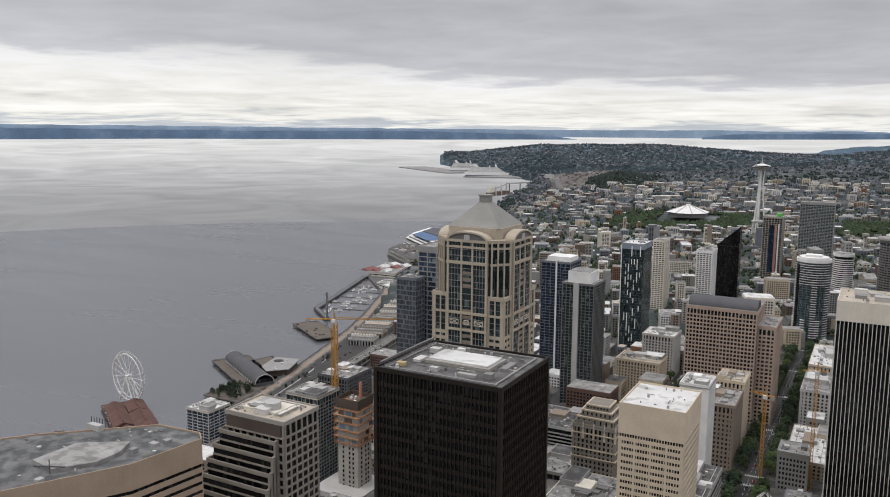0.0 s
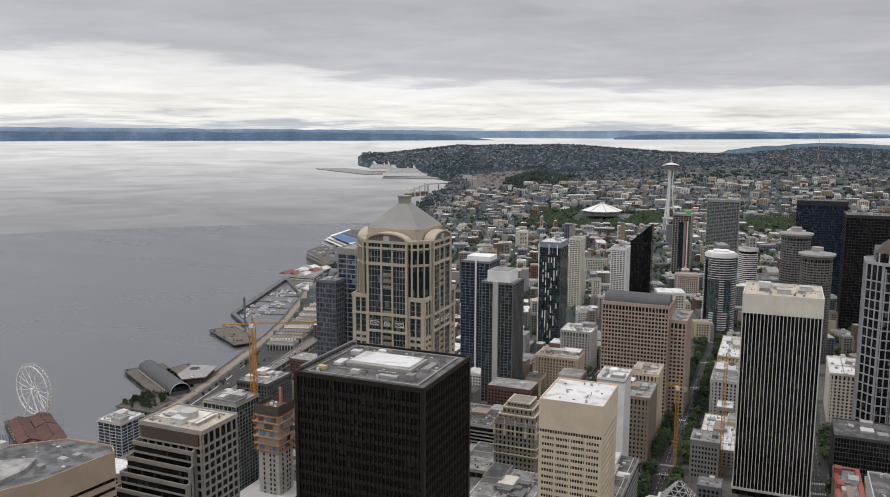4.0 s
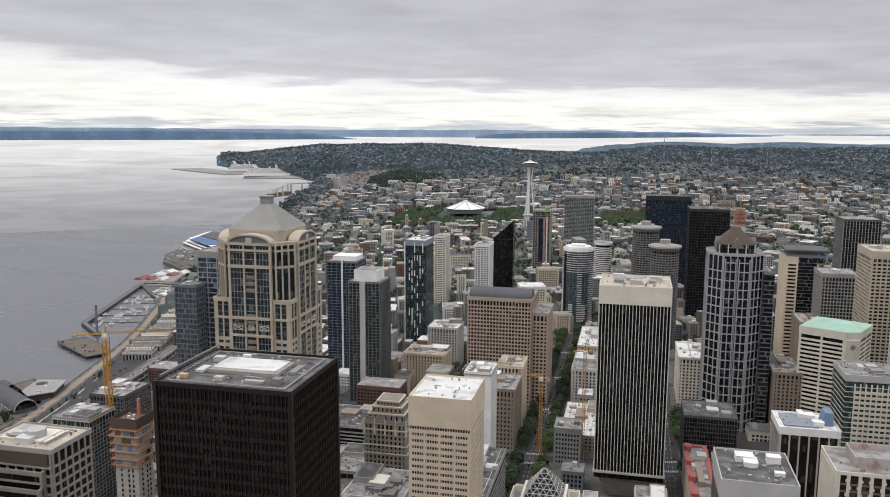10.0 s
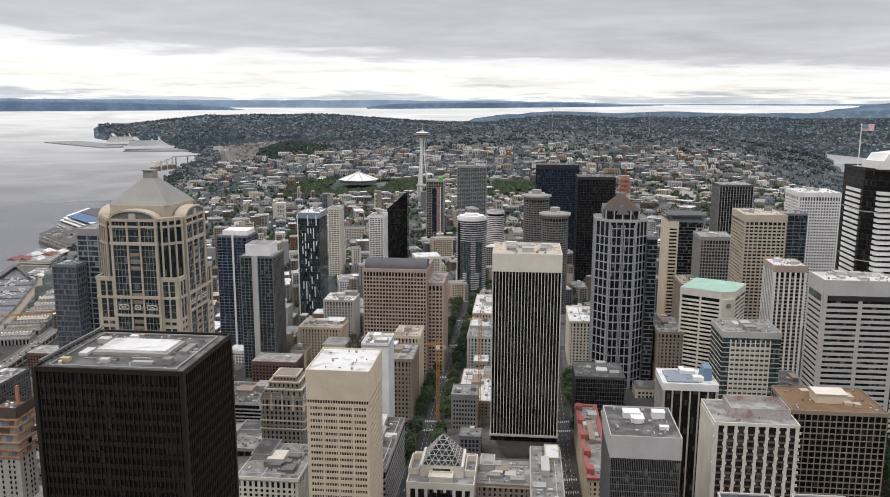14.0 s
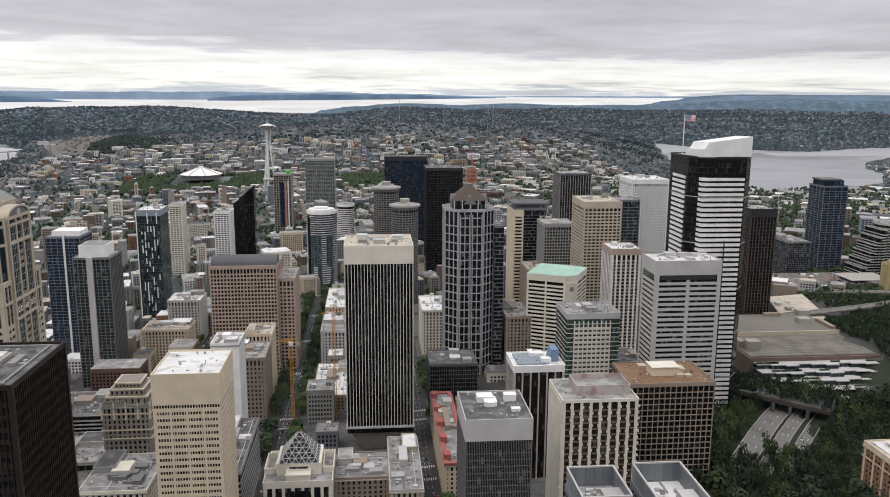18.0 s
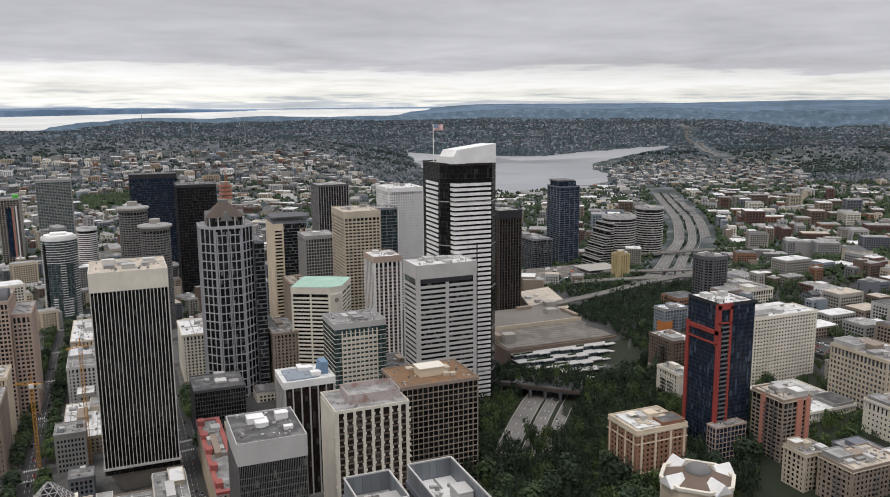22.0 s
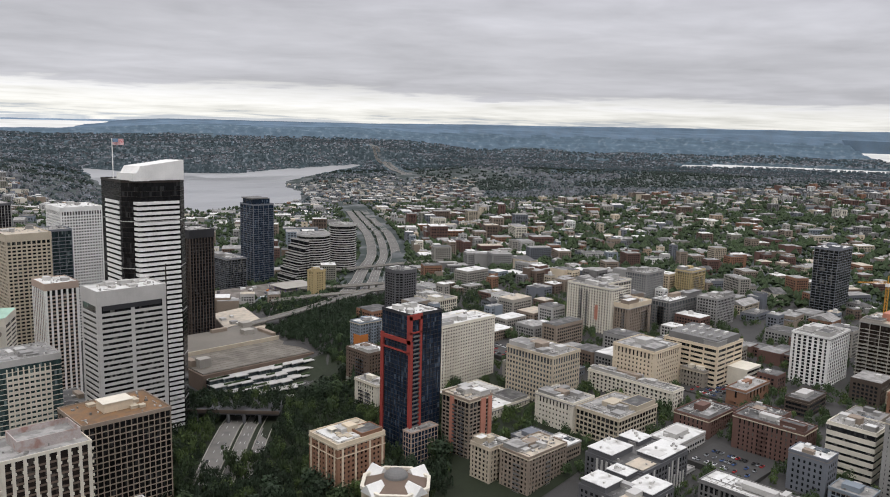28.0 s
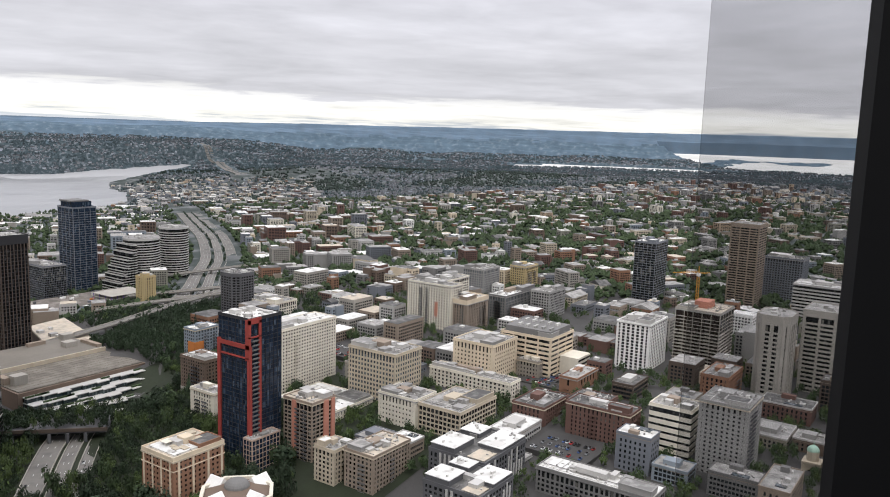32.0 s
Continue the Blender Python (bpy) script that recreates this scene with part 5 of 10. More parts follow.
def red_tower():
    ob = tower("red_framed_tower", "dark blue glass apartment tower with bright red frame lines", rect(372, 402, 416, 448), 62, 176, GL["navy"], W["dark_stone"], fh=3.2, band=0.4, bd=0.1, pitch=3.6, pw=0.22, pd=0.25, top=2, roof="white",
               units=6, category="apartment tower")
    x0, x1, y0, y1 = -15, 15, -16, 16
    for g in (Geo().box(x0 - 1.1, x0 + 1.4, y0 - 1.1, y0 + 1.4, 26, 94), Geo().box(x0 - 1.1, x0 + 0.4, y1 - 2.5, y1 + 0.6, 2, 96), Geo().box(x0 - 1.2, x0 + 0.3, y0 - 1, y1 + 0.6, 92, 95), Geo().box(x0 - 1.2, x0 + 0.3, y0 - 1, y1 + 0.6, 85, 86),
              Geo().box(x0 + 8, x0 + 10, y0 - 1.2, y0 + 0.4, 26, 112), Geo().box(x0 - 1.2, x0 + 10, y0 - 1.2, y0 + 0.4, 110, 114), Geo().box(x0 - 1.2, x0 + 0.5, y0 - 1.2, y0 + 3, 84, 113), Geo().box(x0 - 1.2, x0 + 10, y0 - 1.2, y0 + 0.4, 100, 101)):
        part("red_frame", g, W["red"], ob, "bright red frame")
    for k in range(22):
        part("balcony", Geo().box(x0 + 1.6, x0 + 7.8, y0 - 1.5, y0, 30 + k * 3.2, 30.25 + k * 3.2).box(x0 + 1.6, x0 + 7.8, y0 - 1.5, y0 - 1.42, 30.2 + k * 3.2, 31.2 + k * 3.2), W["mid_grey"], ob)
    tower("red_tower_podium", "brown-framed glass podium at the foot of the red-framed tower", rect(366, 392, 407, 415.6), 62, 92, GL["navy"], W["pink"], fh=3.6, band=0.5, bd=0.2, pitch=3.4, pw=0.4, pd=0.3, top=1, units=1, category=AP)


red_tower()
mid("peach_hotel", "orange brick hotel with cream stone trim and a pale roof", 302, 342, 408, 440, 56, 100, "dark", "orange_brick", fh=3.4, band=1.7, pitch=3.6, pw=2.0, roof="tan", units=6, top=3.0, category="hotel", unit_wall=W["beige"], top_wall=W["cream"])
ob = bpy.data.objects["peach_hotel"]
for z_, h_ in ((7, 0.9), (14, 0.5), (34.5, 0.6), (40.4, 1.0)):
    part("stone_band", Geo().ring(rect(-20.6, 20.6, -16.6, 16.6), 0.7, z_, z_ + h_), W["cream"], ob, "cream stone band")
for y in (-13, -4, 5, 14):
    part("stone_quoin", Geo().box(-20.5, -19.8, y - 0.7, y + 0.7, -3, 41), W["cream"], ob)
part("roof_terrace", Geo().box(-17, 14, -13, 13, 43.4, 44.4), R["white"], ob)
part("lift_house", Geo().box(-2, 6, -4, 4, 44, 48.5), W["cream"], ob)
part("roof_pergola", Geo().box(-12, -5, 2, 9, 46.6, 46.9).box(-12, -11.7, 2, 2.3, 44, 46.6).box(-5.3, -5, 8.7, 9, 44, 46.6), W["warm_white"], ob)
for k in (-16, -5, 7, 18):
    part("stone_quoin", Geo().box(k - 0.8, k + 0.8, -16.5, -15.8, -3, 41), W["cream"], ob)
mid("salmon_tower", "taupe and salmon apartment tower with stacked balconies", 400, 424, 383, 411, 64, 115, "dark", "taupe", fh=2.9, band=1.1, pitch=4, pw=0.8, roof="tan", units=2)
ob = bpy.data.objects["salmon_tower"]
for x, y, w, d in ((2, -14.6, 5, 1), (9, -14.6, 3.5, 1), (-12.6, 3, 1, 4)):
    part("salmon_panel", Geo().box(x - w / 2, x + w / 2, y - d / 2, y + d / 2, -4, 50), W["terracotta"], ob, "salmon coloured panel")
mid("white_slab_apartments", "long white slab apartment house with rows of small windows", 446, 531, 480, 506, 74, 140, "dark", "warm_white", fh=2.9, band=1.5, pitch=3.2, pw=1.5, roof="white", units=3)
mid("brick_low_apartments", "low dark brick apartment house with a pale roof", 442, 466, 551, 584, 70, 104, "dark", "brown", roof="white", pw=1.8)
mid("white_low_apartments", "small white apartment house", 408, 424, 498, 527, 66, 95, "dark", "warm_white", roof="pale", pw=2.0)
mid("teal_orange_building", "blue-grey panelled building with an orange corner", 489, 517, 624, 640, 76, 111, "grey", "grey_blue", roof="white", units=3)
ob = bpy.data.objects["teal_orange_building"]
part("orange_panel", Geo().box(-14.6, -13.8, -8.5, 2, 2, 22).box(-14.5, -4, -8.7, -7.9, 2, 22), W["orange"], ob, "orange wall panel")
tower("black_apartment_tower", "dark brick apartment tower with chamfered corners", rect(597, 630, 690, 722, 7), 84, 142, GL["black"], W["dark_grey"], fh=3, band=1.2, bd=0.25, pitch=4, pw=1.2, pd=0.3, top=4, roof="dark", units=3, category="apartment tower")
mid("hospital_block", "beige stone hospital block with a glass corner and looping roof ducts", 505, 541, 391, 441, 78, 126, "grey", "beige", fh=3.9, band=1.7, roof="pale", units=7, category="hospital")
mid("grid_hospital_wing", "long beige hospital wing with square windows", 479, 530, 309, 347, 74, 103, "dark", "beige", fh=3.7, band=1.3, pitch=3.8, pw=0.9, roof="pale", units=5, category="hospital")
mid("small_window_wing", "white hospital wing with rows of small square windows", 476, 503, 348, 384, 74, 105, "dark", "warm_white", fh=3.7, band=2.2, pitch=3.4, pw=2.0, roof="pale", units=4, category="hospital")
mid("small_office_wing", "low white annex by the hospital", 450, 500, 410, 470, 72, 88, "dark", "warm_white", roof="white", pw=2.4, units=4)
mid("cornice_apartments", "beige brick apartment house with a corniced flat roof", 385, 406, 348, 366, 62, 94, "dark", "beige", roof="pale", pw=1.7)
mid("red_cornice_apartments", "brick and stone apartment house with balconies and a roof terrace", 390, 430, 318, 343, 62, 96, "dark", "taupe", roof="tan", pw=1.7, units=5)
mid("stepped_white_hospital", "white hospital building with dark window bands", 621, 655, 653, 705, 84, 111, "dark", "warm_white", roof="grey", units=5, category="hospital")
mid("red_logo_slab", "tall white slab apartment house with a red mark on it", 702, 724, 470, 528, 84, 144, "dark", "warm_white", fh=2.9, roof="pale", pw=1.7)
mid("red_logo_wing", "white apartment wing with balconies", 725, 775, 495, 520, 84, 143, "dark", "warm_white", fh=2.9, pitch=5, roof="pale", pw=1.2)
ob = bpy.data.objects["red_logo_slab"]
part("red_mark", Geo().box(-11.6, -11.2, -12, -8, 24, 40), W["terracotta"], ob, "red sign panel")
mid("grey_glass_condos", "grey balcony condominium block", 864, 904, 530, 561, 88, 134, "grey", "grey", fh=3, roof="pale", category="apartment tower")
mid("brown_deco_apartments", "brown brick apartment house with a cream top", 706, 749, 452, 482, 84, 130, "dark", "taupe", roof="tan", pw=1.9, top_wall=W["cream"], top=5)
mid("gold_block", "gold-coloured apartment block with flat tan roof", 933, 968, 507, 530, 90, 132, "dark", "yellow", roof="tan", pw=1.5)
mid("grey_long_block", "long grey apartment block with window bands", 777, 850, 446, 470, 88, 125, "grey", "mid_grey", roof="white")
mid("cream_hospital_tower", "cream hospital tower with plain end walls", 580, 622, 343, 384, 82, 127, "dark", "cream", fh=3.6, band=1.9, pitch=3.6, pw=2.2, roof="pale", units=4, category="hospital")
mid("grey_roofed_hospital", "cream hospital building with dark window bands and grey metal top", 628, 673, 312, 363, 84, 129, "dark", "cream", fh=4.2, band=2.3, pitch=14, pw=1.5, roof="grey", units=4, category="hospital")
ob = bpy.data.objects["grey_roofed_hospital"]
part("metal_storey", Geo().box(-20, 20, -23, 23, 44.6, 50), W["mid_grey"], ob)
part("terrace_wing", Geo().box(-4, 22, -44, -26, -3, 26), W["warm_white"], ob, "lower banded terrace wing")
for k in range(6):
    part("terrace_window", Geo().box(-3.4, 21.4, -44.2, -43.8, 2 + k * 4.1, 3.8 + k * 4.1), GL["dark"], ob)
for k in range(10):
    part("roof_vent", Geo().box(-15 + (k % 2) * 20, -8 + (k % 2) * 20, -21 + k * 4, -19 + k * 4, 50, 52), UNIT, ob)
mid("pillar_apartments", "grey apartment towers with vertical strips", 815, 855, 410, 434, 88, 129, "dark", "grey", roof="pale")
mid("long_cream_hall", "long cream residence hall with rows of arched windows", 559, 576, 313, 394, 80, 105, "dark", "warm_white", pw=2.2, pitch=4, roof="pale", units=8)
mid("brick_flats", "low red brick flats with dark roof", 534, 575, 268, 296, 78, 101, "dark", "brick", roof="dark", pw=2.2)
mid("large_brick_flats", "long dark red brick apartment house", 535, 556, 200, 250, 78, 111, "dark", "brick", roof="dark", pw=2.2)
mid("brick_annex", "red brick annex with a dark flat roof", 560, 590, 232, 262, 80, 104, "dark", "brick", roof="dark", pw=2.2)
mid("white_clinic", "white clinic block with narrow window bands", 541, 566, 158, 188, 78, 122, "dark", "warm_white", fh=5, band=3.2, pitch=0, roof="pale", category="hospital")
mid("grey_residence", "grey concrete residence tower with small windows", 530, 566, 118, 150, 78, 136, "dark", "grey", fh=3, band=1.6, pitch=3.6, pw=2.1, roof="grey")
mid("brown_brick_ward", "brown brick ward building with a white roof house", 620, 652, 319, 341, 80, 108, "dark", "stone_brown", fh=3.5, band=1.8, pitch=3.0, pw=1.7, roof="grey", units=6, category="hospital", unit_wall=W["warm_white"])
mid("orange_brick_hall", "orange brick hall with plain walls and a pale roof", 604, 646, 274, 290, 80, 106, "dark", "orange_brick", fh=5.0, band=3.4, pitch=6, pw=3.6, roof="pale", units=5)


def white_roof_flats(x0, x1, y0, y1, zb, zt, seed):
    """A new block of flats: dark cladding with upright pale panels of uneven height, white roofs at two levels and a dark well between them."""
    r = random.Random(seed)
    ob = tower("white_roof_flats", "new dark-clad apartment block with pale panels and stepped white roofs", rect(x0, x1, y0, y1), zb, zt, GL["dark"], W["dark_grey"], fh=3.1, band=1.4, bd=0.25, pitch=3.6, pw=1.5, pd=0.3, top=2.4, roof="dark",
               units=3, category=AP, join=True)
    a, b, H = (x1 - x0) / 2, (y1 - y0) / 2, zt - zb
    for k in range(int(2 * a / 3.6)):
        h = H - r.choice((1.5, 5, 8.5, 12))
        part("pale_panel", Geo().box(-a + k * 3.6 + 0.5, -a + k * 3.6 + 2.0, -b - 0.75, -b - 0.3, -3, h), W["pale_grey"], ob)
    for k in range(int(2 * b / 3.6)):
        h = H - r.choice((1.5, 5, 8.5, 12))
        part("pale_panel", Geo().box(-a - 0.75, -a - 0.3, -b + k * 3.6 + 0.5, -b + k * 3.6 + 2.0, -3, h), W["pale_grey"], ob)
    for (u0, u1, v0, v1), up in (((-0.98, -0.08, 0.1, 0.95), 3.4), ((-0.15, 0.98, -0.96, -0.12), 1.8), ((0.3, 0.9, 0.2, 0.9), 2.6)):
        box_ = (u0 * a, u1 * a, v0 * b, v1 * b)
        part("upper_storey", Geo().box(*box_, H - 0.6, H + up), W["dark_grey"], ob)
        part("white_roof", Geo().box(box_[0] - 0.4, box_[1] + 0.4, box_[2] - 0.4, box_[3] + 0.4, H + up, H + up + 0.45), R["white"], ob, "white membrane roof")
        g = Geo()
        for _ in range(5):
            x, y = r.uniform(box_[0] + 1, box_[1] - 3), r.uniform(box_[2] + 1, box_[3] - 2)
            g.box(x, x + r.uniform(0.6, 2.2), y, y + r.uniform(0.6, 1.6), H + up + 0.4, H + up + r.uniform(1.0, 2.2))
        part("roof_vents", g, UNIT, ob)["kind"] = "stuff"
    part("timber_terrace", Geo().box(-0.9 * a, -0.3 * a, -0.9 * b, -0.3 * b, H - 0.3, H + 0.1), R["tan"], ob, "tan timber roof terrace")
    return ob


white_roof_flats(415, 468, 248, 291, 64, 102, 1)
white_roof_flats(373, 411, 225, 265, 62, 102, 2)
mid("low_grey_annex", "low grey annex with a pale cluttered roof", 470, 486, 252, 290, 68, 84, "dark", "grey", roof="pale", units=5)
mid("long_white_roof_block", "long building with a ribbed white roof", 448, 470, 150, 228, 68, 95, "dark", "mid_grey", roof="white", units=4)
tower("tall_beige_tower", "tall beige concrete apartment tower with dark window bands", rect(1046, 1086, 240, 275), 90, 204, GL["dark"], W["taupe"], fh=3.2, band=1.5, bd=0.3, pitch=12, pw=1.5, pd=0.35, top=5, units=2, category="apartment tower")
mid("dark_glass_condos", "dark glass condominium tower with a white roof box", 987, 1030, 350, 378, 90, 176, "dark", "slate", band=0.6, pitch=6, pw=0.4, roof="white", units=2, category="apartment tower")
ob = mid("floors_under_construction", "apartment block under construction with open floors", 743, 788, 198, 240, 86, 150, "brown", "concrete", fh=3.3, band=0.5, pitch=9, pw=0.6, roof="tan", units=2)
for k in range(12):
    part("slab_edge", Geo().ring(rect(-23.4, 23.4, -21.9, 21.9), 1.4, 6 + k * 3.3, 6.35 + k * 3.3), W["raw_concrete"], ob)
part("red_formwork", Geo().box(-8, 10, -6, 8, 63.6, 70), W["terracotta"], ob, "rust-red formwork on the top floor")
tower("brutalist_tower", "grey concrete hospital tower with deep vertical shafts", rect(692, 728, 129, 155, 5), 86, 166, GL["dark"], W["concrete"], fh=3.8, band=1.6, bd=0.5, pitch=9, pw=3, pd=0.8, top=8, units=2, category="hospital")
tower("brutalist_wing", "grey concrete hospital wing with deep window bands", rect(735, 775, 100, 126), 86, 167, GL["dark"], W["concrete"], fh=3.8, band=1.8, bd=0.6, pitch=12, pw=2, pd=0.7, top=6, units=2, category="hospital")
mid("orange_white_flats", "orange brick low apartment house", 647, 690, 162, 184, 84, 119, "dark", "orange_brick", roof="grey", pw=2)
mid("white_ribbed_tower", "white apartment tower with vertical ribs", 699, 745, 248, 280, 86, 139, "dark", "white", fh=3, band=0.7, pitch=4.4, pw=2.0, roof="pale", category="apartment tower")
mid("wide_grey_hospital", "wide pale grey hospital block with window bands", 1020, 1060, 120, 190, 90, 141, "dark", "pale_grey", fh=4, band=2, pitch=0, roof="white", category="hospital")
mid("dark_hotel", "dark grey hotel slab", 1128, 1165, 200, 249, 90, 155, "dark", "slate", roof="dark", category="hotel")


def church_tower():
    ob = thing("church_tower", "stone church bell tower with a green copper cupola", "church", (574, 84, 60))
    part("shaft", Geo().box(-5, 5, -5, 5, -4, 34), W["beige"], ob)
    for i in range(4):
        part("belfry_arch", Geo().box(-1.6, 1.6, -5.3, -4.9, 22, 30), GL["black"], ob, rz=i * math.pi / 2)
        part("buttress", Geo().box(4, 5.8, 4, 5.8, -4, 33), W["beige"], ob, rz=i * math.pi / 2)
    part("cornice", Geo().box(-6, 6, -6, 6, 34, 35.5), W["beige"], ob)
    part("lantern_stage", Geo().prism(ngon(0, 0, 4, 8), 35.5, 42), W["beige"], ob)
    cup = Geo()
    for i in range(5):
        a, b = math.cos(i * 0.3) * 4.2, math.cos((i + 1) * 0.3) * 4.2
        cup.prism(ngon(0, 0, a, 8), 42 + 4 * math.sin(i * 0.3), 42 + 4 * math.sin((i + 1) * 0.3), ngon(0, 0, b, 8))
    part("cupola", cup, W["mint"], ob, "green copper cupola")
    part("finial", Geo().prism(ngon(0, 0, 0.4, 6), 45.8, 50, ngon(0, 0, 0.05, 6)), W["mint"], ob)
    FOOT.append((574, 84, 9, rect(566, 582, 76, 92)))


church_tower()


def domed_hall():
    ob = thing("domed_hall", "cream eight-sided hall with a low grey dome and white parapets", "hall", (322, 372, 56))
    FOOT.append((322, 372, 30, rect(297, 347, 347, 397)))
    part("drum_wall", Geo().prism(ngon(0, 0, 23, 8, math.pi / 8), -4, 24), W["cream"], ob)
    part("parapet", Geo().ring(ngon(0, 0, 24, 8, math.pi / 8), 2.2, 24, 26), W["warm_white"], ob)
    part("hipped_roof", Geo().prism(ngon(0, 0, 21.7, 8, math.pi / 8), 24, 29, ngon(0, 0, 8, 8, math.pi / 8)), W["brown"], ob)
    dome = Geo()
    for i in range(5):
        dome.prism(ngon(0, 0, 8 * math.cos(i * 0.28), 20), 29 + 5 * math.sin(i * 0.28), 29 + 5 * math.sin((i + 1) * 0.28), ngon(0, 0, 8 * math.cos((i + 1) * 0.28), 20))
    part("dome", dome, W["mid_grey"], ob)
    for i in range(4):
        part("gable", Geo().prism([(-6, -24.5), (6, -24.5), (6, -12), (-6, -12)], 24, 30, [(-0.4, -24.5), (0.4, -24.5), (0.4, -12), (-0.4, -12)]), W["white"], ob, rz=i * math.pi / 2)


domed_hall()

# convention centre beside the freeway: stepped glass terraces and broad grey roofs
HALL_ROOF = mat("gravel_roof", (0.135, 0.12, 0.10), vary=0.3, scale=0.2, color2=(0.17, 0.155, 0.13))


HALL_ROOF2 = mat("bitumen_roof", (0.165, 0.15, 0.128), vary=0.25, scale=0.12)


def convention():
    ob = thing("convention_centre", "low concrete convention centre with stepped white terraces and broad grey roofs", "convention centre", (400, 720, 52))
    FOOT.append((400, 715, 90, rect(330, 463, 618, 796)))
    part("hall", Geo().box(-62, 62, -55, 75, -4, 24), W["brown"], ob)
    part("hall_roof", Geo().box(-60, 60, -53, 8, 24, 25), HALL_ROOF, ob)
    part("upper_roof", Geo().box(-60, 60, 8.5, 73, 24, 28), HALL_ROOF2, ob)
    part("roof_ridge", Geo().box(-60, 60, 7.6, 9, 25, 29), W["beige"], ob)
    for x, y in ((-48, -30), (40, 40), (55, 70)):
        part("stair_tower", Geo().box(x - 6, x + 6, y - 5, y + 5, 20, 33), W["concrete"], ob)
    for k in range(5):
        y0 = -62 - k * 9
        for j in range(9):
            x0 = -58 + j * 12.5
            dy = (j % 3) * 2.2
            part("terrace_glass", Geo().box(x0, x0 + 12.4, y0 - dy + 1, -54, 16 - k * 4.4, 19.6 - k * 4.4), GL["teal"], ob)
            part("terrace_edge", Geo().box(x0, x0 + 12.4, y0 - dy, -54, 19.6 - k * 4.4, 20.4 - k * 4.4), W["pale_grey"], ob)


    for j in range(26):
        x0 = -60 + site.uniform(0, 108)
        k = site.randint(0, 4)
        part("planter", Geo().box(x0, x0 + site.uniform(4, 9), -61 - k * 9, -59.6 - k * 9, 20.6 - k * 4.4, 21.9 - k * 4.4), LEAF[0], ob, "planted terrace edge")
    for j in range(9):
        part("roof_seam", Geo().box(-60, 60, -52 + j * 6.6, -51.7 + j * 6.6, 25, 25.08), W["umber"], ob)
    for x, y, w, d, h in ((-52, 20, 9, 7, 6), (-30, 60, 12, 6, 4), (20, 66, 18, 5, 3.5), (58, 30, 5, 30, 3), (-56, -20, 6, 14, 3)):
        part("roof_house", Geo().box(x - w / 2, x + w / 2, y - d / 2, y + d / 2, 24, 28 + h), W["taupe"], ob)
    hall = thing("exhibition_annex", "brown brick exhibition hall with a pale tan roof", "convention centre", (474, 835, 48))
    FOOT.append((474, 835, 55, rect(430, 515, 785, 890)))
    an = [(-38, -36), (10, -56), (38, 56), (-12, 46)]
    part("hall_wall", Geo().prism(an, -4, 27), W["umber"], hall)
    part("hall_roof", Geo().prism(offset(an, -1), 27, 28), R["tan"], hall)
    part("loading_bay", Geo().box(-50, -30, -20, 30, -4, 10), W["concrete"], hall)
    plant(hall, an, 28, 6, 77)


convention()

mid("yellow_block", "slim yellow apartment block by the freeway", 629, 647, 905, 922, 46, 107, "dark", "yellow", roof="tan", pw=2.2, category="apartment tower")
mid("dark_glass_office", "dark glass office block with fine mullions", 599, 632, 1092, 1148, 40, 101, "dark", "slate", band=0.4, pitch=2.5, pw=0.2, roof="grey", category="office building")
for i, (x, y, rr, zt) in enumerate(((752, 1085, 27, 130), (826, 1105, 23, 139))):
    tower("banded_round_office", "rounded office tower with white bands over dark glass", ngon(x, y, rr, 22, 0.2), 40, zt, GL["dark"], W["pale_grey"], fh=3.9, band=1.5, bd=0.3, pitch=0, top=3, roof="grey", units=3)
for i in range(6):
    tower("stepped_office_wing", "stepped terrace of a banded office tower", rect(722 - i * 5, 728 - i * 5, 1062, 1106), 40, 122 - i * 11, GL["dark"], W["pale_grey"], fh=3.9, band=1.5, bd=0.3, pitch=0, top=1, roof="grey", units=0)

# ---- waterfront side ----
ob = tower("octagon_roof_office", "tan office block with black window strips and a stained grey roof", [(-362, 182), (-302, 182), (-278, 226), (-273, 262), (-279, 267), (-304, 265), (-345, 227), (-362, 206)], 24, 165, GL["black"], W["tan"], fh=4.3, band=2.6, bd=0.4, pitch=0,
           top=12, roof="dark", units=0)
roof_stain = mat("weathered_roof", (0.17, 0.17, 0.165), vary=0.6, scale=0.3, color2=(0.075, 0.078, 0.078), patch=0.5)
cx_, cy_ = ob.location.x, ob.location.y
part("weathered_deck", Geo().prism([(x - cx_, y - cy_) for x, y in offset([(-362, 182), (-302, 182), (-278, 226), (-273, 262), (-279, 267), (-304, 265), (-345, 227), (-362, 206)], -0.8)], 140.4, 140.75), roof_stain, ob)
part("raised_roof", Geo().prism([(x - cx_, y - cy_) for x, y in [(-316, 206), (-300, 204), (-290, 218), (-290, 230), (-296, 241), (-316, 228)]], 140.6, 142.6), R["pale"], ob, "raised pale roof with cut corners")
for x, y, w, h in ((-326, 246, 8, 3), (-286, 246, 4, 1.6), (-284, 252, 3, 1.4), (-297, 196, 3, 1.5), (-288, 236, 3, 2)):
    part("roof_unit", Geo().box(x - cx_ - w / 2, x - cx_ + w / 2, y - cy_ - 1.5, y - cy_ + 1.5, 140.6, 140.7 + h), UNIT, ob)
for k in range(6):
    part("roof_rail", Geo().beam((-334 - cx_ + k * 2, 250 - cy_, 140.7), (-334 - cx_ + k * 2, 250 - cy_, 145), 0.25), W["dark_grey"], ob)
part("aerial_arm", Geo().beam((-306 - cx_, 200 - cy_, 144), (-294 - cx_, 206 - cy_, 144), 0.5), W["dark_grey"], ob)
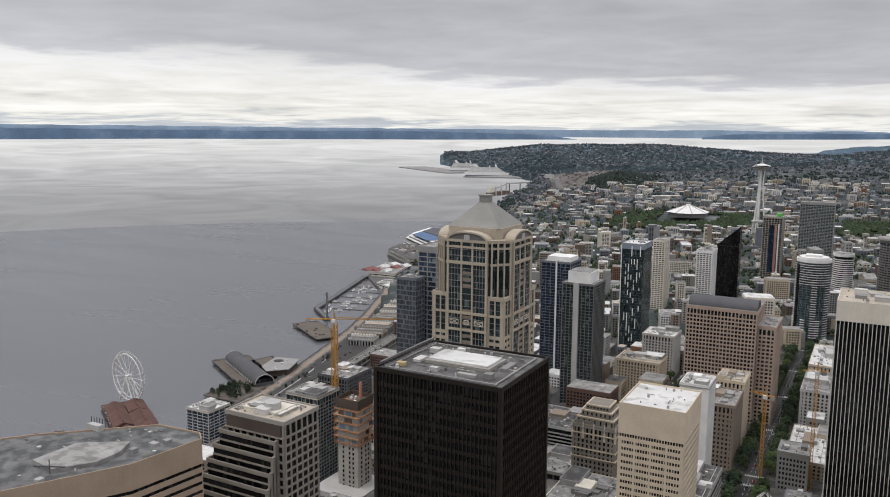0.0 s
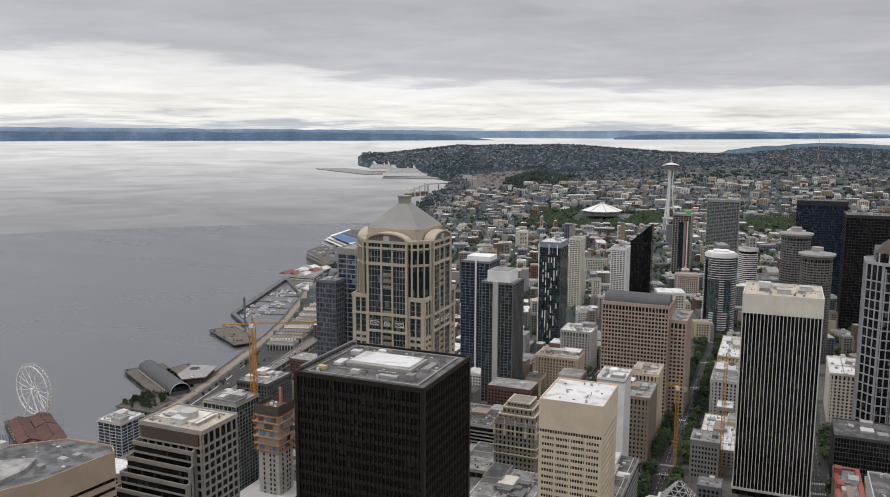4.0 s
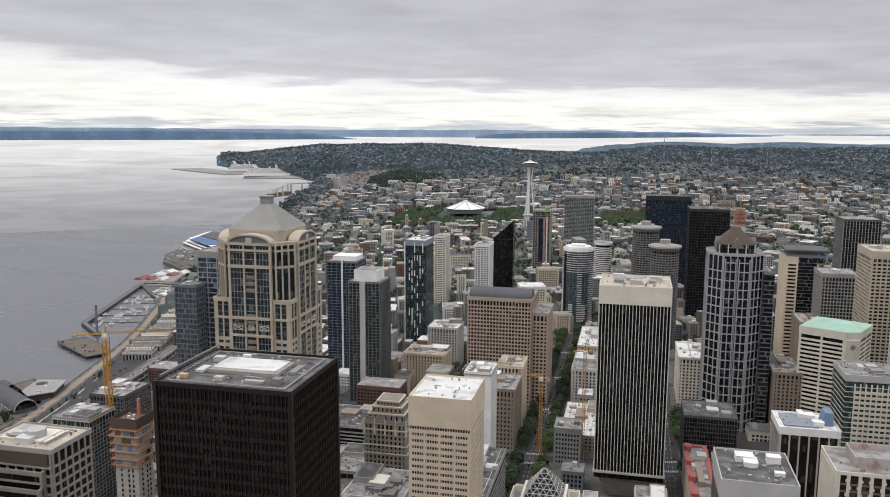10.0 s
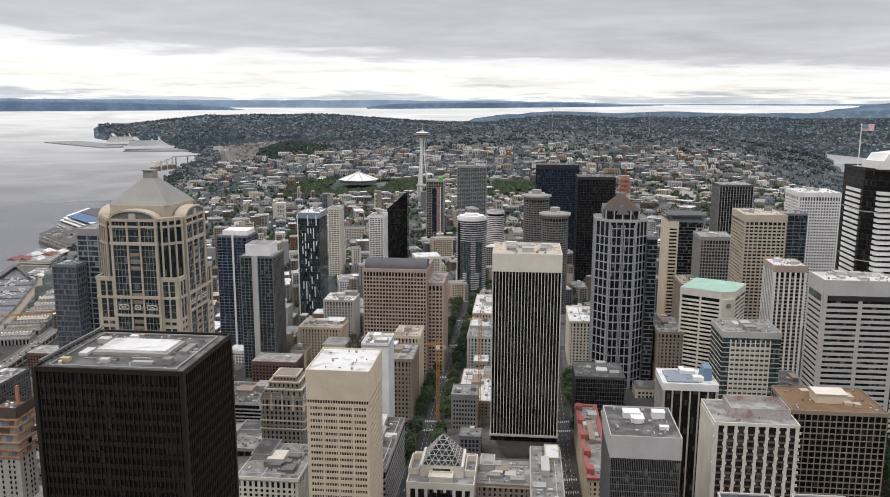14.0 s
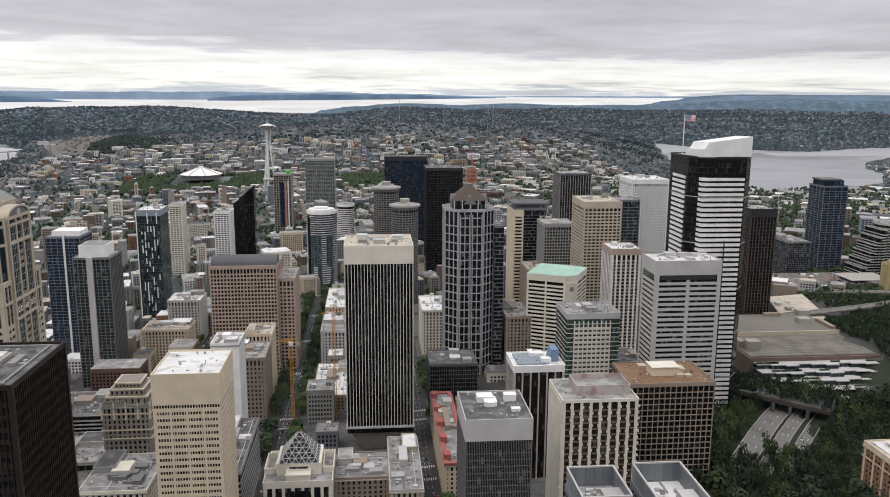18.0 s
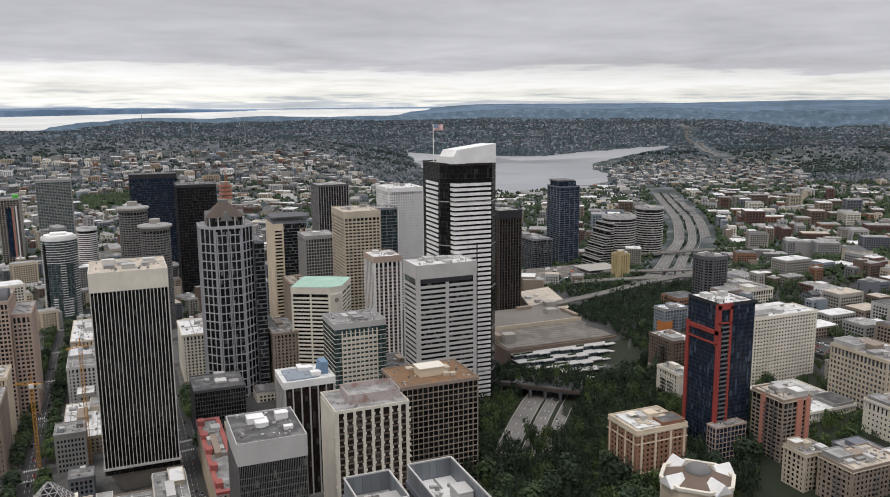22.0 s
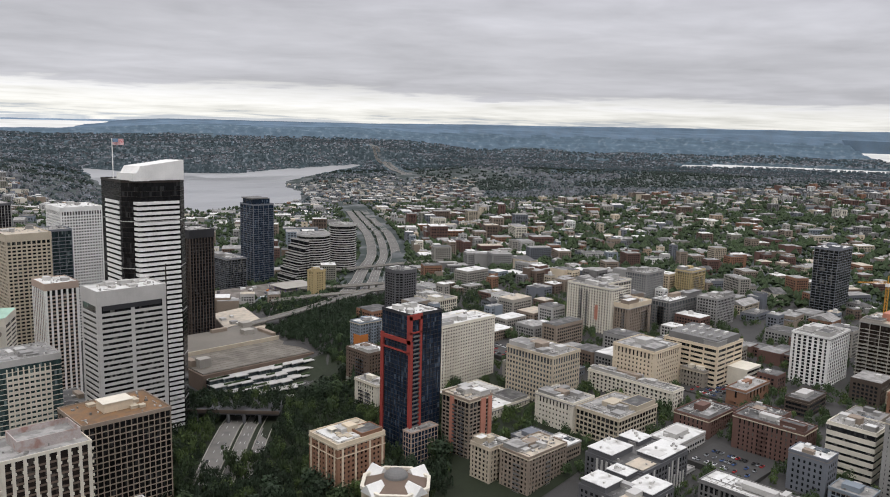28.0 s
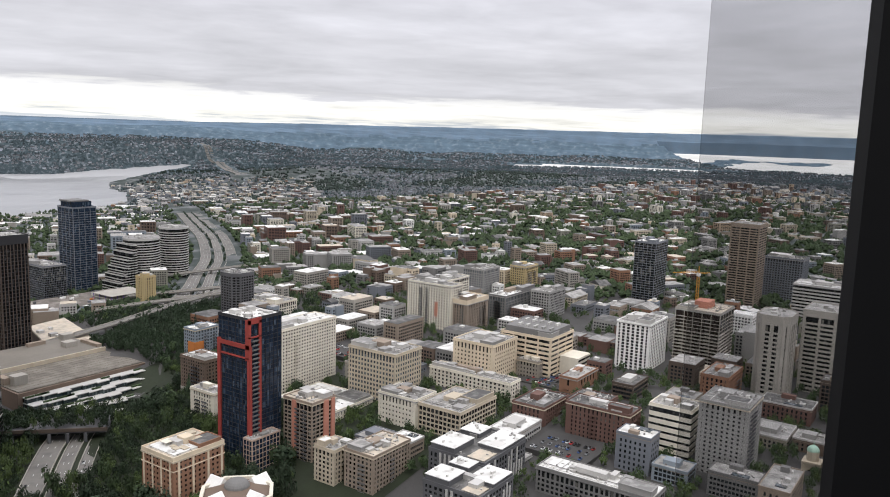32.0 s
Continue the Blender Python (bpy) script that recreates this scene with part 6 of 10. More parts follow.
part("aerial_post", Geo().beam((-300 - cx_, 203 - cy_, 140.6), (-300 - cx_, 203 - cy_, 147), 0.3), W["dark_grey"], ob)


def federal():
    FW = W["stone_brown"]
    ob = tower("stepped_concrete_office", "brown-grey concrete office tower with a square window grid and stepped terraces", rect(-291, -253, 298, 325), 24, 165, GL["black"], FW, fh=4.4, band=1.2, bd=0.5, pitch=4.6, pw=1.1, pd=0.55, top=2.0,
               roof="tan", units=9, top_wall=W["concrete"])
    H = 141
    part("attic_panel", Geo().box(-18.6, 17.4, -14.35, -13.2, H - 8.2, H - 2.2).box(-19.9, -18.7, -12.8, 12.8, H - 8.2, H - 2.2), W["umber"], ob, "dark brown attic wall")
    part("attic_ledge", Geo().box(-19.8, 19.2, -14.6, -13.2, H - 9, H - 8.2), FW, ob)
    for k in range(8):
        x0, y0, z1 = -20 - 2.2 * (k + 1), -13.5 - 2.4 * (k + 1), H - 6 - k * 7.6
        part("terrace_block", Geo().box(x0, 15 - k * 0.2, y0, y0 + 2.6, -4, z1 - 5.5), GL["black"], ob)
        part("terrace_parapet", Geo().box(x0 - 0.5, 15.3, y0 - 0.5, y0 + 0.2, z1 - 6, z1 - 4.0).box(x0 - 0.5, x0 + 0.2, y0, y0 + 16, z1 - 6, z1 - 4.0), FW, ob)
        part("terrace_floor", Geo().box(x0 - 0.3, 15.2, y0 - 0.3, y0 + 2.6, z1 - 6.3, z1 - 5.9), W["concrete"], ob)
        part("terrace_ledge", Geo().box(x0 - 0.4, 15.2, y0 - 0.3, y0 + 0.4, z1 - 10.2, z1 - 9.2), FW, ob)
        part("terrace_end", Geo().box(14.4, 15.6, y0 - 0.6, y0 + 2.6, -4, z1 - 3.9), FW, ob)
    part("roof_curb", Geo().box(-14, 12, -7, 8, H - 0.6, H + 0.8), W["warm_white"], ob)
    part("cooling_tower", Geo().prism(ngon(2, -2, 4.5, 8), H, H + 4.5), W["pale_grey"], ob)
    for k in range(6):
        part("vent_fan", Geo().prism(ngon(-12 + (k % 3) * 3.4, -4 + (k // 3) * 3.6, 1.2, 10), H - 0.5, H + 1.3), W["pale_grey"], ob)
        part("fan_grille", Geo().prism(ngon(-12 + (k % 3) * 3.4, -4 + (k // 3) * 3.6, 0.95, 10), H + 1.3, H + 1.36), W["dark_grey"], ob)
    for a, b in (((9, 8), (9, -9)), ((14, 9), (-8, 9)), ((12, -9), (12, 6))):
        part("roof_duct", Geo().beam((*a, H + 0.6), (*b, H + 0.6), 0.8), UNIT, ob)


federal()
mid("waterfront_apartments", "glass-cornered apartment block with pale frames", -425, -393, 505, 535, 10, 92, "teal", "grey", fh=3.1, band=0.4, pitch=4, pw=0.35, roof="pale", units=5)
mid("dark_waterfront_block", "dark grey block with a pale roof", -480, -445, 620, 662, 6, 68, "dark", "dark_grey", roof="pale", units=5)
mid("striped_apartments", "small grey apartment block with white balcony lines", -576, -548, 537, 566, 3, 42, "blue", "pale_grey", fh=3, band=0.6, pitch=7, pw=0.5, roof="white", units=3)
# concrete core under construction with orange platforms
ob = thing("concrete_core", "raw concrete tower core under construction with orange platforms", "building core", (-361, 512, 18))
FOOT.append((-361, 512, 14, rect(-374, -348, 500, 524)))
part("core_wall", Geo().box(-9.6, 9.6, -9.6, 9.6, -4, 70), W["raw_concrete"], ob)
for k in range(11):
    part("pour_joint", Geo().box(-9.75, 9.75, -9.75, 9.75, k * 4, k * 4 + 0.25), W["concrete"], ob)
    for j in (-4.5, 1.5, 5):
        part("core_opening", Geo().box(9.6, 9.72, j - 0.8, j + 0.8, k * 4 + 1, k * 4 + 3.2), GL["black"], ob)
        part("core_opening", Geo().box(j - 0.7, j + 0.7, -9.72, -9.6, k * 4 + 1, k * 4 + 3.2), GL["black"], ob)
for k, (w, h) in enumerate(((11.4, 42), (12, 47), (12.4, 53), (12, 59), (12.6, 65), (12, 70))):
    part("platform", Geo().ring(rect(-w, w, -w, w), 2.8, h, h + 0.35), W["tan"], ob)
    for q in range(4):
        part("guard_rail", Geo().box(-w, w, -w, -w + 0.12, h + 0.9, h + 1.1).box(-w, w, -w, -w + 0.12, h + 0.3, h + 0.55), W["orange"], ob, rz=q * math.pi / 2)
        g = Geo()
        for j in range(6):
            x = -w + 0.6 + j * (2 * w - 1.2) / 5
            g.beam((x, -w, h), (x, -9.6, h - 2.6), 0.25).box(x - 0.1, x + 0.1, -w - 0.05, -w + 0.15, h, h + 2.2)
        part("bracket", g, W["orange"], ob, rz=q * math.pi / 2)["kind"] = "stuff"
        for j in range(3):
            if site.random() < 0.55:
                x = site.uniform(-w, w - 5)
                part("form_panel", Geo().box(x, x + site.uniform(2.5, 5), -10.2, -9.9, h + 0.4, h + 4.4), W[site.choice(("orange", "blue_panel", "raw_concrete", "brown", "tan"))], ob, rz=q * math.pi / 2)
part("formwork", Geo().ring(rect(-11, 11, -11, 11), 0.5, 71.5, 79), W["umber"], ob, "dark brown formwork screens")
part("formwork_deck", Geo().box(-10.4, 10.4, -10.4, 10.4, 74.8, 75.4), W["brown"], ob)
for _ in range(16):
    x, y = site.uniform(-9, 8), site.uniform(-9, 8)
    part("stacked_material", Geo().box(x, x + site.uniform(0.6, 2.4), y, y + site.uniform(0.6, 2), 75.4, 75.4 + site.uniform(0.6, 2.6)), W[site.choice(("tan", "steel", "orange", "grey", "white"))], ob)
part("red_mast", Geo().box(2.6, 4.6, 2.6, 4.6, 75, 90), W["terracotta"], ob, "pale red placing mast")
solid("site_podium", Geo().box(-385, -340, 485, 530, 8, 24), W["pale_grey"], "pale unfinished podium slab at the construction site", "building site")
FOOT.append((-362, 507, 25, rect(-385, -340, 485, 530)))


# ---- further downtown blocks ----
OB = "office building"
mid("stone_deco_tower", "brown stone deco office tower with a stepped top", -181, -150, 524, 556, 34, 104, "dark", "stone_brown", fh=3.7, band=1.4, pitch=3.2, pw=1.6, roof="pale", units=3, category=OB)
ob = bpy.data.objects["stone_deco_tower"]
for k, (a_, z0_, z1_) in enumerate(((13.4, 69, 74.5), (11, 74.5, 79), (8.4, 79, 82.5))):
    part("setback", Geo().box(-a_, a_, -a_, a_, z0_, z1_), W["stone_brown"], ob)
    part("setback_coping", Geo().ring(rect(-a_ - 0.3, a_ + 0.3, -a_ - 0.3, a_ + 0.3), 0.9, z1_ - 0.5, z1_ + 0.5), W["cream"], ob, "cream terracotta coping")
    for q in range(4):
        g = Geo()
        for j in range(7):
            x = -a_ + 1.4 + j * (2 * a_ - 2.8) / 6
            g.box(x - 0.55, x + 0.55, -a_ - 0.1, -a_ + 0.1, z0_ + 1.2, z1_ - 1.2)
        part("setback_glazing", g, GL["dark"], ob, rz=q * math.pi / 2)["kind"] = "stuff"
for z_ in (46, 52, 63.5):
    part("terracotta_band", Geo().ring(rect(-16.4, 16.4, -16.9, 16.9), 0.8, z_, z_ + 0.7), W["cream"], ob, "cream terracotta band")
for x in (-15.6, -7.8, 0, 7.8, 15.6):
    part("pinnacle", Geo().prism(rect(x - 0.7, x + 0.7, -16.9, -15.5), 60, 72, rect(x - 0.3, x + 0.3, -16.5, -15.9)), W["cream"], ob)
mid("white_blank_slab", "plain white windowless slab building", -118, -98, 573, 600, 36, 130, "grey", "white", fh=100, band=92, pitch=0, roof="white", units=2, category=OB)
mid("brown_stone_office", "grey-brown stone office block with regular windows", -118, -90, 646, 690, 36, 94, "dark", "taupe", fh=3.8, band=1.8, pitch=3.2, pw=1.7, roof="pale", units=4, category=OB)
mid("cream_stepped_office", "cream office block with a stepped top", -114, -91, 700, 735, 36, 98, "dark", "cream", roof="tan", pw=1.7, units=3, category=OB)
mid("classical_hotel", "cream classical hotel with a heavy cornice", -236, -190, 815, 850, 28, 70, "dark", "cream", roof="tan", pw=1.8, units=6, category="hotel")
mid("arched_cream_block", "white-grey rounded office block with pale roof", -225, -190, 880, 915, 28, 84, "dark", "pale_grey", roof="white", pw=1.8, category=OB)
mid("parking_garage", "white open-sided parking garage with dark decks", -268, -215, 640, 690, 22, 52, "black", "pale_grey", fh=3.3, band=1.3, pitch=0, roof="dark", units=2, category="garage")
mid("low_flat_hall", "low grey hall with a flat roof", -262, -205, 575, 625, 22, 40, "dark", "concrete", fh=6, band=4, pitch=0, roof="grey", units=2, category=OB)
mid("curved_terrace_block", "curved grey office block with ribbon windows", -104, -83, 470, 553, 36, 80, "dark", "grey", fh=3.9, band=1.8, pitch=0, roof="dark", units=3, category=OB)
mid("avenue_office_a", "pale grey mid-rise block by the tree-lined avenue", -52, -18, 776, 840, 38, 77, "dark", "pale_grey", roof="pale", pw=1.8, units=4, category=OB)
mid("avenue_office_b", "low pale block by the tree-lined avenue", -52, -22, 655, 738, 38, 56, "dark", "beige", roof="white", pw=1.8, units=5, category=OB)
mid("department_store", "cream department store with a white ribbed roof", -52, -14, 862, 950, 36, 78, "dark", "cream", roof="white", pw=2.4, units=6, category="store")
mid("long_white_store", "long white store building with a ribbed roof", -146, -92, 866, 955, 36, 84, "dark", "beige", roof="white", pw=2.4, units=6, category="store")
mid("terraced_plaza_block", "old tan stone block with a cluttered stepped roof", -25, 8.6, 470, 506, 38, 73, "dark", "taupe", roof="grey", pw=1.9, units=8, category=OB)
mid("flat_roof_wing", "long low stone wing with a bare grey-brown roof and pale parapet", 9.2, 29, 448, 524, 38, 75, "dark", "beige", roof="grey", pw=1.9, units=3, top_wall=W["pale_grey"], category=OB)
mid("white_corner_block", "white stone corner block with large grey roof machines", -173, -134, 450, 500, 34, 80, "dark", "warm_white", roof="grey", pw=1.8, units=9, category=OB, unit_wall=W["mid_grey"])
mid("red_roofed_block", "old brick and stone club with red tiled roof edges", 45, 61, 482, 608, 42, 74, "dark", "cream", roof="grey", pw=1.8, units=5, top_wall=W["tile_red"], category=OB)
ob = bpy.data.objects["red_roofed_block"]
part("tiled_edge", Geo().ring(rect(-8.6, 8.6, -63.6, 63.6), 3.2, 31.8, 32.7), W["tile_red"], ob, "red tiled roof edge")
for k in range(5):
    part("roof_turret", Geo().box(-8, -3.5, -58 + k * 27, -51 + k * 27, 32, 36), W["tile_red"], ob)
pit = solid("building_pit", Geo().ring(rect(-44, 32, 526, 560), 1.2, 36, 46), W["umber"], "brown-walled excavation beside the striped tower", "building site")
solid("plaza_deck", Geo().box(-62, 33, 526.2, 563, 38, 43), mat("dusty_plaza", (0.17, 0.145, 0.125), vary=0.4, color2=(0.10, 0.085, 0.075)), "dusty construction deck beside the striped tower", "building site")
FOOT.append((-15, 544, 50, rect(-62, 33, 526, 563)))
for _ in range(30):
    x, y = site.uniform(-58, 28), site.uniform(529, 560)
    solid("site_crate", Geo().box(-1.4, site.uniform(0.5, 3), -1, 1, 0, site.uniform(0.8, 2.6)), W[site.choice(("tan", "white", "orange", "grey", "blue_panel", "brown"))], "stacked building material on the construction deck", "crate", at=(x, y, 43), group="crates on the construction deck")
mid("cream_courtyard_hotel", "wide cream hotel with pale roofs", 50, 112, 790, 850, 40, 92, "dark", "warm_white", roof="white", pw=1.8, units=6, category="hotel")
mid("white_theatre", "low cream block with white roofs", 120, 150, 640, 690, 46, 70, "dark", "beige", roof="white", pw=2.4, category=OB)
mid("grey_brick_block", "grey-beige brick block beside the dark tower", 124, 148, 715, 770, 44, 105, "dark", "taupe", roof="pale", pw=1.8, category=OB)
mid("stone_office_mid", "buff stone office block", 180, 215, 900, 950, 40, 108, "dark", "taupe", roof="tan", pw=1.8, category=OB)


def glass_pyramid_hall():
    ob = tower("pyramid_roof_block", "white stone block crowned by a glazed steel pyramid", rect(-66, -26, 450, 492), 36, 82, GL["dark"], W["warm_white"], fh=5.5, band=2.0, bd=0.4, pitch=6, pw=1.8, pd=0.5, top=4, units=5, roof="grey", category="library")
    part("attic_block", Geo().box(-13.5, 13.5, -12, 14, 45.4, 53), W["warm_white"], ob)
    part("attic_window", Geo().box(-5.5, 5.5, -12.2, -11.9, 47, 51), GL["dark"], ob)
    for x in (-17.5, 17.5):
        part("attic_wing", Geo().ring(rect(x - 3.5, x + 3.5, -10, 12), 0.6, 45.4, 49.5), W["warm_white"], ob)
    part("front_gable", Geo().box(-7, 7, -20, -12, 45.4, 48.5).ring(rect(-7.4, 7.4, -20.4, -12), 0.6, 48.5, 49.6), W["warm_white"], ob)
    for sx in (-3.2, 0, 3.2):
        part("front_bay", Geo().box(sx - 1.2, sx + 1.2, -21.9, -21.3, 2, 40), GL["black"], ob)
    part("pyramid_glass", Geo().prism(rect(-11.8, 11.8, -11.8, 11.8), 53, 68.5, rect(-0.6, 0.6, -0.6, 0.6)), GL["dark"], ob)
    P = lambda u, t: (u * (11.9 - 11.2 * t), -(11.95 - 11.2 * t), 53 + 15.6 * t)
    for q in range(4):
        for k in range(6):
            t0, t1 = k / 6, (k + 1) / 6
            part("steel_bar", Geo().beam(P(-1, t0), P(1, t0), 0.36), W["pale_grey"], ob, rz=q * math.pi / 2)
            m = 6 - k
            zig = Geo()
            for j in range(m):
                u0, u1 = -1 + 2 * j / m, -1 + 2 * (j + 1) / m
                um = (-1 + 2 * (j + 0.5) / m)
                apex = P(max(-1, min(1, um * m / max(m - 1, 1) if m > 1 else 0)), t1)
                zig.beam(P(u0, t0), apex, 0.28).beam(P(u1, t0), apex, 0.28)
            part("steel_lattice", zig, W["pale_grey"], ob, rz=q * math.pi / 2)


glass_pyramid_hall()
# rooftop glass screens of two near towers
SCREEN = mat("screen_metal", (0.17, 0.185, 0.195), rough=0.35, vary=0.2, rand=0.35)
for nm, x0, x1, y0, y1 in (("near_screen_tower", 53, 66, 186, 203), ("near_terrace_tower", 72, 85.5, 176, 204)):
    ob = tower(nm, "glass tower top with tall grey roof screens round a terrace", rect(x0, x1, y0, y1), 44, 203, GL["teal"], W["slate"], fh=3.8, band=0.5, pitch=3, pw=0.2, pd=0.2, top=1.5, units=1, roof="white" if nm == "near_terrace_tower" else "pale")
    o = rect(-(x1 - x0) / 2, (x1 - x0) / 2, -(y1 - y0) / 2, (y1 - y0) / 2)
    for i in range(4):
        a, b = Vector(o[i]), Vector(o[(i + 1) % 4])
        L = (b - a).length
        k = int(L / 2.2)
        ang = math.atan2((b - a).y, (b - a).x)
        for j in range(k):
            q = a + (b - a) * ((j + 0.5) / k)
            part("screen_panel", Geo().box(-L / k / 2 + 0.06, L / k / 2 - 0.06, -0.1, 0.1, 159, 164), SCREEN, ob, at=(q.x, q.y, 0), rz=ang)
        part("screen_rail", Geo().box(0, L, -0.22, 0.22, 164, 164.45), W["pale_grey"], ob, at=(a.x, a.y, 0), rz=ang)


# ---- landmarks ----
CONC_ROAD = mat("concrete_road", (0.15, 0.142, 0.13), vary=0.3, scale=0.1, color2=(0.085, 0.082, 0.078), patch=0.6)
def needle():
    ob = thing("observation_needle", "slim white observation tower with three splayed legs and a saucer top", "tower", (-279, 2231, 40))
    FOOT.append((-279, 2231, 30, rect(-300, -258, 2210, 2252)))
    for q in range(3):
        a = q * 2 * math.pi / 3 + 0.4
        for s in (-0.13, 0.13):
            prev, leg = None, Geo()
            for z in range(0, 161, 10):
                t = z / 160
                r = 15 * (1 - t) ** 1.6 + 3.2 + 7.5 * max(0, t - 0.72) ** 1.5 * 6
                p = (r * math.cos(a + s * (1 - t * 0.5)), r * math.sin(a + s * (1 - t * 0.5)), z)
                if prev:
                    leg.beam(prev, p, 2.0, 2.4)
                prev = p
            part("leg", leg, W["white"], ob)
    part("core_shaft", Geo().prism(ngon(0, 0, 1.7, 6), 0, 158), W["pale_grey"], ob)
    part("low_deck", Geo().prism(ngon(0, 0, 16, 24), 30, 33), W["pale_grey"], ob)
    for z0, z1, r0, r1, m_ in ((152, 155, 9, 17, W["pale_grey"]), (155, 158, 17, 21, W["pale_grey"]), (158, 160, 21, 21, GL["dark"]), (160, 161.2, 22, 22, W["pale_grey"]), (161.2, 164, 16, 15, GL["dark"]), (164, 166.5, 19, 8, W["white"]), (166.5, 170, 6, 4, W["pale_grey"])):
        part("saucer_tier", Geo().prism(ngon(0, 0, r0, 32), z0, z1, ngon(0, 0, r1, 32)), m_, ob)
    part("spire", Geo().prism(ngon(0, 0, 1.2, 8), 170, 184, ngon(0, 0, 0.2, 8)), W["pale_grey"], ob)
    ob.scale = (1.08, 1.08, 1.10)


needle()


def wheel():
    ob = thing("ferris_wheel", "white ferris wheel with enclosed gondolas at the end of a pier", "ferris wheel", (-722, 591, 5), rz=-0.1)
    R0, cz, n = 26.0, 30.0, 42
    for y in (-2.2, 2.2):
        rim = Geo()
        for i in range(n):
            a, b = 2 * math.pi * i / n, 2 * math.pi * (i + 1) / n
            rim.beam((R0 * math.cos(a), y, cz + R0 * math.sin(a)), (R0 * math.cos(b), y, cz + R0 * math.sin(b)), 0.9)
        part("rim", rim, W["white"], ob)
    for i in range(n):
        a = 2 * math.pi * i / n
        p = (R0 * math.cos(a), 0, cz + R0 * math.sin(a))
        if i % 2 == 0:
            part("spoke", Geo().beam((0, 2 if i % 4 else -2, cz), p, 0.42), W["white"], ob)
        x, z = 28 * math.cos(a), cz + 28 * math.sin(a)
        part("gondola", Geo().prism(ngon(x, 0, 0.95, 8), z - 1.0, z + 0.9), W["pale_grey"], ob)
    part("hub", Geo().box(-1.6, 1.6, -3.4, 3.4, cz - 1.6, cz + 1.6), W["white"], ob)
    for sx in (-13, 13):
        for y in (-4.5, 4.5):
            part("support_leg", Geo().beam((sx, y, 0), (0, y * 0.7, cz), 1.1), W["white"], ob)


wheel()
PLANK = mat("pier_planks", (0.125, 0.105, 0.085), vary=0.4, scale=0.4)
SHED = mat("shed_roof", (0.105, 0.055, 0.045), vary=0.45, scale=0.4, island=0.5)
wf = random.Random(61)


def pier(name, label, x0, x1, y0, y1, z=4.0, rz=0.0):
    cx, cy = (x0 + x1) / 2, (y0 + y1) / 2
    ob = thing(name, label, "pier", (cx, cy, 0), rz=rz)
    w, d = (x1 - x0) / 2, (y1 - y0) / 2
    part("deck", Geo().box(-w, w, -d, d, z - 1, z), PLANK, ob)
    part("edge_beam", Geo().ring(rect(-w, w, -d, d), 0.6, z, z + 0.5), W["dark_grey"], ob)
    for y in (-d + 0.8, d - 0.8):
        g = Geo()
        for i in range(int(w / 3)):
            g.prism(ngon(-w + 3 + i * 6, y, 0.5, 6), -4, z - 1)
        part("pile_row", g, W["dark_grey"], ob)
    for i in range(int(w * d / 90)):
        x, y = wf.uniform(-w + 2, w - 2), wf.uniform(-d + 2, d - 2)
        part("deck_clutter", Geo().box(x, x + wf.uniform(1, 4), y, y + wf.uniform(1, 3), z, z + wf.uniform(0.6, 2.6)), W[wf.choice(("dark_grey", "brown", "pale_grey", "brick", "slate"))], ob)
    return ob


def gabled(ob, x0, x1, y0, y1, z0, h, rise, wall, roof):
    part("shed_wall", Geo().box(x0, x1, y0, y1, z0, z0 + h), W[wall], ob)
    m = (y0 + y1) / 2
    part("shed_roof", Geo().prism(rect(x0 - 0.8, x1 + 0.8, y0 - 0.8, y1 + 0.8), z0 + h, z0 + h + rise, rect(x0 - 0.8, x1 + 0.8, m - 0.3, m + 0.3)), roof, ob)
    part("ridge_vent", Geo().box(x0 + 4, x1 - 4, m - 0.8, m + 0.8, z0 + h + rise - 0.3, z0 + h + rise + 0.9), roof, ob)


ob = pier("wheel_pier", "timber pier with dark red shed roofs below the ferris wheel", -742, -600, 529, 573, rz=-0.55)
for i, (x0, x1, y0, y1, h) in enumerate(((-52, -18, -20, -2, 5), (-50, -16, 0, 19, 6), (-14, 26, -21, -3, 7), (-12, 30, -1, 20, 6), (32, 66, -19, -1, 6), (34, 68, 1, 19, 7))):
    gabled(ob, x0, x1, y0, y1, 4, h, 4, ("brick", "umber")[i % 2], SHED)
for k in range(14):
    part("awning", Geo().box(-56 + k * 8.6, -52 + k * 8.6, -21.8, -20.4, 6.2, 6.8), W[wf.choice(("brick", "beige", "slate", "terracotta"))], ob)
ob = pier("southern_pier", "dark timber pier with low sheds", -730, -590, 430, 470, rz=-0.5)
gabled(ob, -50, 50, -15, 0, 4, 5, 5, "umber", SHED)
gabled(ob, -46, 55, 2, 17, 4, 5, 5, "umber", SHED)
ob = pier("vaulted_pier", "pier with a long barrel-vaulted grey shed", -762, -610, 718, 768, rz=-0.52)
vt = Geo().vault(-60, 62, 11.5, 10, 7.6, 14, False)
part("vault", vt, W["dark_grey"], ob, "grey barrel-vaulted roof")
for k in range(11):
    rib = Geo()
    for i in range(12):
        a0, a1 = math.pi * i / 12, math.pi * (i + 1) / 12
        x = -60 + k * 12.2
        rib.beam((x, 11.6 * math.cos(a0), 7.6 + 10.1 * math.sin(a0)), (x, 11.6 * math.cos(a1), 7.6 + 10.1 * math.sin(a1)), 0.8 if k in (0, 10) else 0.3)
    part("roof_rib", rib, W["pale_grey"] if k in (0, 10) else W["mid_grey"], ob)
for x in (-58.5, 60):
    part("end_glazing", Geo().box(x, x + 0.5, -10.5, 10.5, 4, 13), GL["dark"], ob)
part("shed_wall", Geo().box(-59, 61, -11.8, 11.8, 4, 7.8), W["dark_grey"], ob)
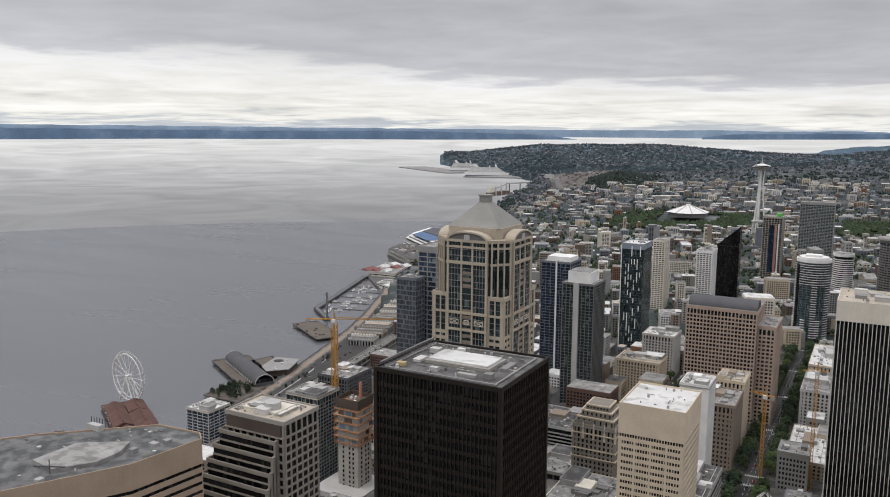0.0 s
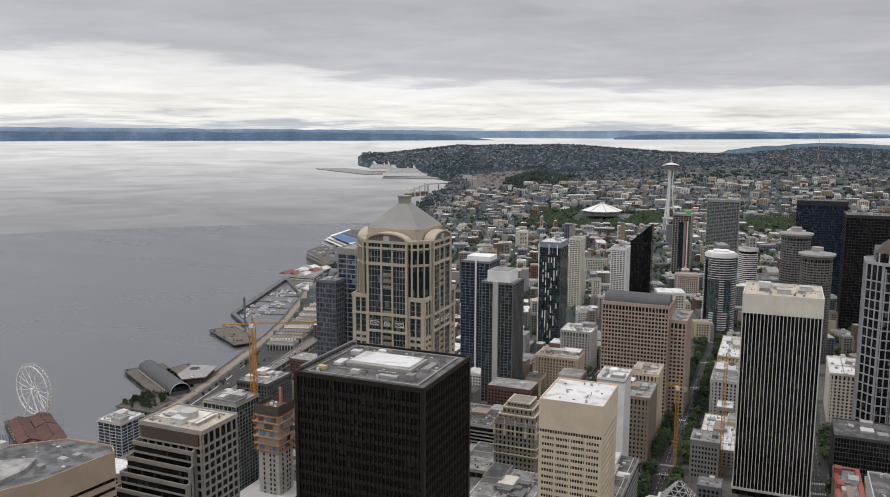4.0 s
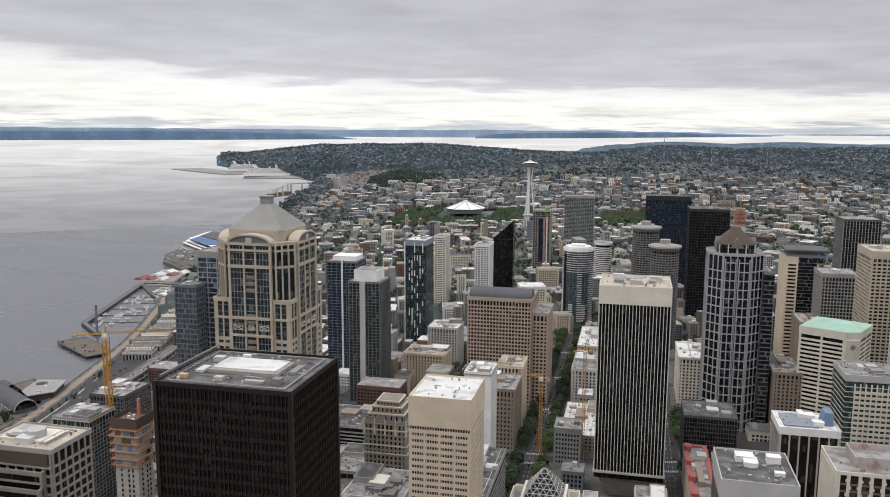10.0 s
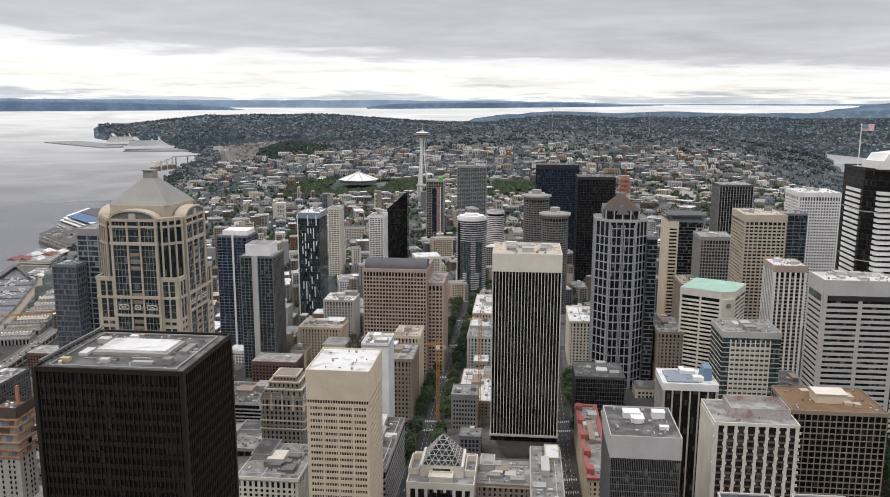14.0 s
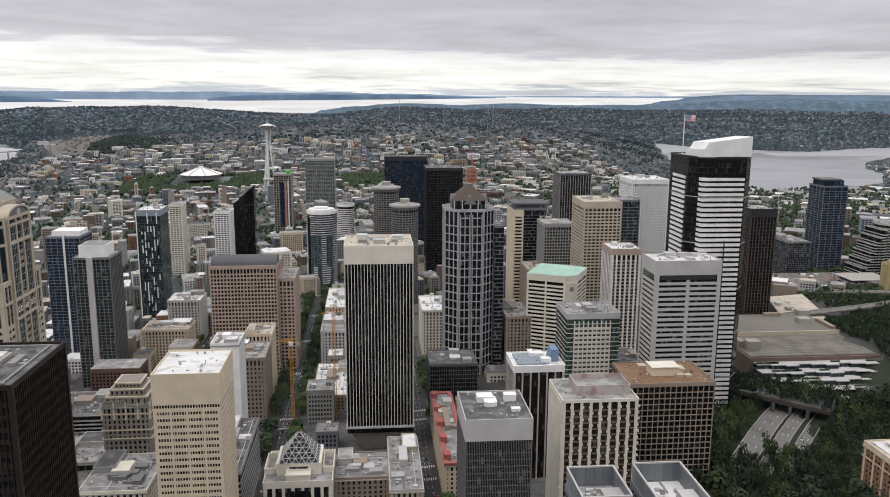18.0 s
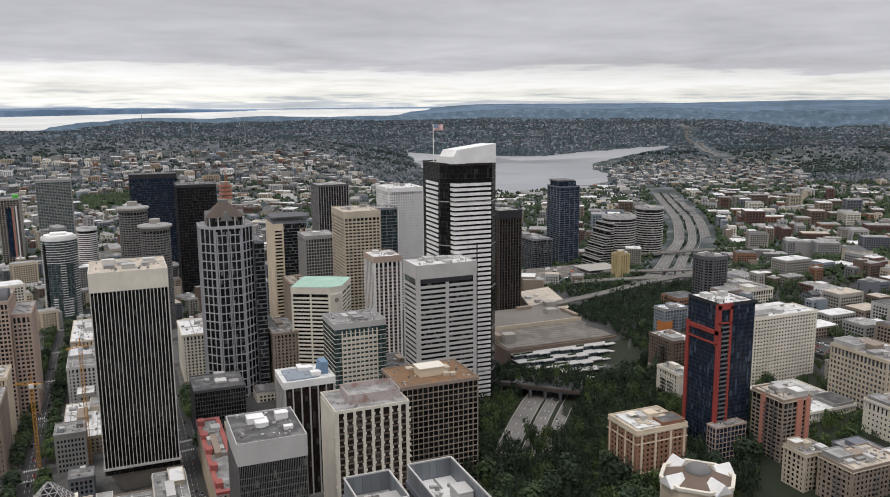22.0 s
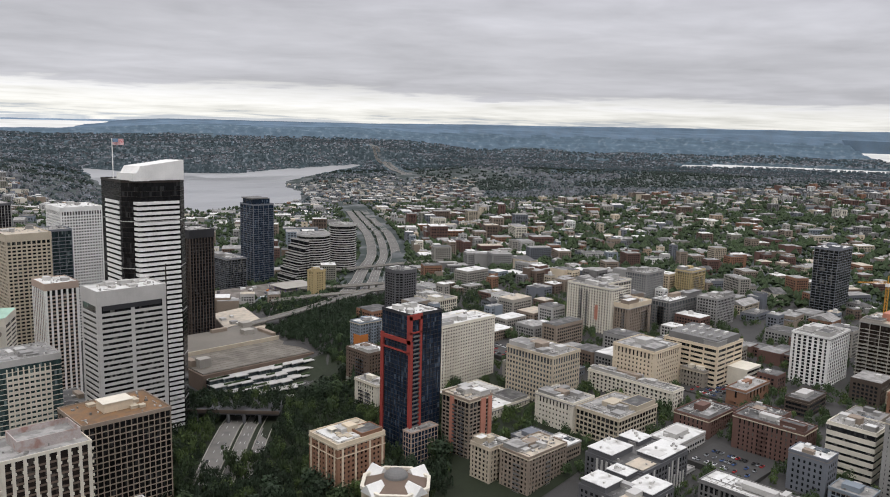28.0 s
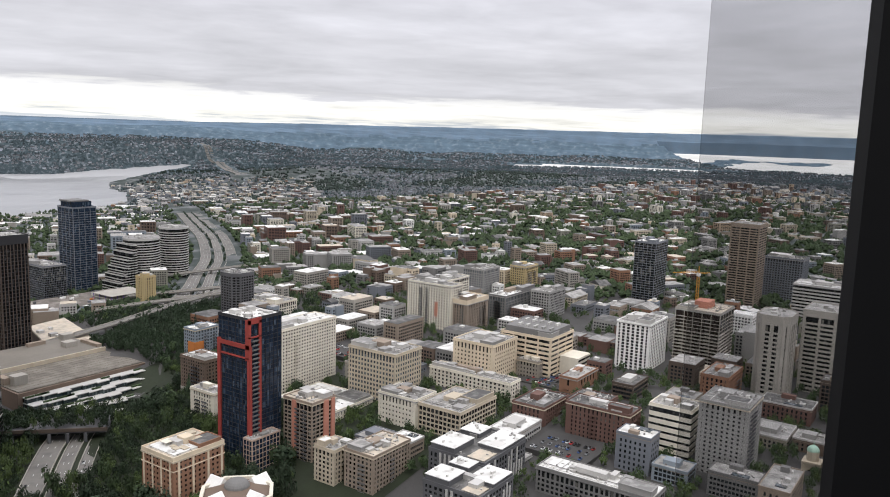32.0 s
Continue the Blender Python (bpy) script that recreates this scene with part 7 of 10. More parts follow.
for i in range(15):
    part("shed_window", Geo().box(-57 + i * 8, -52 + i * 8, -12.1, -11.7, 5, 7.2), W["pale_grey"], ob)
ob = pier("flat_roof_pier", "pier with a low flat-roofed aquarium building", -720, -628, 742, 802, rz=-0.3)
aq = [(-671, 751), (-683, 792), (-649, 800), (-633, 758), (-652, 738)]
hall = thing("aquarium", "low waterfront hall with a many-sided flat grey roof", "hall", (-658, 768, 4))
part("hall_wall", Geo().prism([(x + 658, y - 768) for x, y in offset(aq[::-1], -3)], 0, 7.4), W["umber"], hall)
part("flat_roof", Geo().prism([(x + 658, y - 768) for x, y in aq[::-1]], 7.4, 8.4), W["grey"], hall)
part("roof_well", Geo().prism(ngon(-10, 12, 6.5, 14), 8.35, 8.5), W["dark_stone"], hall, "round opening in the roof")
plant(hall, [(x + 658, y - 768) for x, y in aq], 8.4, 5, 9, size=(1.5, 4), tall=(0.6, 1.6))
pier("garden_pier", "low timber dock planted with small trees", -672, -612, 652, 704, 3.8)
pier("open_pier", "bare timber pier with a plank deck", -799, -691, 940, 981, rz=-0.556)

# marina with its breakwater and boats
ob = thing("breakwater", "dark concrete marina breakwater with a walkway", "breakwater", (-840, 1083, 0))
for a, b in (((0, 0), (-98, 293)), ((0, 0), (62, -52)), ((-98, 293), (-40, 300))):
    part("breakwater_wall", Geo().beam((*a, 0.5), (*b, 0.5), 10, 6), W["dark_stone"], ob)
    part("walkway", Geo().beam((*a, 3.7), (*b, 3.7), 5, 0.4), W["mid_grey"], ob)
part("signal_tower", Geo().beam((60, -50, 4), (60, -50, 46), 2.4), W["slate"], ob)
for k in range(4):
    part("tower_landing", Geo().box(57.5, 62.5, -52.5, -47.5, 12 + k * 10, 12.6 + k * 10), W["slate"], ob)
boat_me = []
for L in (9, 14):
    g = Geo()
    g.prism([(-L / 2, -1.4), (L * 0.3, -1.5), (L / 2, 0), (L * 0.3, 1.5), (-L / 2, 1.4)], 0, 1.5)
    c = Geo().box(-L * 0.3, L * 0.15, -1, 1, 1.5, 3.0).box(-L * 0.2, L * 0.05, -0.8, 0.8, 3.0, 3.8)
    boat_me.append((g.mesh("hull", W["white"]), c.mesh("cabin", W["pale_grey"])))
r_ = random.Random(3)
for i in range(30):
    x, y = -795 + r_.uniform(-34, 30), 1075 + i * 7.6 + r_.uniform(-4, 4)
    x -= (y - 1075) * 0.33
    h, c = boat_me[0 if r_.random() < 0.75 else 1]
    b = thing("motor_boat", "white motor boat moored in the marina", "boat", (x, y, 0.1), "boats in the marina", rz=r_.choice((0.3, 1.87, 3.4)))
    part("hull", h, None, b)
    part("cabin", c, None, b)
for k in range(5):
    solid("floating_dock", Geo().beam((-838 - k * 15, 1100 + k * 46, 0.6), (-762 - k * 15, 1120 + k * 46, 0.6), 1.6, 0.6), W["umber"], "narrow floating marina dock", "dock")

# harbour buildings past the marina
def flat_block(name, label, pts, z0, z1, wall, roof, cat, glass="dark"):
    cx, cy = sum(p[0] for p in pts) / len(pts), sum(p[1] for p in pts) / len(pts)
    FOOT.append((cx, cy, max(math.hypot(p[0] - cx, p[1] - cy) for p in pts), pts))
    loc = [(p[0] - cx, p[1] - cy) for p in pts]
    ob = thing(name, label, cat, (cx, cy, z0))
    part("shell", Geo().prism(loc, -3, z1 - z0), wall, ob)
    part("window_band", Geo().prism(offset(loc, 0.1), (z1 - z0) * 0.35, (z1 - z0) * 0.6), GL[glass], ob)
    part("roof", Geo().prism(offset(loc, 0.6), z1 - z0, z1 - z0 + 0.8), roof, ob)
    plant(ob, loc, z1 - z0 + 0.8, 12, int(abs(cx)), size=(3, 12))
    clutter(ob, loc, z1 - z0 + 0.8, 30, int(abs(cy)))
    return ob


solid("harbour_apron", Geo().prism([(-935, 1380), (-860, 1300), (-800, 1290), (-700, 1010), (-640, 1010), (-690, 1100), (-820, 1450), (-890, 1740), (-1000, 1990), (-1150, 2005), (-1075, 1745), (-1056, 1645), (-925, 1532), (-980, 1520)], -4, 3.4), PAVE, "grey concrete harbour apron", "quay", kind="structure")
ob = flat_block("red_roof_hall", "harbour restaurant hall with red and white pitched roofs", [(-930, 1386), (-872, 1388), (-905, 1500), (-975, 1515)], 3, 11, W["warm_white"], R["grey"], "hall")
RED_ROOF = mat("dull_red_roof", (0.23, 0.10, 0.09), vary=0.3)
for x, y, w, d, m_ in ((-30, -40, 10, 17, RED_ROOF), (-8, -42, 9, 12, RED_ROOF), (12, -36, 8, 12, R["white"]), (-22, 4, 13, 12, R["white"]), (6, 8, 14, 12, RED_ROOF), (-18, 38, 16, 12, R["white"]), (14, 36, 10, 12, R["white"])):
    part("gable_roof", Geo().prism(rect(x - w, x + w, y - d, y + d), 8.6, 14, rect(x - 0.4, x + 0.4, y - d, y + d)), m_, ob)
ob = flat_block("cruise_terminal", "low terrace building with a lattice wall and a crowded roof deck", [(-1056, 1649), (-924, 1536), (-880, 1590), (-985, 1740), (-1074, 1740)], 3, 17, W["beige"], R["dark"], "terminal")
lat = Geo()
a, b = Vector((-1056 - ob.location.x, 1649 - ob.location.y)), Vector((-924 - ob.location.x, 1536 - ob.location.y))
for k in range(22):
    p, q = a.lerp(b, k / 22), a.lerp(b, (k + 1) / 22)
    lat.beam((p.x, p.y - 0.8, 1), (q.x, q.y - 0.8, 14), 0.8).beam((p.x, p.y - 0.8, 14), (q.x, q.y - 0.8, 1), 0.8)
part("wall_lattice", lat, W["pale_grey"], ob, "pale crossed wall lattice")
for _ in range(34):
    x, y = wf.uniform(-60, 70), wf.uniform(-60, 60)
    if inside(x + ob.location.x, y + ob.location.y, [(-1050, 1655), (-926, 1545), (-890, 1592), (-990, 1730), (-1066, 1730)]):
        part("deck_hut", Geo().box(x, x + wf.uniform(3, 11), y, y + wf.uniform(3, 9), 14.7, 14.7 + wf.uniform(1.5, 5)), W[wf.choice(("pale_grey", "grey", "tile_red", "white", "taupe", "dark_grey"))], ob)
bt = [(-1125, 1832), (-960, 1680), (-905, 1740), (-1060, 1990), (-1150, 2000)]
ob = flat_block("blue_roof_terminal", "white stepped terminal with open decks and a blue roof", bt, 3, 13, W["white"], R["grey"], "terminal")
bl = [(x - ob.location.x, y - ob.location.y) for x, y in bt]
for k, (o_, z_) in enumerate(((-7, 13.5), (-14, 19), (-22, 24.5))):
    part("deck_glazing", Geo().prism(offset(bl, o_ - 2), z_ - 3.4, z_ + 2.4), GL["dark"], ob)
    part("white_deck", Geo().prism(offset(bl, o_), z_ + 2.4, z_ + 3.4), W["white"], ob)
part("blue_roof", Geo().prism([(p[0] * 0.55 + 2, p[1] * 0.55 - 22) for p in bl], 27.9, 29.4), mat("blue_roof", (0.10, 0.16, 0.27), vary=0.3), ob, "dull blue roof")
part("dark_roof", Geo().prism([(p[0] * 0.5 - 8, p[1] * 0.45 + 38) for p in bl], 27.9, 31), W["dark_grey"], ob, "dark grey rear roof")
flat_block("white_canopy_hall", "white flat canopy hall on the quay", [(-860, 1302), (-818, 1280), (-826, 1320), (-866, 1342)], 3, 9, W["white"], R["white"], "hall")


def terrace_row(x, y, i, w):
    """A row of stacked waterfront flats: stepped roofs, white roof frames and upright window strips."""
    ob = thing("terrace_houses", "row of low waterfront flats with white roof frames", "apartment building", (x, y, 5), rz=0.29)
    FOOT.append((x, y, 30, rect(x - 30, x + 30, y - 22, y + 22)))
    part("shell", Geo().box(-w, w, -13, 13, -2, 11), W[("grey", "taupe", "mid_grey")[i % 3]], ob)
    part("upper_storey", Geo().box(-w + 2, w - 2, -7, 9, 11, 14 + i % 2), W[("grey", "concrete", "grey")[i % 3]], ob)
    part("roof", Geo().box(-w + 2.3, w - 2.3, -6.7, 8.7, 14 + i % 2, 14.3 + i % 2), R[("pale", "grey", "tan")[i % 3]], ob)
    n = int(2 * w / 4.2)
    frames, hatches = Geo(), Geo()
    for j in range(n):
        u = -w + 2.1 + j * 4.2
        part("window_strip", Geo().box(u - 1.1, u + 1.1, -13.12, -12.9, 0.5, 9.6), GL["dark"], ob)
        frames.box(u - 1.9, u - 1.75, -12.5, -7, 13, 13.2).box(u + 1.75, u + 1.9, -12.5, -7, 13, 13.2).box(u - 1.9, u + 1.9, -12.6, -12.4, 13, 13.2).box(u - 1.9, u - 1.7, -12.6, -12.4, 11, 13.1)
        hatches.box(u - 1, u + 1.2, 0, 3.4, 14 + i % 2, 16.4 + i % 2)
    part("roof_frames", frames, W["warm_white"], ob)["kind"] = "stuff"
    part("roof_hatches", hatches, W[wf.choice(("warm_white", "concrete", "taupe"))], ob)["kind"] = "stuff"
    part("balcony_rail", Geo().ring(rect(-w - 0.2, w + 0.2, -13.2, 13.2), 0.2, 11, 12), W["pale_grey"], ob)


for i in range(10):
    terrace_row(-630 - i * 11.6, 918 + i * 36, i, 19 + (i * 7) % 4)

# the quay: a flat shelf with roads, a railway, parked cars and trees between the water and the highway
QUAY = [(-596, 380), (-606, 560), (-622, 680), (-640, 760), (-677, 890), (-708, 990), (-742, 1080), (-812, 1245), (-870, 1345)]
q_pts = [(-470, 380), *QUAY[:]] + [(-740, 1345), (-640, 1180), (-560, 900), (-500, 640)]
solid("waterfront_quay", Geo().prism(q_pts[::-1], -5, 4.4), mat("quay_surface", (0.105, 0.098, 0.088), vary=0.4, scale=0.25, color2=(0.19, 0.175, 0.15), patch=0.56), "stained concrete and asphalt quay along the harbour", "quay", kind="structure")
sea_wall = thing("sea_wall", "dark concrete sea wall with a pale promenade", "sea wall", (0, 0, 0), kind="structure")
for (xa, ya), (xb, yb) in zip(QUAY, QUAY[1:]):
    part("wall_cap", Geo().beam((xa, ya, 4.3), (xb, yb, 4.3), 1.6, 1.6), W["dark_grey"], sea_wall)
    part("promenade", Geo().beam((xa + 9, ya, 4.42), (xb + 9, yb, 4.42), 8, 0.1), W["taupe"], sea_wall)
    for o, w_, m_ in ((21, 9, ASPHALT), (33, 8, ASPHALT)):
        part("roadway", Geo().beam((xa + o, ya, 4.42), (xb + o, yb, 4.42), w_, 0.1), m_, sea_wall)
    part("road_line", Geo().beam((xa + 27, ya, 4.45), (xb + 27, yb, 4.45), 0.6, 0.12), PAINT, sea_wall)
    for o in (43, 44.6, 49, 50.6):
        part("rail", Geo().beam((xa + o, ya, 4.5), (xb + o, yb, 4.5), 0.25, 0.2), W["brown"], sea_wall)

# elevated double highway along the waterfront
via = thing("viaduct", "grey concrete double-deck elevated highway along the waterfront", "highway", (0, 0, 0), kind="structure")
VIA = [(-505, 380), (-532, 560), (-558, 720), (-580, 860), (-598, 960), (-622, 1060), (-660, 1180), (-705, 1320)]
for (xa, ya), (xb, yb) in zip(VIA, VIA[1:]):
    for z_ in (10.5, 17):
        part("deck", Geo().beam((xa, ya, z_), (xb, yb, z_), 15, 1.2), CONC_ROAD, via)
        for s in (-7.4, 7.4):
            part("guard_wall", Geo().beam((xa + s, ya, z_ + 1.1), (xb + s, yb, z_ + 1.1), 0.4, 1.1), W["concrete"], via)
    for o in (-2.4, 2.4):
        part("lane_line", Geo().beam((xa + o, ya, 17.65), (xb + o, yb, 17.65), 0.2, 0.06), PAINT, via)
    g = Geo()
    for k in range(9):
        t = (k + 0.5) / 9
        x, y = xa + (xb - xa) * t, ya + (yb - ya) * t
        for s in (-6.5, 6.5):
            g.box(x + s - 0.7, x + s + 0.7, y - 0.7, y + 0.7, -2, 16.4)
    part("column_row", g, W["concrete"], via)["kind"] = "stuff"


# ---- cranes ----
def tower_crane(x, y, zb, zt, jib_az, jib, back, material, label, w=1.1, th=0.16):
    ob = thing("tower_crane", label, "crane", (x, y, zb), "tower cranes")
    H = zt - zb
    for sx in (-w, w):
        for sy in (-w, w):
            part("mast_chord", Geo().box(sx - th, sx + th, sy - th, sy + th, 0, H), material, ob)
    n = int(H / 3)
    g = Geo()
    for k in range(n):
        z = k * 3
        g.beam((-w, -w, z), (w, -w, z + 3), th * 1.3).beam((w, -w, z), (w, w, z + 3), th * 1.3).beam((w, w, z), (-w, w, z + 3), th * 1.3).beam((-w, w, z), (-w, -w, z + 3), th * 1.3).box(-w, w, -w - 0.1, -w + 0.1, z, z + 0.2)
    part("mast_bracing", g, material, ob)["kind"] = "stuff"
    c, s = math.cos(jib_az), math.sin(jib_az)
    part("slewing_cab", Geo().box(-1.6, 1.6, -1.6, 1.6, H, H + 3), W["white"], ob)
    part("apex_frame", Geo().beam((0, 0, H + 3), (0, 0, H + 10), 0.7), material, ob)
    for z, q in ((3, 0.5), (4.6, 0.35)):
        part("jib_chord", Geo().beam((0, 0, H + z), (c * jib, s * jib, H + (z if z < 4 else 3.4)), q), material, ob)
    g = Geo()
    for k in range(int(jib / 3)):
        a, b = k * 3, k * 3 + 3
        f0 = 1 - k * 3 / jib
        g.beam((c * a, s * a, H + 3), (c * (a + 1.5), s * (a + 1.5), H + 3.4 + 1.2 * f0), 0.2).beam((c * (a + 1.5), s * (a + 1.5), H + 3.4 + 1.2 * f0), (c * b, s * b, H + 3), 0.2)
    part("jib_lattice", g, material, ob)["kind"] = "stuff"
    part("counter_jib", Geo().beam((0, 0, H + 3), (-c * back, -s * back, H + 3), 0.9), material, ob)
    part("counterweight", Geo().beam((-c * (back - 3), -s * (back - 3), H + 1.6), (-c * back, -s * back, H + 1.6), 2.2, 2.8), W["concrete"], ob)
    part("tie_rope", Geo().beam((0, 0, H + 10), (c * jib * 0.7, s * jib * 0.7, H + 4.6), 0.12).beam((0, 0, H + 10), (-c * back, -s * back, H + 3.4), 0.12), W["dark_grey"], ob)
    return ob


YC = W["crane_yellow"]
tower_crane(-397, 535, 17, 148, radians(28), 58, 24, YC, "yellow tower crane beside the raw concrete core", 1.9, 0.24)
tower_crane(-68, 646, 40, 104, radians(160), 12, 8, YC, "yellow tower crane at the corner of the avenue")
tower_crane(-32, 633, 41, 132, radians(200), 10, 6, YC, "yellow tower crane between the avenue and the striped tower")
tower_crane(780, 232, 88, 176, radians(130), 26, 12, YC, "yellow tower crane over the unfinished floors")
tower_crane(182, 1452, 40, 196, radians(60), 10, 8, W["orange"], "orange tower crane on a distant building core")
ob = thing("distant_core", "distant pale building core with orange netting", "building core", (182, 1462, 40))
FOOT.append((182, 1462, 16, rect(168, 197, 1450, 1476)))
part("core_wall", Geo().box(-9, 9, -9, 9, -3, 108), W["warm_white"], ob)
for k in range(4):
    part("netting", Geo().ring(rect(-10, 10, -10, 10), 1.2, 108 + k * 7, 112 + k * 7), W["terracotta"], ob)
part("inner_core", Geo().box(-8, 8, -8, 8, 108, 138), W["concrete"], ob)

# arena with a low white pyramid roof
ob = thing("arena", "arena with a low white pyramid roof", "arena", (-545, 2640, 38))
FOOT.append((-545, 2640, 100, rect(-640, -450, 2545, 2735)))
part("drum_wall", Geo().prism(ngon(0, 0, 62, 8, 0.4), -3, 12), W["mid_grey"], ob)
part("pyramid_roof", Geo().prism(ngon(0, 0, 68, 8, 0.4), 11, 33, ngon(0, 0, 7, 8, 0.4)), W["white"], ob, "white pyramid roof")
part("roof_cap", Geo().prism(ngon(0, 0, 8, 8, 0.4), 32.5, 36), W["white"], ob)
for i in range(8):
    a_ = 0.4 + i * math.pi / 4
    part("roof_ridge", Geo().beam((68 * math.cos(a_), 68 * math.sin(a_), 11.6), (7 * math.cos(a_), 7 * math.sin(a_), 33.4), 2.2, 1.6), W["pale_grey"], ob)


# ---- far harbour ----
def far_thing(name, label, cat, x, y, z, rz=0.0):
    X, Y, Z = draw_in(x, y, z)
    ob = thing(name, label, cat, (X, Y, Z), rz=rz)
    k = math.hypot(X, Y) / math.hypot(x, y)
    ob.scale = (k, k, k)
    return ob


for x, y, L, rz in ((-2325, 4880, 315, 0.5), (-2740, 5350, 240, 0.5)):
    ob = far_thing("cruise_ship", "white cruise ship moored at a far terminal", "ship", x, y, 0, rz)
    part("hull", Geo().prism([(-L / 2, -17), (L * 0.36, -17), (L * 0.47, 0), (L * 0.36, 17), (-L / 2, 17)], -1, 20, [(-L / 2 - 4, -17), (L * 0.37, -17), (L * 0.52, 0), (L * 0.37, 17), (-L / 2 - 4, 17)]), W["white"], ob)
    part("boot_stripe", Geo().prism([(-L / 2 - 0.3, -17.4), (L * 0.36, -17.4), (L * 0.475, 0), (L * 0.36, 17.4), (-L / 2 - 0.3, 17.4)], -1, 4), W["slate"], ob)
    for k in range(6):
        x0, x1 = -L * 0.47 + 5 * k, L * (0.35 - 0.03 * k)
        part("cabin_deck", Geo().box(x0, x1, -16 + k * 0.4, 16 - k * 0.4, 20 + k * 6.2, 24.4 + k * 6.2), W["white"], ob)
        part("cabin_glazing", Geo().box(x0 + 2, x1 - 2, -14.5 + k * 0.4, 14.5 - k * 0.4, 24.4 + k * 6.2, 26.2 + k * 6.2), GL["grey"], ob)
    part("funnel", Geo().prism(rect(-L * 0.3, -L * 0.2, -7, 7), 57, 79, rect(-L * 0.34, -L * 0.27, -5, 5)), W["white"], ob, "white swept funnel")
    part("radome", Geo().prism(ngon(L * 0.02, 0, 6, 10), 57, 66, ngon(L * 0.02, 0, 2, 10)), W["white"], ob)
    part("radar_mast", Geo().prism(rect(L * 0.14, L * 0.19, -3, 3), 57, 78, rect(L * 0.13, L * 0.15, -1, 1)), W["white"], ob)
for a, b, w in (((-3330, 5560), (-2590, 5010), 230), ((-2400, 4720), (-1860, 4860), 250)):
    g = Geo()
    n = 1
    for i in range(n):
        t0, t1 = i / n, (i + 1) / n
        q = len(g.v)
        nx, ny = -(b[1] - a[1]), b[0] - a[0]
        l_ = math.hypot(nx, ny)
        nx, ny = nx / l_ * w / 2, ny / l_ * w / 2
        for t, s in ((t0, -1), (t1, -1), (t1, 1), (t0, 1)):
            x, y = a[0] + (b[0] - a[0]) * t + nx * s, a[1] + (b[1] - a[1]) * t + ny * s
            g.v += [draw_in(x, y, -1), draw_in(x, y, 7)]
        g.f += [(q + 1, q + 3, q + 5, q + 7), (q, q + 2, q + 3, q + 1), (q + 2, q + 4, q + 5, q + 3), (q + 4, q + 6, q + 7, q + 5), (q + 6, q, q + 1, q + 7)]
    solid("far_pier", g, W["grey"], "long grey cargo pier reaching into the bay", "pier")
ob = far_thing("grain_silos", "cluster of pale grain silos by the shore", "silo", -1480, 3840, 4)
for i in range(5):
    for j in range(3):
        part("silo", Geo().prism(ngon(i * 15 - 30, j * 13, 7.4, 10), 0, 62), W["pale_grey"], ob)
part("head_house", Geo().box(-36, 10, 4, 20, 60, 78), W["pale_grey"], ob)
ob = far_thing("grain_conveyor", "pale raised conveyor from the grain silos to the dock", "conveyor", -1565, 3500, 4)
part("gallery", Geo().beam((0, 0, 50), (95, 330, 44), 7, 6), W["pale_grey"], ob, "pale enclosed conveyor gallery")
for i in range(5):
    part("trestle", Geo().box(i * 22 + 2, i * 22 + 6, i * 77 + 8, i * 77 + 12, -4, 49 - i * 1.5), W["mid_grey"], ob)
for i in range(3):
    part("loading_tower", Geo().prism(rect(-12 - i * 6, -4 - i * 6, -4 - i * 46, 4 - i * 46), -6, 56 - i * 8, rect(-10 - i * 6, -6 - i * 6, -2 - i * 46, 2 - i * 46)), W["pale_grey"], ob)
    part("loading_boom", Geo().beam((-8 - i * 6, -i * 46, 46 - i * 8), (-44 - i * 6, -i * 46 - 8, 30 - i * 8), 4, 4), W["pale_grey"], ob)
ob = far_thing("grain_ship", "dark cargo ship at the grain dock", "ship", -1590, 3455, 0, 1.4)
part("hull", Geo().prism([(-90, -13), (70, -13), (90, 0), (70, 13), (-90, 13)], -1, 17), W["brown"], ob)
part("bridge", Geo().box(-80, -60, -11, 11, 17, 42), W["warm_white"], ob)
for k in range(4):
    part("hatch", Geo().box(-45 + k * 28, -25 + k * 28, -8, 8, 17, 20), W["taupe"], ob)

# the rail yard behind the far docks: a flat tan field with rows of tracks and wagons
yard, wagons = Geo(), Geo()
yr = random.Random(88)
for i in range(26):
    for j in range(34):
        x0, y0 = -2000 + i * 36, 3240 + j * 76
        if inside(x0 + 18, y0 + 38, YARD):
            k = len(yard.v)
            for a, b in ((0, 0), (36, 0), (36, 76), (0, 76)):
                yard.v.append(draw_in(x0 + a, y0 + b, 11.5))
            yard.f.append((k, k + 1, k + 2, k + 3))
            if yr.random() < 0.5:
                X, Y, Z = draw_in(x0 + yr.uniform(4, 30), y0 + 20, 11.5)
                wagons.box(X, X + yr.uniform(5, 16), Y, Y + yr.uniform(20, 50) * 0.8, Z, Z + yr.uniform(3, 8))
solid("rail_yard", yard, mat("yard_gravel", (0.17, 0.155, 0.14), vary=0.4, scale=0.05, color2=(0.10, 0.095, 0.09), patch=0.55), "flat tan gravel rail yard behind the docks", "rail yard", kind="structure")
solid("rail_wagons", wagons, mat("wagon_paint", (0.26, 0.24, 0.22), island=1.4), "rows of parked rail wagons and sheds", "wagons", kind="stuff")

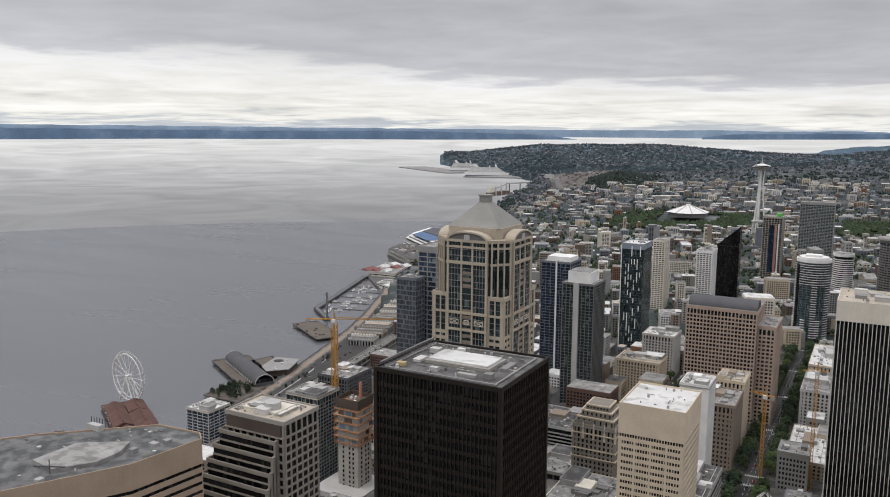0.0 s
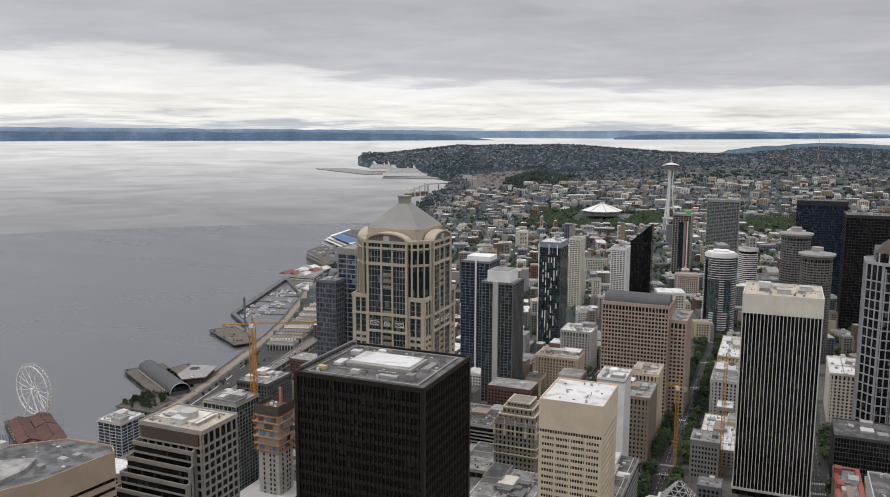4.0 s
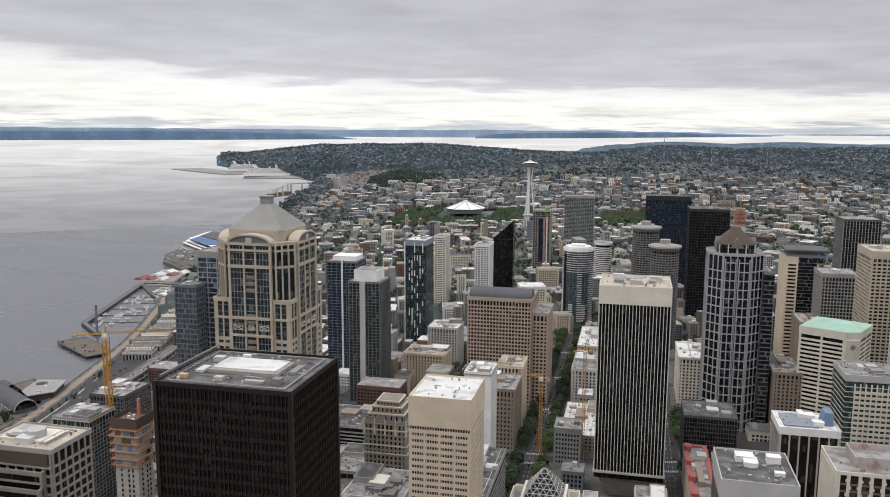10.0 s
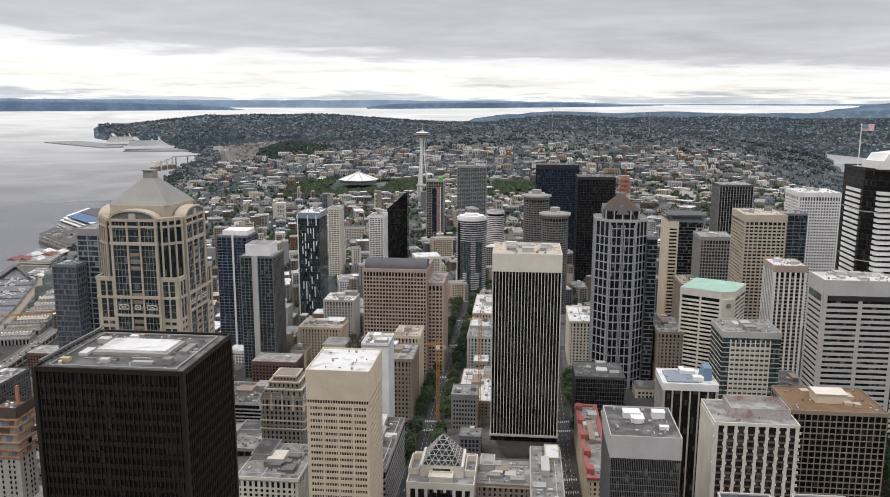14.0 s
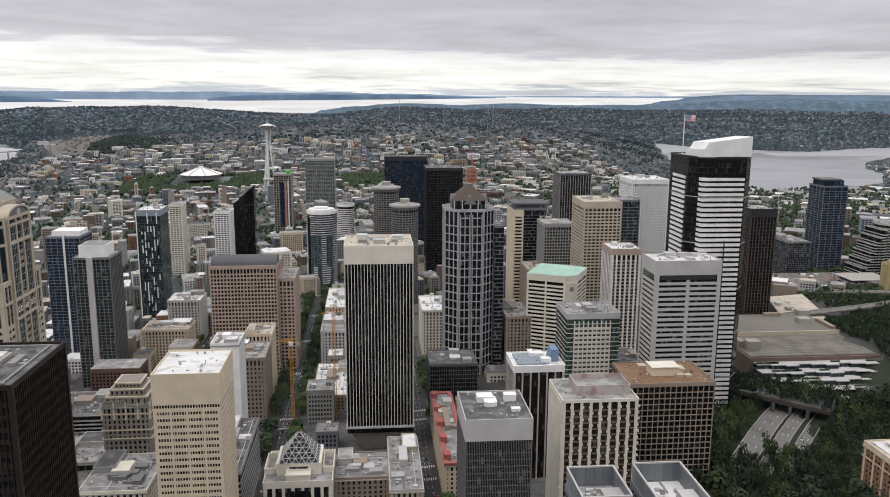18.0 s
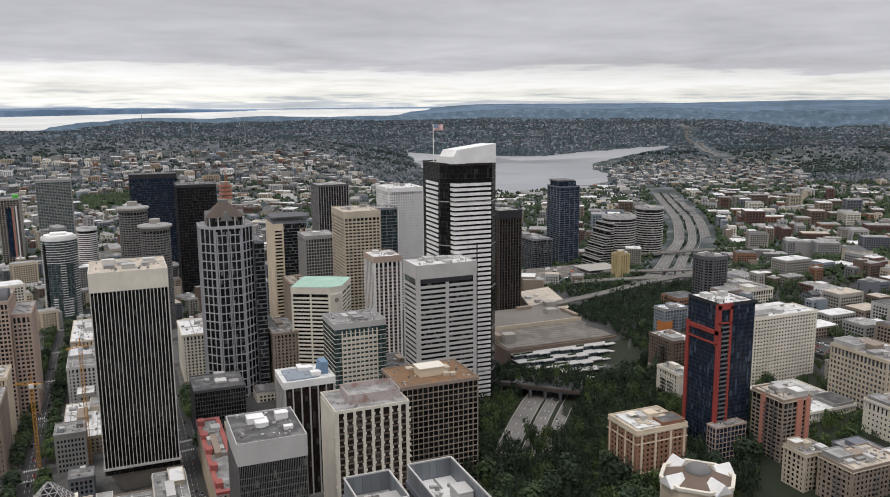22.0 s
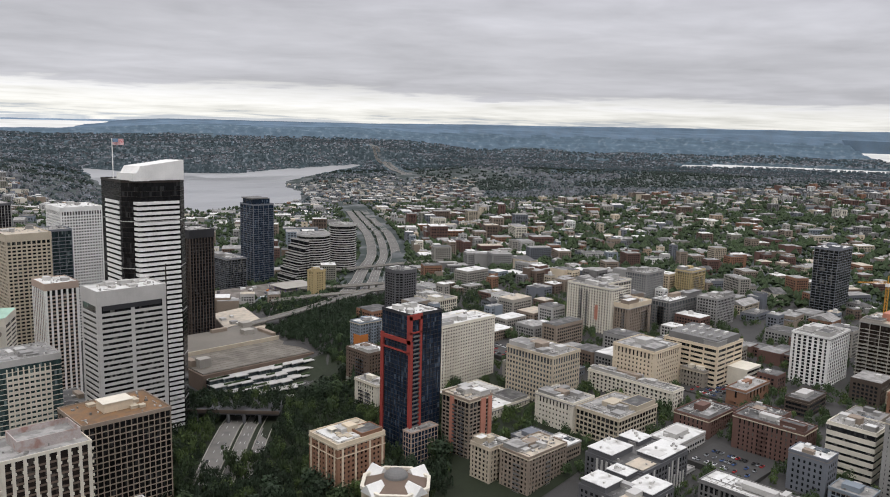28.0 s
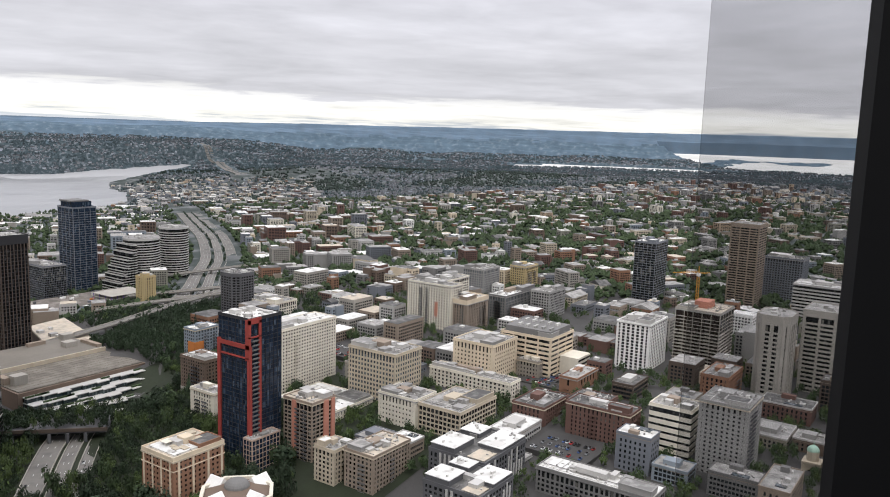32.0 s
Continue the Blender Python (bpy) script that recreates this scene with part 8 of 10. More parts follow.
for az_, r_m, zm, top in ((-2.0, 4100, 128, 296), (-5.1, 4000, 125, 262), (-8.6, 4050, 122, 250)):
    ob = far_thing("radio_mast", "thin red and white radio mast on a far hill", "radio mast", -r_m * math.sin(radians(az_)), r_m * math.cos(radians(az_)), zm)
    for k in range(7):
        z0, z1 = (top - zm) * k / 7, (top - zm) * (k + 1) / 7
        part("mast_section", Geo().prism(ngon(0, 0, 1.7 - 0.18 * k, 4), z0, z1), W["brown" if k % 2 else "pale_grey"], ob)

# ---- freeway ----
I5 = [(120, 330), (240, 480), (325, 585), (405, 665), (490, 728), (570, 780), (650, 835), (740, 920), (850, 1045), (1035, 1240), (1260, 1569), (1777, 2345), (2067, 2709), (2164, 2692), (2375, 2726), (2602, 2947), (3200, 3800), (4102, 5030), (4800, 6041)]


def way_along(path, step):
    out = []
    for (xa, ya), (xb, yb) in zip(path, path[1:]):
        L = math.hypot(xb - xa, yb - ya)
        for i in range(max(1, int(L / step))):
            t = i / max(1, int(L / step))
            out.append((xa + (xb - xa) * t, ya + (yb - ya) * t, math.atan2(yb - ya, xb - xa)))
    return out


def smooth(path, times=2):
    for _ in range(times):
        q = [path[0]]
        for (xa, ya), (xb, yb) in zip(path, path[1:]):
            q += [(xa * 0.75 + xb * 0.25, ya * 0.75 + yb * 0.25), (xa * 0.25 + xb * 0.75, ya * 0.25 + yb * 0.75)]
        path = q + [path[-1]]
    return path


I5s = smooth(I5)


def ribbon(path, off, w, up, step=25, thick=1.2, height=None):
    g, pr = Geo(), None
    st = way_along(path, step)
    for x, y, a in st:
        nx, ny = -math.sin(a), math.cos(a)
        z = height(x, y) if height else max(elev(x, y), 2) + up
        row = [(x + nx * (off + s * w / 2), y + ny * (off + s * w / 2)) for s in (1, -1)]
        k = len(g.v)
        g.v += [draw_in(*row[0], z), draw_in(*row[1], z), draw_in(*row[0], z - thick), draw_in(*row[1], z - thick)]
        if pr is not None:
            g.f += [(pr, pr + 1, k + 1, k), (pr + 2, k + 2, k + 3, pr + 3), (pr, k, k + 2, pr + 2), (pr + 1, pr + 3, k + 3, k + 1)]
        pr = k
    return g


fw = thing("freeway", "wide concrete freeway with several carriageways and white lane lines", "freeway", (0, 0, 0), kind="structure")
SOUTH = [p for p in I5s if p[1] > 490 and p[1] < 622]
NORTH = [p for p in I5s if 812 < p[1] < 2200]
BRIDGE = [p for p in I5s if p[1] > 2930]
for off, w, run in ((1, 16, SOUTH), (-15, 10, SOUTH), (-29, 9, SOUTH), (-26, 18, NORTH), (-2, 14, NORTH), (22, 18, NORTH), (-16, 22, BRIDGE), (16, 22, BRIDGE)):
    part("carriageway", ribbon(run, off, w, 1.2), CONC_ROAD, fw)
    for l_ in (-w / 6, w / 6):
        dash = Geo()
        for x, y, a in way_along(run, 12):
            if math.hypot(x, y) < 2200:
                nx, ny = -math.sin(a), math.cos(a)
                px, py, z = x + nx * (off + l_), y + ny * (off + l_), max(elev(x, y), 2) + 1.24
                dash.beam((px, py, z), (px + 4 * math.cos(a), py + 4 * math.sin(a), z), 0.3, 0.06)
        part("lane_line", dash, PAINT, fw)
    for e in (-w / 2, w / 2):
        part("barrier", ribbon(run, off + e, 0.5, 2.2, thick=1.4), W["concrete"], fw)
# ramps bridging the freeway
for path, z0 in (([(430, 800), (520, 800), (600, 815), (700, 840), (800, 880)], 58), ([(560, 905), (640, 850), (720, 800), (800, 770)], 60), ([(790, 1090), (900, 1030), (960, 990)], 62), ([(640, 960), (690, 900), (740, 860), (760, 800)], 54)):
    ps = smooth(path)
    part("ramp_deck", ribbon(ps, 0, 11, 0, 12, 1.6, lambda x, y, z0=z0: elev(x, y) + 8), CONC_ROAD, fw, "curving concrete ramp")
    for e in (-5.5, 5.5):
        part("ramp_wall", ribbon(ps, e, 0.4, 0, 12, 1.2, lambda x, y, z0=z0: elev(x, y) + 9), W["concrete"], fw)
    for x, y, a in way_along(ps, 30):
        part("ramp_column", Geo().box(x - 1, x + 1, y - 1, y + 1, elev(x, y) - 2, elev(x, y) + 6.5), W["concrete"], fw)
for k in range(5):
    x, y = 300 + k * 9.5, 602 - k * 9.2
    part("portal_pier", Geo().box(x - 1, x + 1, y - 1, y + 1, 48, 67), W["dark_grey"], fw)
LID = [(292, 612), (350, 556), (376, 584), (318, 640)]
part("portal_fascia", Geo().beam((290.6, 612.2, 69.2), (350.2, 554.6, 69.2), 1.2, 2.6), W["umber"], fw, "stained concrete portal beam")
part("tunnel_lid", Geo().prism(LID, 66.2, 70.2), W["dark_grey"], fw, "dark concrete lid over the freeway")


# the dug-up building site between the annex and the round offices
site_ob = thing("excavation_site", "dusty excavation crowded with materials, cabins and a half-built blue frame", "building site", (622, 1020, elev(622, 1020)))
FOOT.append((622, 1020, 70, rect(545, 700, 955, 1082)))
part("dug_ground", Geo().box(-70, 74, -60, 58, -6, 1.2), mat("dug_earth", (0.13, 0.115, 0.10), vary=0.5, scale=0.15, color2=(0.20, 0.18, 0.16), patch=0.55), site_ob)
sr = random.Random(19)
for _ in range(34):
    x, y, h = sr.uniform(-66, 66), sr.uniform(-56, 52), sr.choice((1.2, 2.6, 2.6, 3.4, 5))
    part("site_cabin", Geo().box(x, x + sr.uniform(2.4, 8), y, y + sr.uniform(2, 6), 1.2, 1.2 + h), W[sr.choice(("white", "dark_grey", "brown", "orange", "blue_panel", "pale_grey", "umber", "slate"))], site_ob)
g = Geo()
for k in range(7):
    for j in range(4):
        g.box(2 + k * 9, 2.8 + k * 9, -50 + j * 14, -49.2 + j * 14, 1.2, 15)
part("frame_columns", g, W["purple"], site_ob)["kind"] = "stuff"
for k in range(3):
    part("frame_floor", Geo().box(1, 58, -51, -6, 5.4 + k * 4.6, 5.9 + k * 4.6), W["concrete"], site_ob)


# ---- the carpet of ordinary buildings ----
FOOT += [(330, 560, 60, rect(255, 400, 470, 640)), (330, 470, 60, rect(235, 300, 440, 520))]
# near-black base colour, so the gaps between crowns show dark
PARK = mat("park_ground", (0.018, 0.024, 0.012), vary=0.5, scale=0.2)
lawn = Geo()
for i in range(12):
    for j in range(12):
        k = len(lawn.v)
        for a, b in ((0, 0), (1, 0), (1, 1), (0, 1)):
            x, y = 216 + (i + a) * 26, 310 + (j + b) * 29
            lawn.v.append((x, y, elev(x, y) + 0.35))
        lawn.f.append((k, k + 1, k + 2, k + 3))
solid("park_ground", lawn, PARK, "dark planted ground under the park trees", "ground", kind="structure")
FOOT += [(-72, 500, 60, rect(-100, -46, 400, 560)), (-72, 800, 200, rect(-84, -60, 560, 1060)), (36, 650, 200, rect(25, 47, 430, 1000))]
BOXES = []
for _x, _y, _r, _p in FOOT:
    xs, ys = [p[0] for p in _p], [p[1] for p in _p]
    BOXES.append((min(xs), max(xs), min(ys), max(ys)))
CELLS = {}


def claim(b):
    for i in range(int(b[0] // 60), int(b[1] // 60) + 1):
        for j in range(int(b[2] // 60), int(b[3] // 60) + 1):
            CELLS.setdefault((i, j), []).append(b)


for b in BOXES:
    claim(b)


def is_free(b, gap=2.0):
    for i in range(int((b[0] - gap) // 60), int((b[1] + gap) // 60) + 1):
        for j in range(int((b[2] - gap) // 60), int((b[3] + gap) // 60) + 1):
            for c in CELLS.get((i, j), ()):
                if b[0] < c[1] + gap and b[1] > c[0] - gap and b[2] < c[3] + gap and b[3] > c[2] - gap:
                    return False
    return True


I5pts = [(x, y) for x, y, a in way_along(I5s, 20) if not 2250 < y < 2900]
I5cell = {}
for x, y in I5pts:
    I5cell.setdefault((int(x // 100), int(y // 100)), []).append((x, y))


def off_freeway(x, y, d):
    i, j = int(x // 100), int(y // 100)
    return all((x - px) ** 2 + (y - py) ** 2 > d * d for a in (-1, 0, 1) for b in (-1, 0, 1) for px, py in I5cell.get((i + a, j + b), ()))


PALETTE = ["beige", "cream", "warm_white", "pale_grey", "grey", "mid_grey", "taupe", "brick", "brown", "concrete", "slate", "orange_brick", "white", "tan", "olive", "grey_blue"]
WEIGHT = [11, 10, 9, 7, 9, 7, 8, 7, 6, 8, 5, 4, 5, 5, 3, 4]
BELL_WEIGHT = [4, 3, 5, 9, 9, 10, 5, 7, 7, 8, 9, 2, 7, 2, 3, 7]
HILL_WEIGHT = [5, 3, 3, 5, 7, 9, 9, 11, 10, 7, 7, 6, 3, 3, 4, 4]
# far blocks lean to cool greys, partly in place of haze
FAR_WEIGHT = [4, 3, 6, 9, 9, 9, 5, 5, 6, 7, 8, 2, 8, 2, 3, 7]
ROOFS, ROOFW = ["white", "grey", "dark", "pale", "tan"], [4, 7, 6, 8, 2]
fill = random.Random(21)
WIN = mat("window_panes", (0.018, 0.020, 0.022), rough=0.15, spec=0.25, vary=0.3, island=1.2)
row_cache = {}


def window_row(w, d, tall=1.6, wide=1.5, pitch=3.2, out=0.07):
    g = Geo()
    for L, a in ((w, 0), (d, 1), (w, 2), (d, 3)):
        n = max(1, int((L - 1.5) / pitch))
        o = (d if a % 2 == 0 else w) / 2 + out
        for i in range(n):
            u = (i - (n - 1) / 2) * pitch
            k = len(g.v)
            for s, z in ((-wide / 2, 0), (wide / 2, 0), (wide / 2, tall), (-wide / 2, tall)):
                p = (u + s, -o)
                x, y = ((p[0], p[1]), (-p[1], p[0]), (-p[0], -p[1]), (p[1], -p[0]))[a]
                g.v.append((x, y, z))
            g.f.append((k, k + 1, k + 2, k + 3))
    return g


joined = {}


def add_joined(key, geo, x, y, z, rz):
    g = joined.setdefault(key, Geo())
    c, s, o = math.cos(rz), math.sin(rz), len(g.v)
    if math.hypot(x, y) <= NEAR - 60:
        g.v += [(x + a * c - b * s, y + a * s + b * c, z + h) for a, b, h in geo.v]
    else:
        g.v += [draw_in(x + a * c - b * s, y + a * s + b * c, z + h) for a, b, h in geo.v]
    g.f += [tuple(o + i for i in f) for f in geo.f]


def low_thing(x, y, w, d, h, rz, wall, roof, shape):
    """An ordinary block as a thing of its own: walls, a row of windows on each floor, a parapet, a flat roof and roof plant."""
    zb = min(elev(x + a, y + b) for a in (-w / 2, w / 2) for b in (-d / 2, d / 2))
    words = {"white": "white", "warm_white": "off-white", "pale_grey": "pale grey", "mid_grey": "grey", "grey_blue": "blue-grey", "slate": "slate grey", "brick": "red brick", "orange_brick": "orange brick"}.get(wall, wall)
    kind_ = "low" if h < 14 else "mid-rise"
    ob = thing("city_block_building", f"{kind_} {words} city building with a flat {roof} roof", "building", (x, y, zb), "ordinary city buildings", rz=rz)
    part("shell", Geo().box(-w / 2, w / 2, -d / 2, d / 2, -4, h), W[wall], ob)
    fh = fill.choice((3.2, 3.5, 3.8))
    one, g = window_row(w, d, fill.choice((1.7, 2.0, 2.3)), fill.choice((1.3, 1.7, 2.3)), fill.choice((2.4, 2.9, 3.4))), Geo()
    for i in range(max(1, int((h - 1.2) / fh))):
        o = len(g.v)
        g.v += [(a, b, c + 1.1 + i * fh) for a, b, c in one.v]
        g.f += [tuple(o + q for q in f) for f in one.f]
    part("window_panes", g, WIN, ob)["kind"] = "stuff"
    part("parapet", Geo().ring(rect(-w / 2 - 0.25, w / 2 + 0.25, -d / 2 - 0.25, d / 2 + 0.25), 0.5, h - 0.4, h + 0.9), W[wall] if fill.random() < 0.6 else W["pale_grey"], ob)
    part("roof", Geo().box(-w / 2 + 0.2, w / 2 - 0.2, -d / 2 + 0.2, d / 2 - 0.2, h - 0.1, h + 0.25), R[roof], ob)
    part("string_course", Geo().ring(rect(-w / 2 - 0.12, w / 2 + 0.12, -d / 2 - 0.12, d / 2 + 0.12), 0.3, h - 1.6, h - 1.3), W["taupe"], ob)
    if not shape and h > 12:
        a = fill.choice((-1, 1))
        part("stair_tower", Geo().box(a * w * 0.3 - 2.2, a * w * 0.3 + 2.2, -d * 0.1, d * 0.18, h, h + fill.uniform(2.6, 4.6)), W[fill.choice((wall, "taupe", "mid_grey"))], ob)
        part("skylight", Geo().box(-a * w * 0.3 - 2.5, -a * w * 0.3 + 2.5, -d * 0.3, d * 0.05, h + 0.2, h + 0.9), GL["grey"], ob)
    if shape and w > 18:
        hw = w * 0.28
        part("penthouse", Geo().box(-hw, hw * 0.6, -d * 0.2, d * 0.25, h, h + 3.6), W[fill.choice(("pale_grey", "grey", wall))], ob)
    plant(ob, rect(-w / 2, w / 2, -d / 2, d / 2), h + 0.25, fill.randint(1, 2), int(abs(x * 3 + y)), size=(1.5, 5), tall=(1, 2.6))
    clutter(ob, rect(-w / 2, w / 2, -d / 2, d / 2), h + 0.25, 9, int(abs(x + y * 3)))


def low_far(x, y, w, d, h, rz, wall, roof, detail):
    z = min(elev(x + a, y + b) for a in (-w / 2, w / 2) for b in (-d / 2, d / 2))
    add_joined(("walls", wall), Geo().box(-w / 2, w / 2, -d / 2, d / 2, -4, h), x, y, z, rz)
    add_joined(("roofs", roof), Geo().box(-w / 2 + 0.4, w / 2 - 0.4, -d / 2 + 0.4, d / 2 - 0.4, h, h + 0.35), x, y, z, rz)
    if fill.random() < 0.6:
        a, b = fill.uniform(-0.25, 0.25) * w, fill.uniform(-0.25, 0.25) * d
        add_joined(("plant", "units"), Geo().box(a - 2, a + 2.5, b - 2, b + 2, h + 0.3, h + fill.uniform(1.5, 4)), x, y, z, rz)
    q = fill.random()
    if q < 0.4:  # a wing set against the block makes an L or a step
        a, b = fill.choice((-1, 1)) * w * fill.uniform(0.3, 0.5), fill.choice((-1, 1)) * d * fill.uniform(0.2, 0.45)
        ww, dd, hh = w * fill.uniform(0.25, 0.5), d * fill.uniform(0.25, 0.45), h * fill.uniform(0.5, 1.25)
        add_joined(("walls", wall if q < 0.25 else fill.choice(("taupe", "grey", "brown", "beige"))), Geo().box(a - ww, a + ww, b - dd, b + dd, -4, hh), x, y, z, rz)
        add_joined(("roofs", fill.choices(ROOFS, ROOFW)[0]), Geo().box(a - ww + 0.4, a + ww - 0.4, b - dd + 0.4, b + dd - 0.4, hh, hh + 0.35), x, y, z, rz)
    elif q < 0.52 and h < 16:  # a pitched roof
        add_joined(("roofs", fill.choice(("dark", "dark", "grey", "pale"))), Geo().prism(rect(-w / 2 - 0.5, w / 2 + 0.5, -d / 2 - 0.5, d / 2 + 0.5), h, h + d * 0.2, rect(-w / 2 - 0.5, w / 2 + 0.5, -0.2, 0.2)), x, y, z, rz)
    n = max(1, int((h - 1) / 3.3))
    if detail == 2:
        g = window_row(w, d, 1.9, 2.0, 3.3)
    else:
        g = window_row(w, d, 1.7, 4.4, 6.0)
    for i in range(n):
        add_joined(("windows", "far"), g, x, y, z + 1.2 + i * 3.3, rz)


def zone(cx, cy, ang, nx, ny, cell, test, height, density, streets=3, near=715):
    """Blocks on a turned lattice of plots; every third line of plots is left open as a street."""
    c, s = math.cos(radians(ang)), math.sin(radians(ang))
    for i in range(-nx, nx + 1):
        for j in range(-ny, ny + 1):
            u, v_ = i * cell + (i // streets) * 13, j * cell + (j // (streets + 1)) * 13
            if fill.random() > density:
                continue
            w, d = cell * fill.uniform(0.62, 0.97), cell * fill.uniform(0.62, 0.97)
            q = fill.random()
            if q < 0.16:
                w *= 1.7
            elif q < 0.3:
                d *= 1.7
            elif q < 0.56 and math.hypot(cx + u * c - v_ * s, cy + u * s + v_ * c) > 850:
                w, d = w * 0.55, d * 0.6
            elif q < 0.6:
                w, d = w * 1.45, d * 1.35
            u += fill.uniform(-2, 2)
            x, y = cx + u * c - v_ * s, cy + u * s + v_ * c
            r, az = math.hypot(x, y), math.degrees(math.atan2(-x, y))
            if not (-93 < az < 66) or r > 3900 or not test(x, y):
                continue
            ext = (w * abs(c) + d * abs(s)) / 2, (w * abs(s) + d * abs(c)) / 2
            b = (x - ext[0], x + ext[0], y - ext[1], y + ext[1])
            if not is_free(b) or not off_freeway(x, y, 50 + max(w, d) / 2) or inside(x, y, LAKE) or inside(x, y, YARD) or x < shore(y) + 30:
                continue
            claim(b)
            h = height(x, y)
            if y > 1800 and x > 700 and any(inside(x * k, y * k, LAKE) for k in (1.04, 1.1, 1.16)):
                h = min(h, 7)
            wall, roof = fill.choices(PALETTE, HILL_WEIGHT if x > 420 and y < 1.1 * x + 150 else WEIGHT if r < 950 else (BELL_WEIGHT if x < 350 and r < 2600 else FAR_WEIGHT))[0], fill.choices(ROOFS, ROOFW if r < 800 else [5, 7, 5, 8, 1] if x > 900 and y < x + 300 else [7, 6, 4, 8, 2])[0]
            if 555 < x < 800 and 60 < y < 335:
                wall, roof = fill.choice(("brick", "brown", "stone_brown", "umber", "brick", "taupe", "mid_grey")), fill.choice(("dark", "dark", "grey", "pale"))
            if h > 38:
                wall = fill.choice(("pale_grey", "grey", "slate", "beige", "taupe", "warm_white", "mid_grey", "grey_blue"))
            if r < near:
                low_thing(x, y, w, d, h, radians(ang), wall, roof, fill.random() < 0.5)
            else:
                low_far(x, y, w, d, h, radians(ang), wall, roof, 2 if r < 1700 else 1)


def down_h(x, y):
    return fill.choice((12, 16, 20, 24, 30, 34)) if x > -330 else fill.choice((9, 12, 15, 20, 26))


def belltown_h(x, y):
    q = fill.random()
    if y > 1750 or (y > 1100 and 0.105 < -x / y < 0.145):
        return fill.choice((6, 7, 9, 10, 12, 14, 18)) if q < 0.93 or y < 1750 else fill.uniform(24, 45)
    if q > 0.93 and x > -800:
        return fill.uniform(50, 85)
    return fill.choice((8, 10, 14, 18, 22, 26)) if q < 0.75 else fill.uniform(25, 45)


def hill_h(x, y):
    q = fill.random()
    return fill.choice((7, 9, 10, 12, 13)) if q < 0.8 else fill.uniform(14, 26)


def park(x, y):
    """Open or wooded ground: by the convention centre, round the needle, the sports field and the wooded freeway bank."""
    return (235 < x < 520 and 300 < y < 640 and y > 0.9 * x + 40) or (-760 < x < -330 and 2380 < y < 2760) or (-95 < x < 65 and 2340 < y < 2680) or (-1230 < x < -900 and 3380 < y < 3800) or (1900 < x < 2050 and 900 < y < 1050) or (200 < x < 345 and 330 < y < 640) or (x < 330 and x > 90 and y < 440)


def rail_edge(y):
    """The landward side of the shore's strip of trees and tracks."""
    return shore(y) + float(np.interp(y, [1000, 1900, 2500, 3500], [60, 75, 105, 190]))


zone(-77, 640, 0, 14, 12, 33, lambda x, y: -560 < x < 240 and 330 < y < 990 and not park(x, y), down_h, 0.9)
zone(-77, 640, 0, 24, 20, 21, lambda x, y: -540 < x < 240 and 330 < y < 990 and not park(x, y), lambda x, y: fill.choice((8, 10, 13, 16, 20)), 0.85, near=600)
zone(2300, 2950, -31, 26, 26, 24, lambda x, y: 1700 < x and 2350 < y < 3700 and x - y < 100, lambda x, y: fill.choice((5, 6, 8, 10)), 0.7)
zone(-300, 1600, 17, 46, 30, 27, lambda x, y: y > 960 and x < 330 - (y - 1000) * 0.1 and y < 2500 and x > rail_edge(y) and not park(x, y), belltown_h, 0.92)
zone(900, 1600, -31, 46, 40, 36, lambda x, y: x > 240 and y > 700 and x < 1250 + (y - 1000) * 0.9 and y > 960 - (x - 250) * 0.15 and y < 2700 and not park(x, y), lambda x, y: fill.choice((9, 12, 16, 20, 26, 32)) if y < 1650 else fill.choice((6, 7, 9, 11, 14)), 0.8)
zone(700, 400, 0, 16, 28, 27, lambda x, y: 430 < x < 980 and y < 780 and not park(x, y), lambda x, y: fill.choice((9, 11, 13, 16, 20, 26)), 0.76)
zone(1500, 700, -31, 52, 44, 26, lambda x, y: x > 975 and y < 0.82 * x + 420 and not park(x, y), hill_h, 0.48)
zone(-500, 3000, 0, 44, 20, 30, lambda x, y: 2500 < y < 3500 and x < 900 and x > rail_edge(y) and not park(x, y), lambda x, y: fill.choice((7, 9, 12, 15, 20)), 0.6)

shore_line = [(rail_edge(y_) - 38, y_) for y_ in range(1750, 3500, 125)]
track = thing("shore_railway", "dark ballasted railway tracks along the shore", "railway", (0, 0, 0), kind="structure")
for o_ in (-11, 0, 11):
    part("track_bed", ribbon(shore_line, o_, 7, 3.5, step=40), W["umber"], track)
for o_ in (-14, -5.5, 5.5, 14):
    part("service_strip", ribbon(shore_line, o_ * 1.2, 2.2, 3.8, step=40), W["grey"], track)

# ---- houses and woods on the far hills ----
# far house and leaf colours include a blue-grey haze tint
HOUSE = [mat("hazed_house_pale", (0.28, 0.302, 0.335), vary=0.1, island=0.9), mat("hazed_house_grey", (0.205, 0.212, 0.226), vary=0.1, island=0.8), mat("house_roof", (0.078, 0.080, 0.088), island=0.9)]
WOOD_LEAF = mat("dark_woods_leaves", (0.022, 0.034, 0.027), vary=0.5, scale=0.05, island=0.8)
FAR_LEAF = mat("far_woods_hazed_leaves", (0.066, 0.092, 0.103), vary=0.5, scale=0.05, island=0.8)
HILL_LEAF = mat("hillside_hazed_leaves", (0.032, 0.048, 0.050), vary=0.5, scale=0.05, island=0.9)
hw, hm, hr = Geo(), Geo(), Geo()
ft = [Geo(), Geo(), Geo()]
sc = random.Random(12)


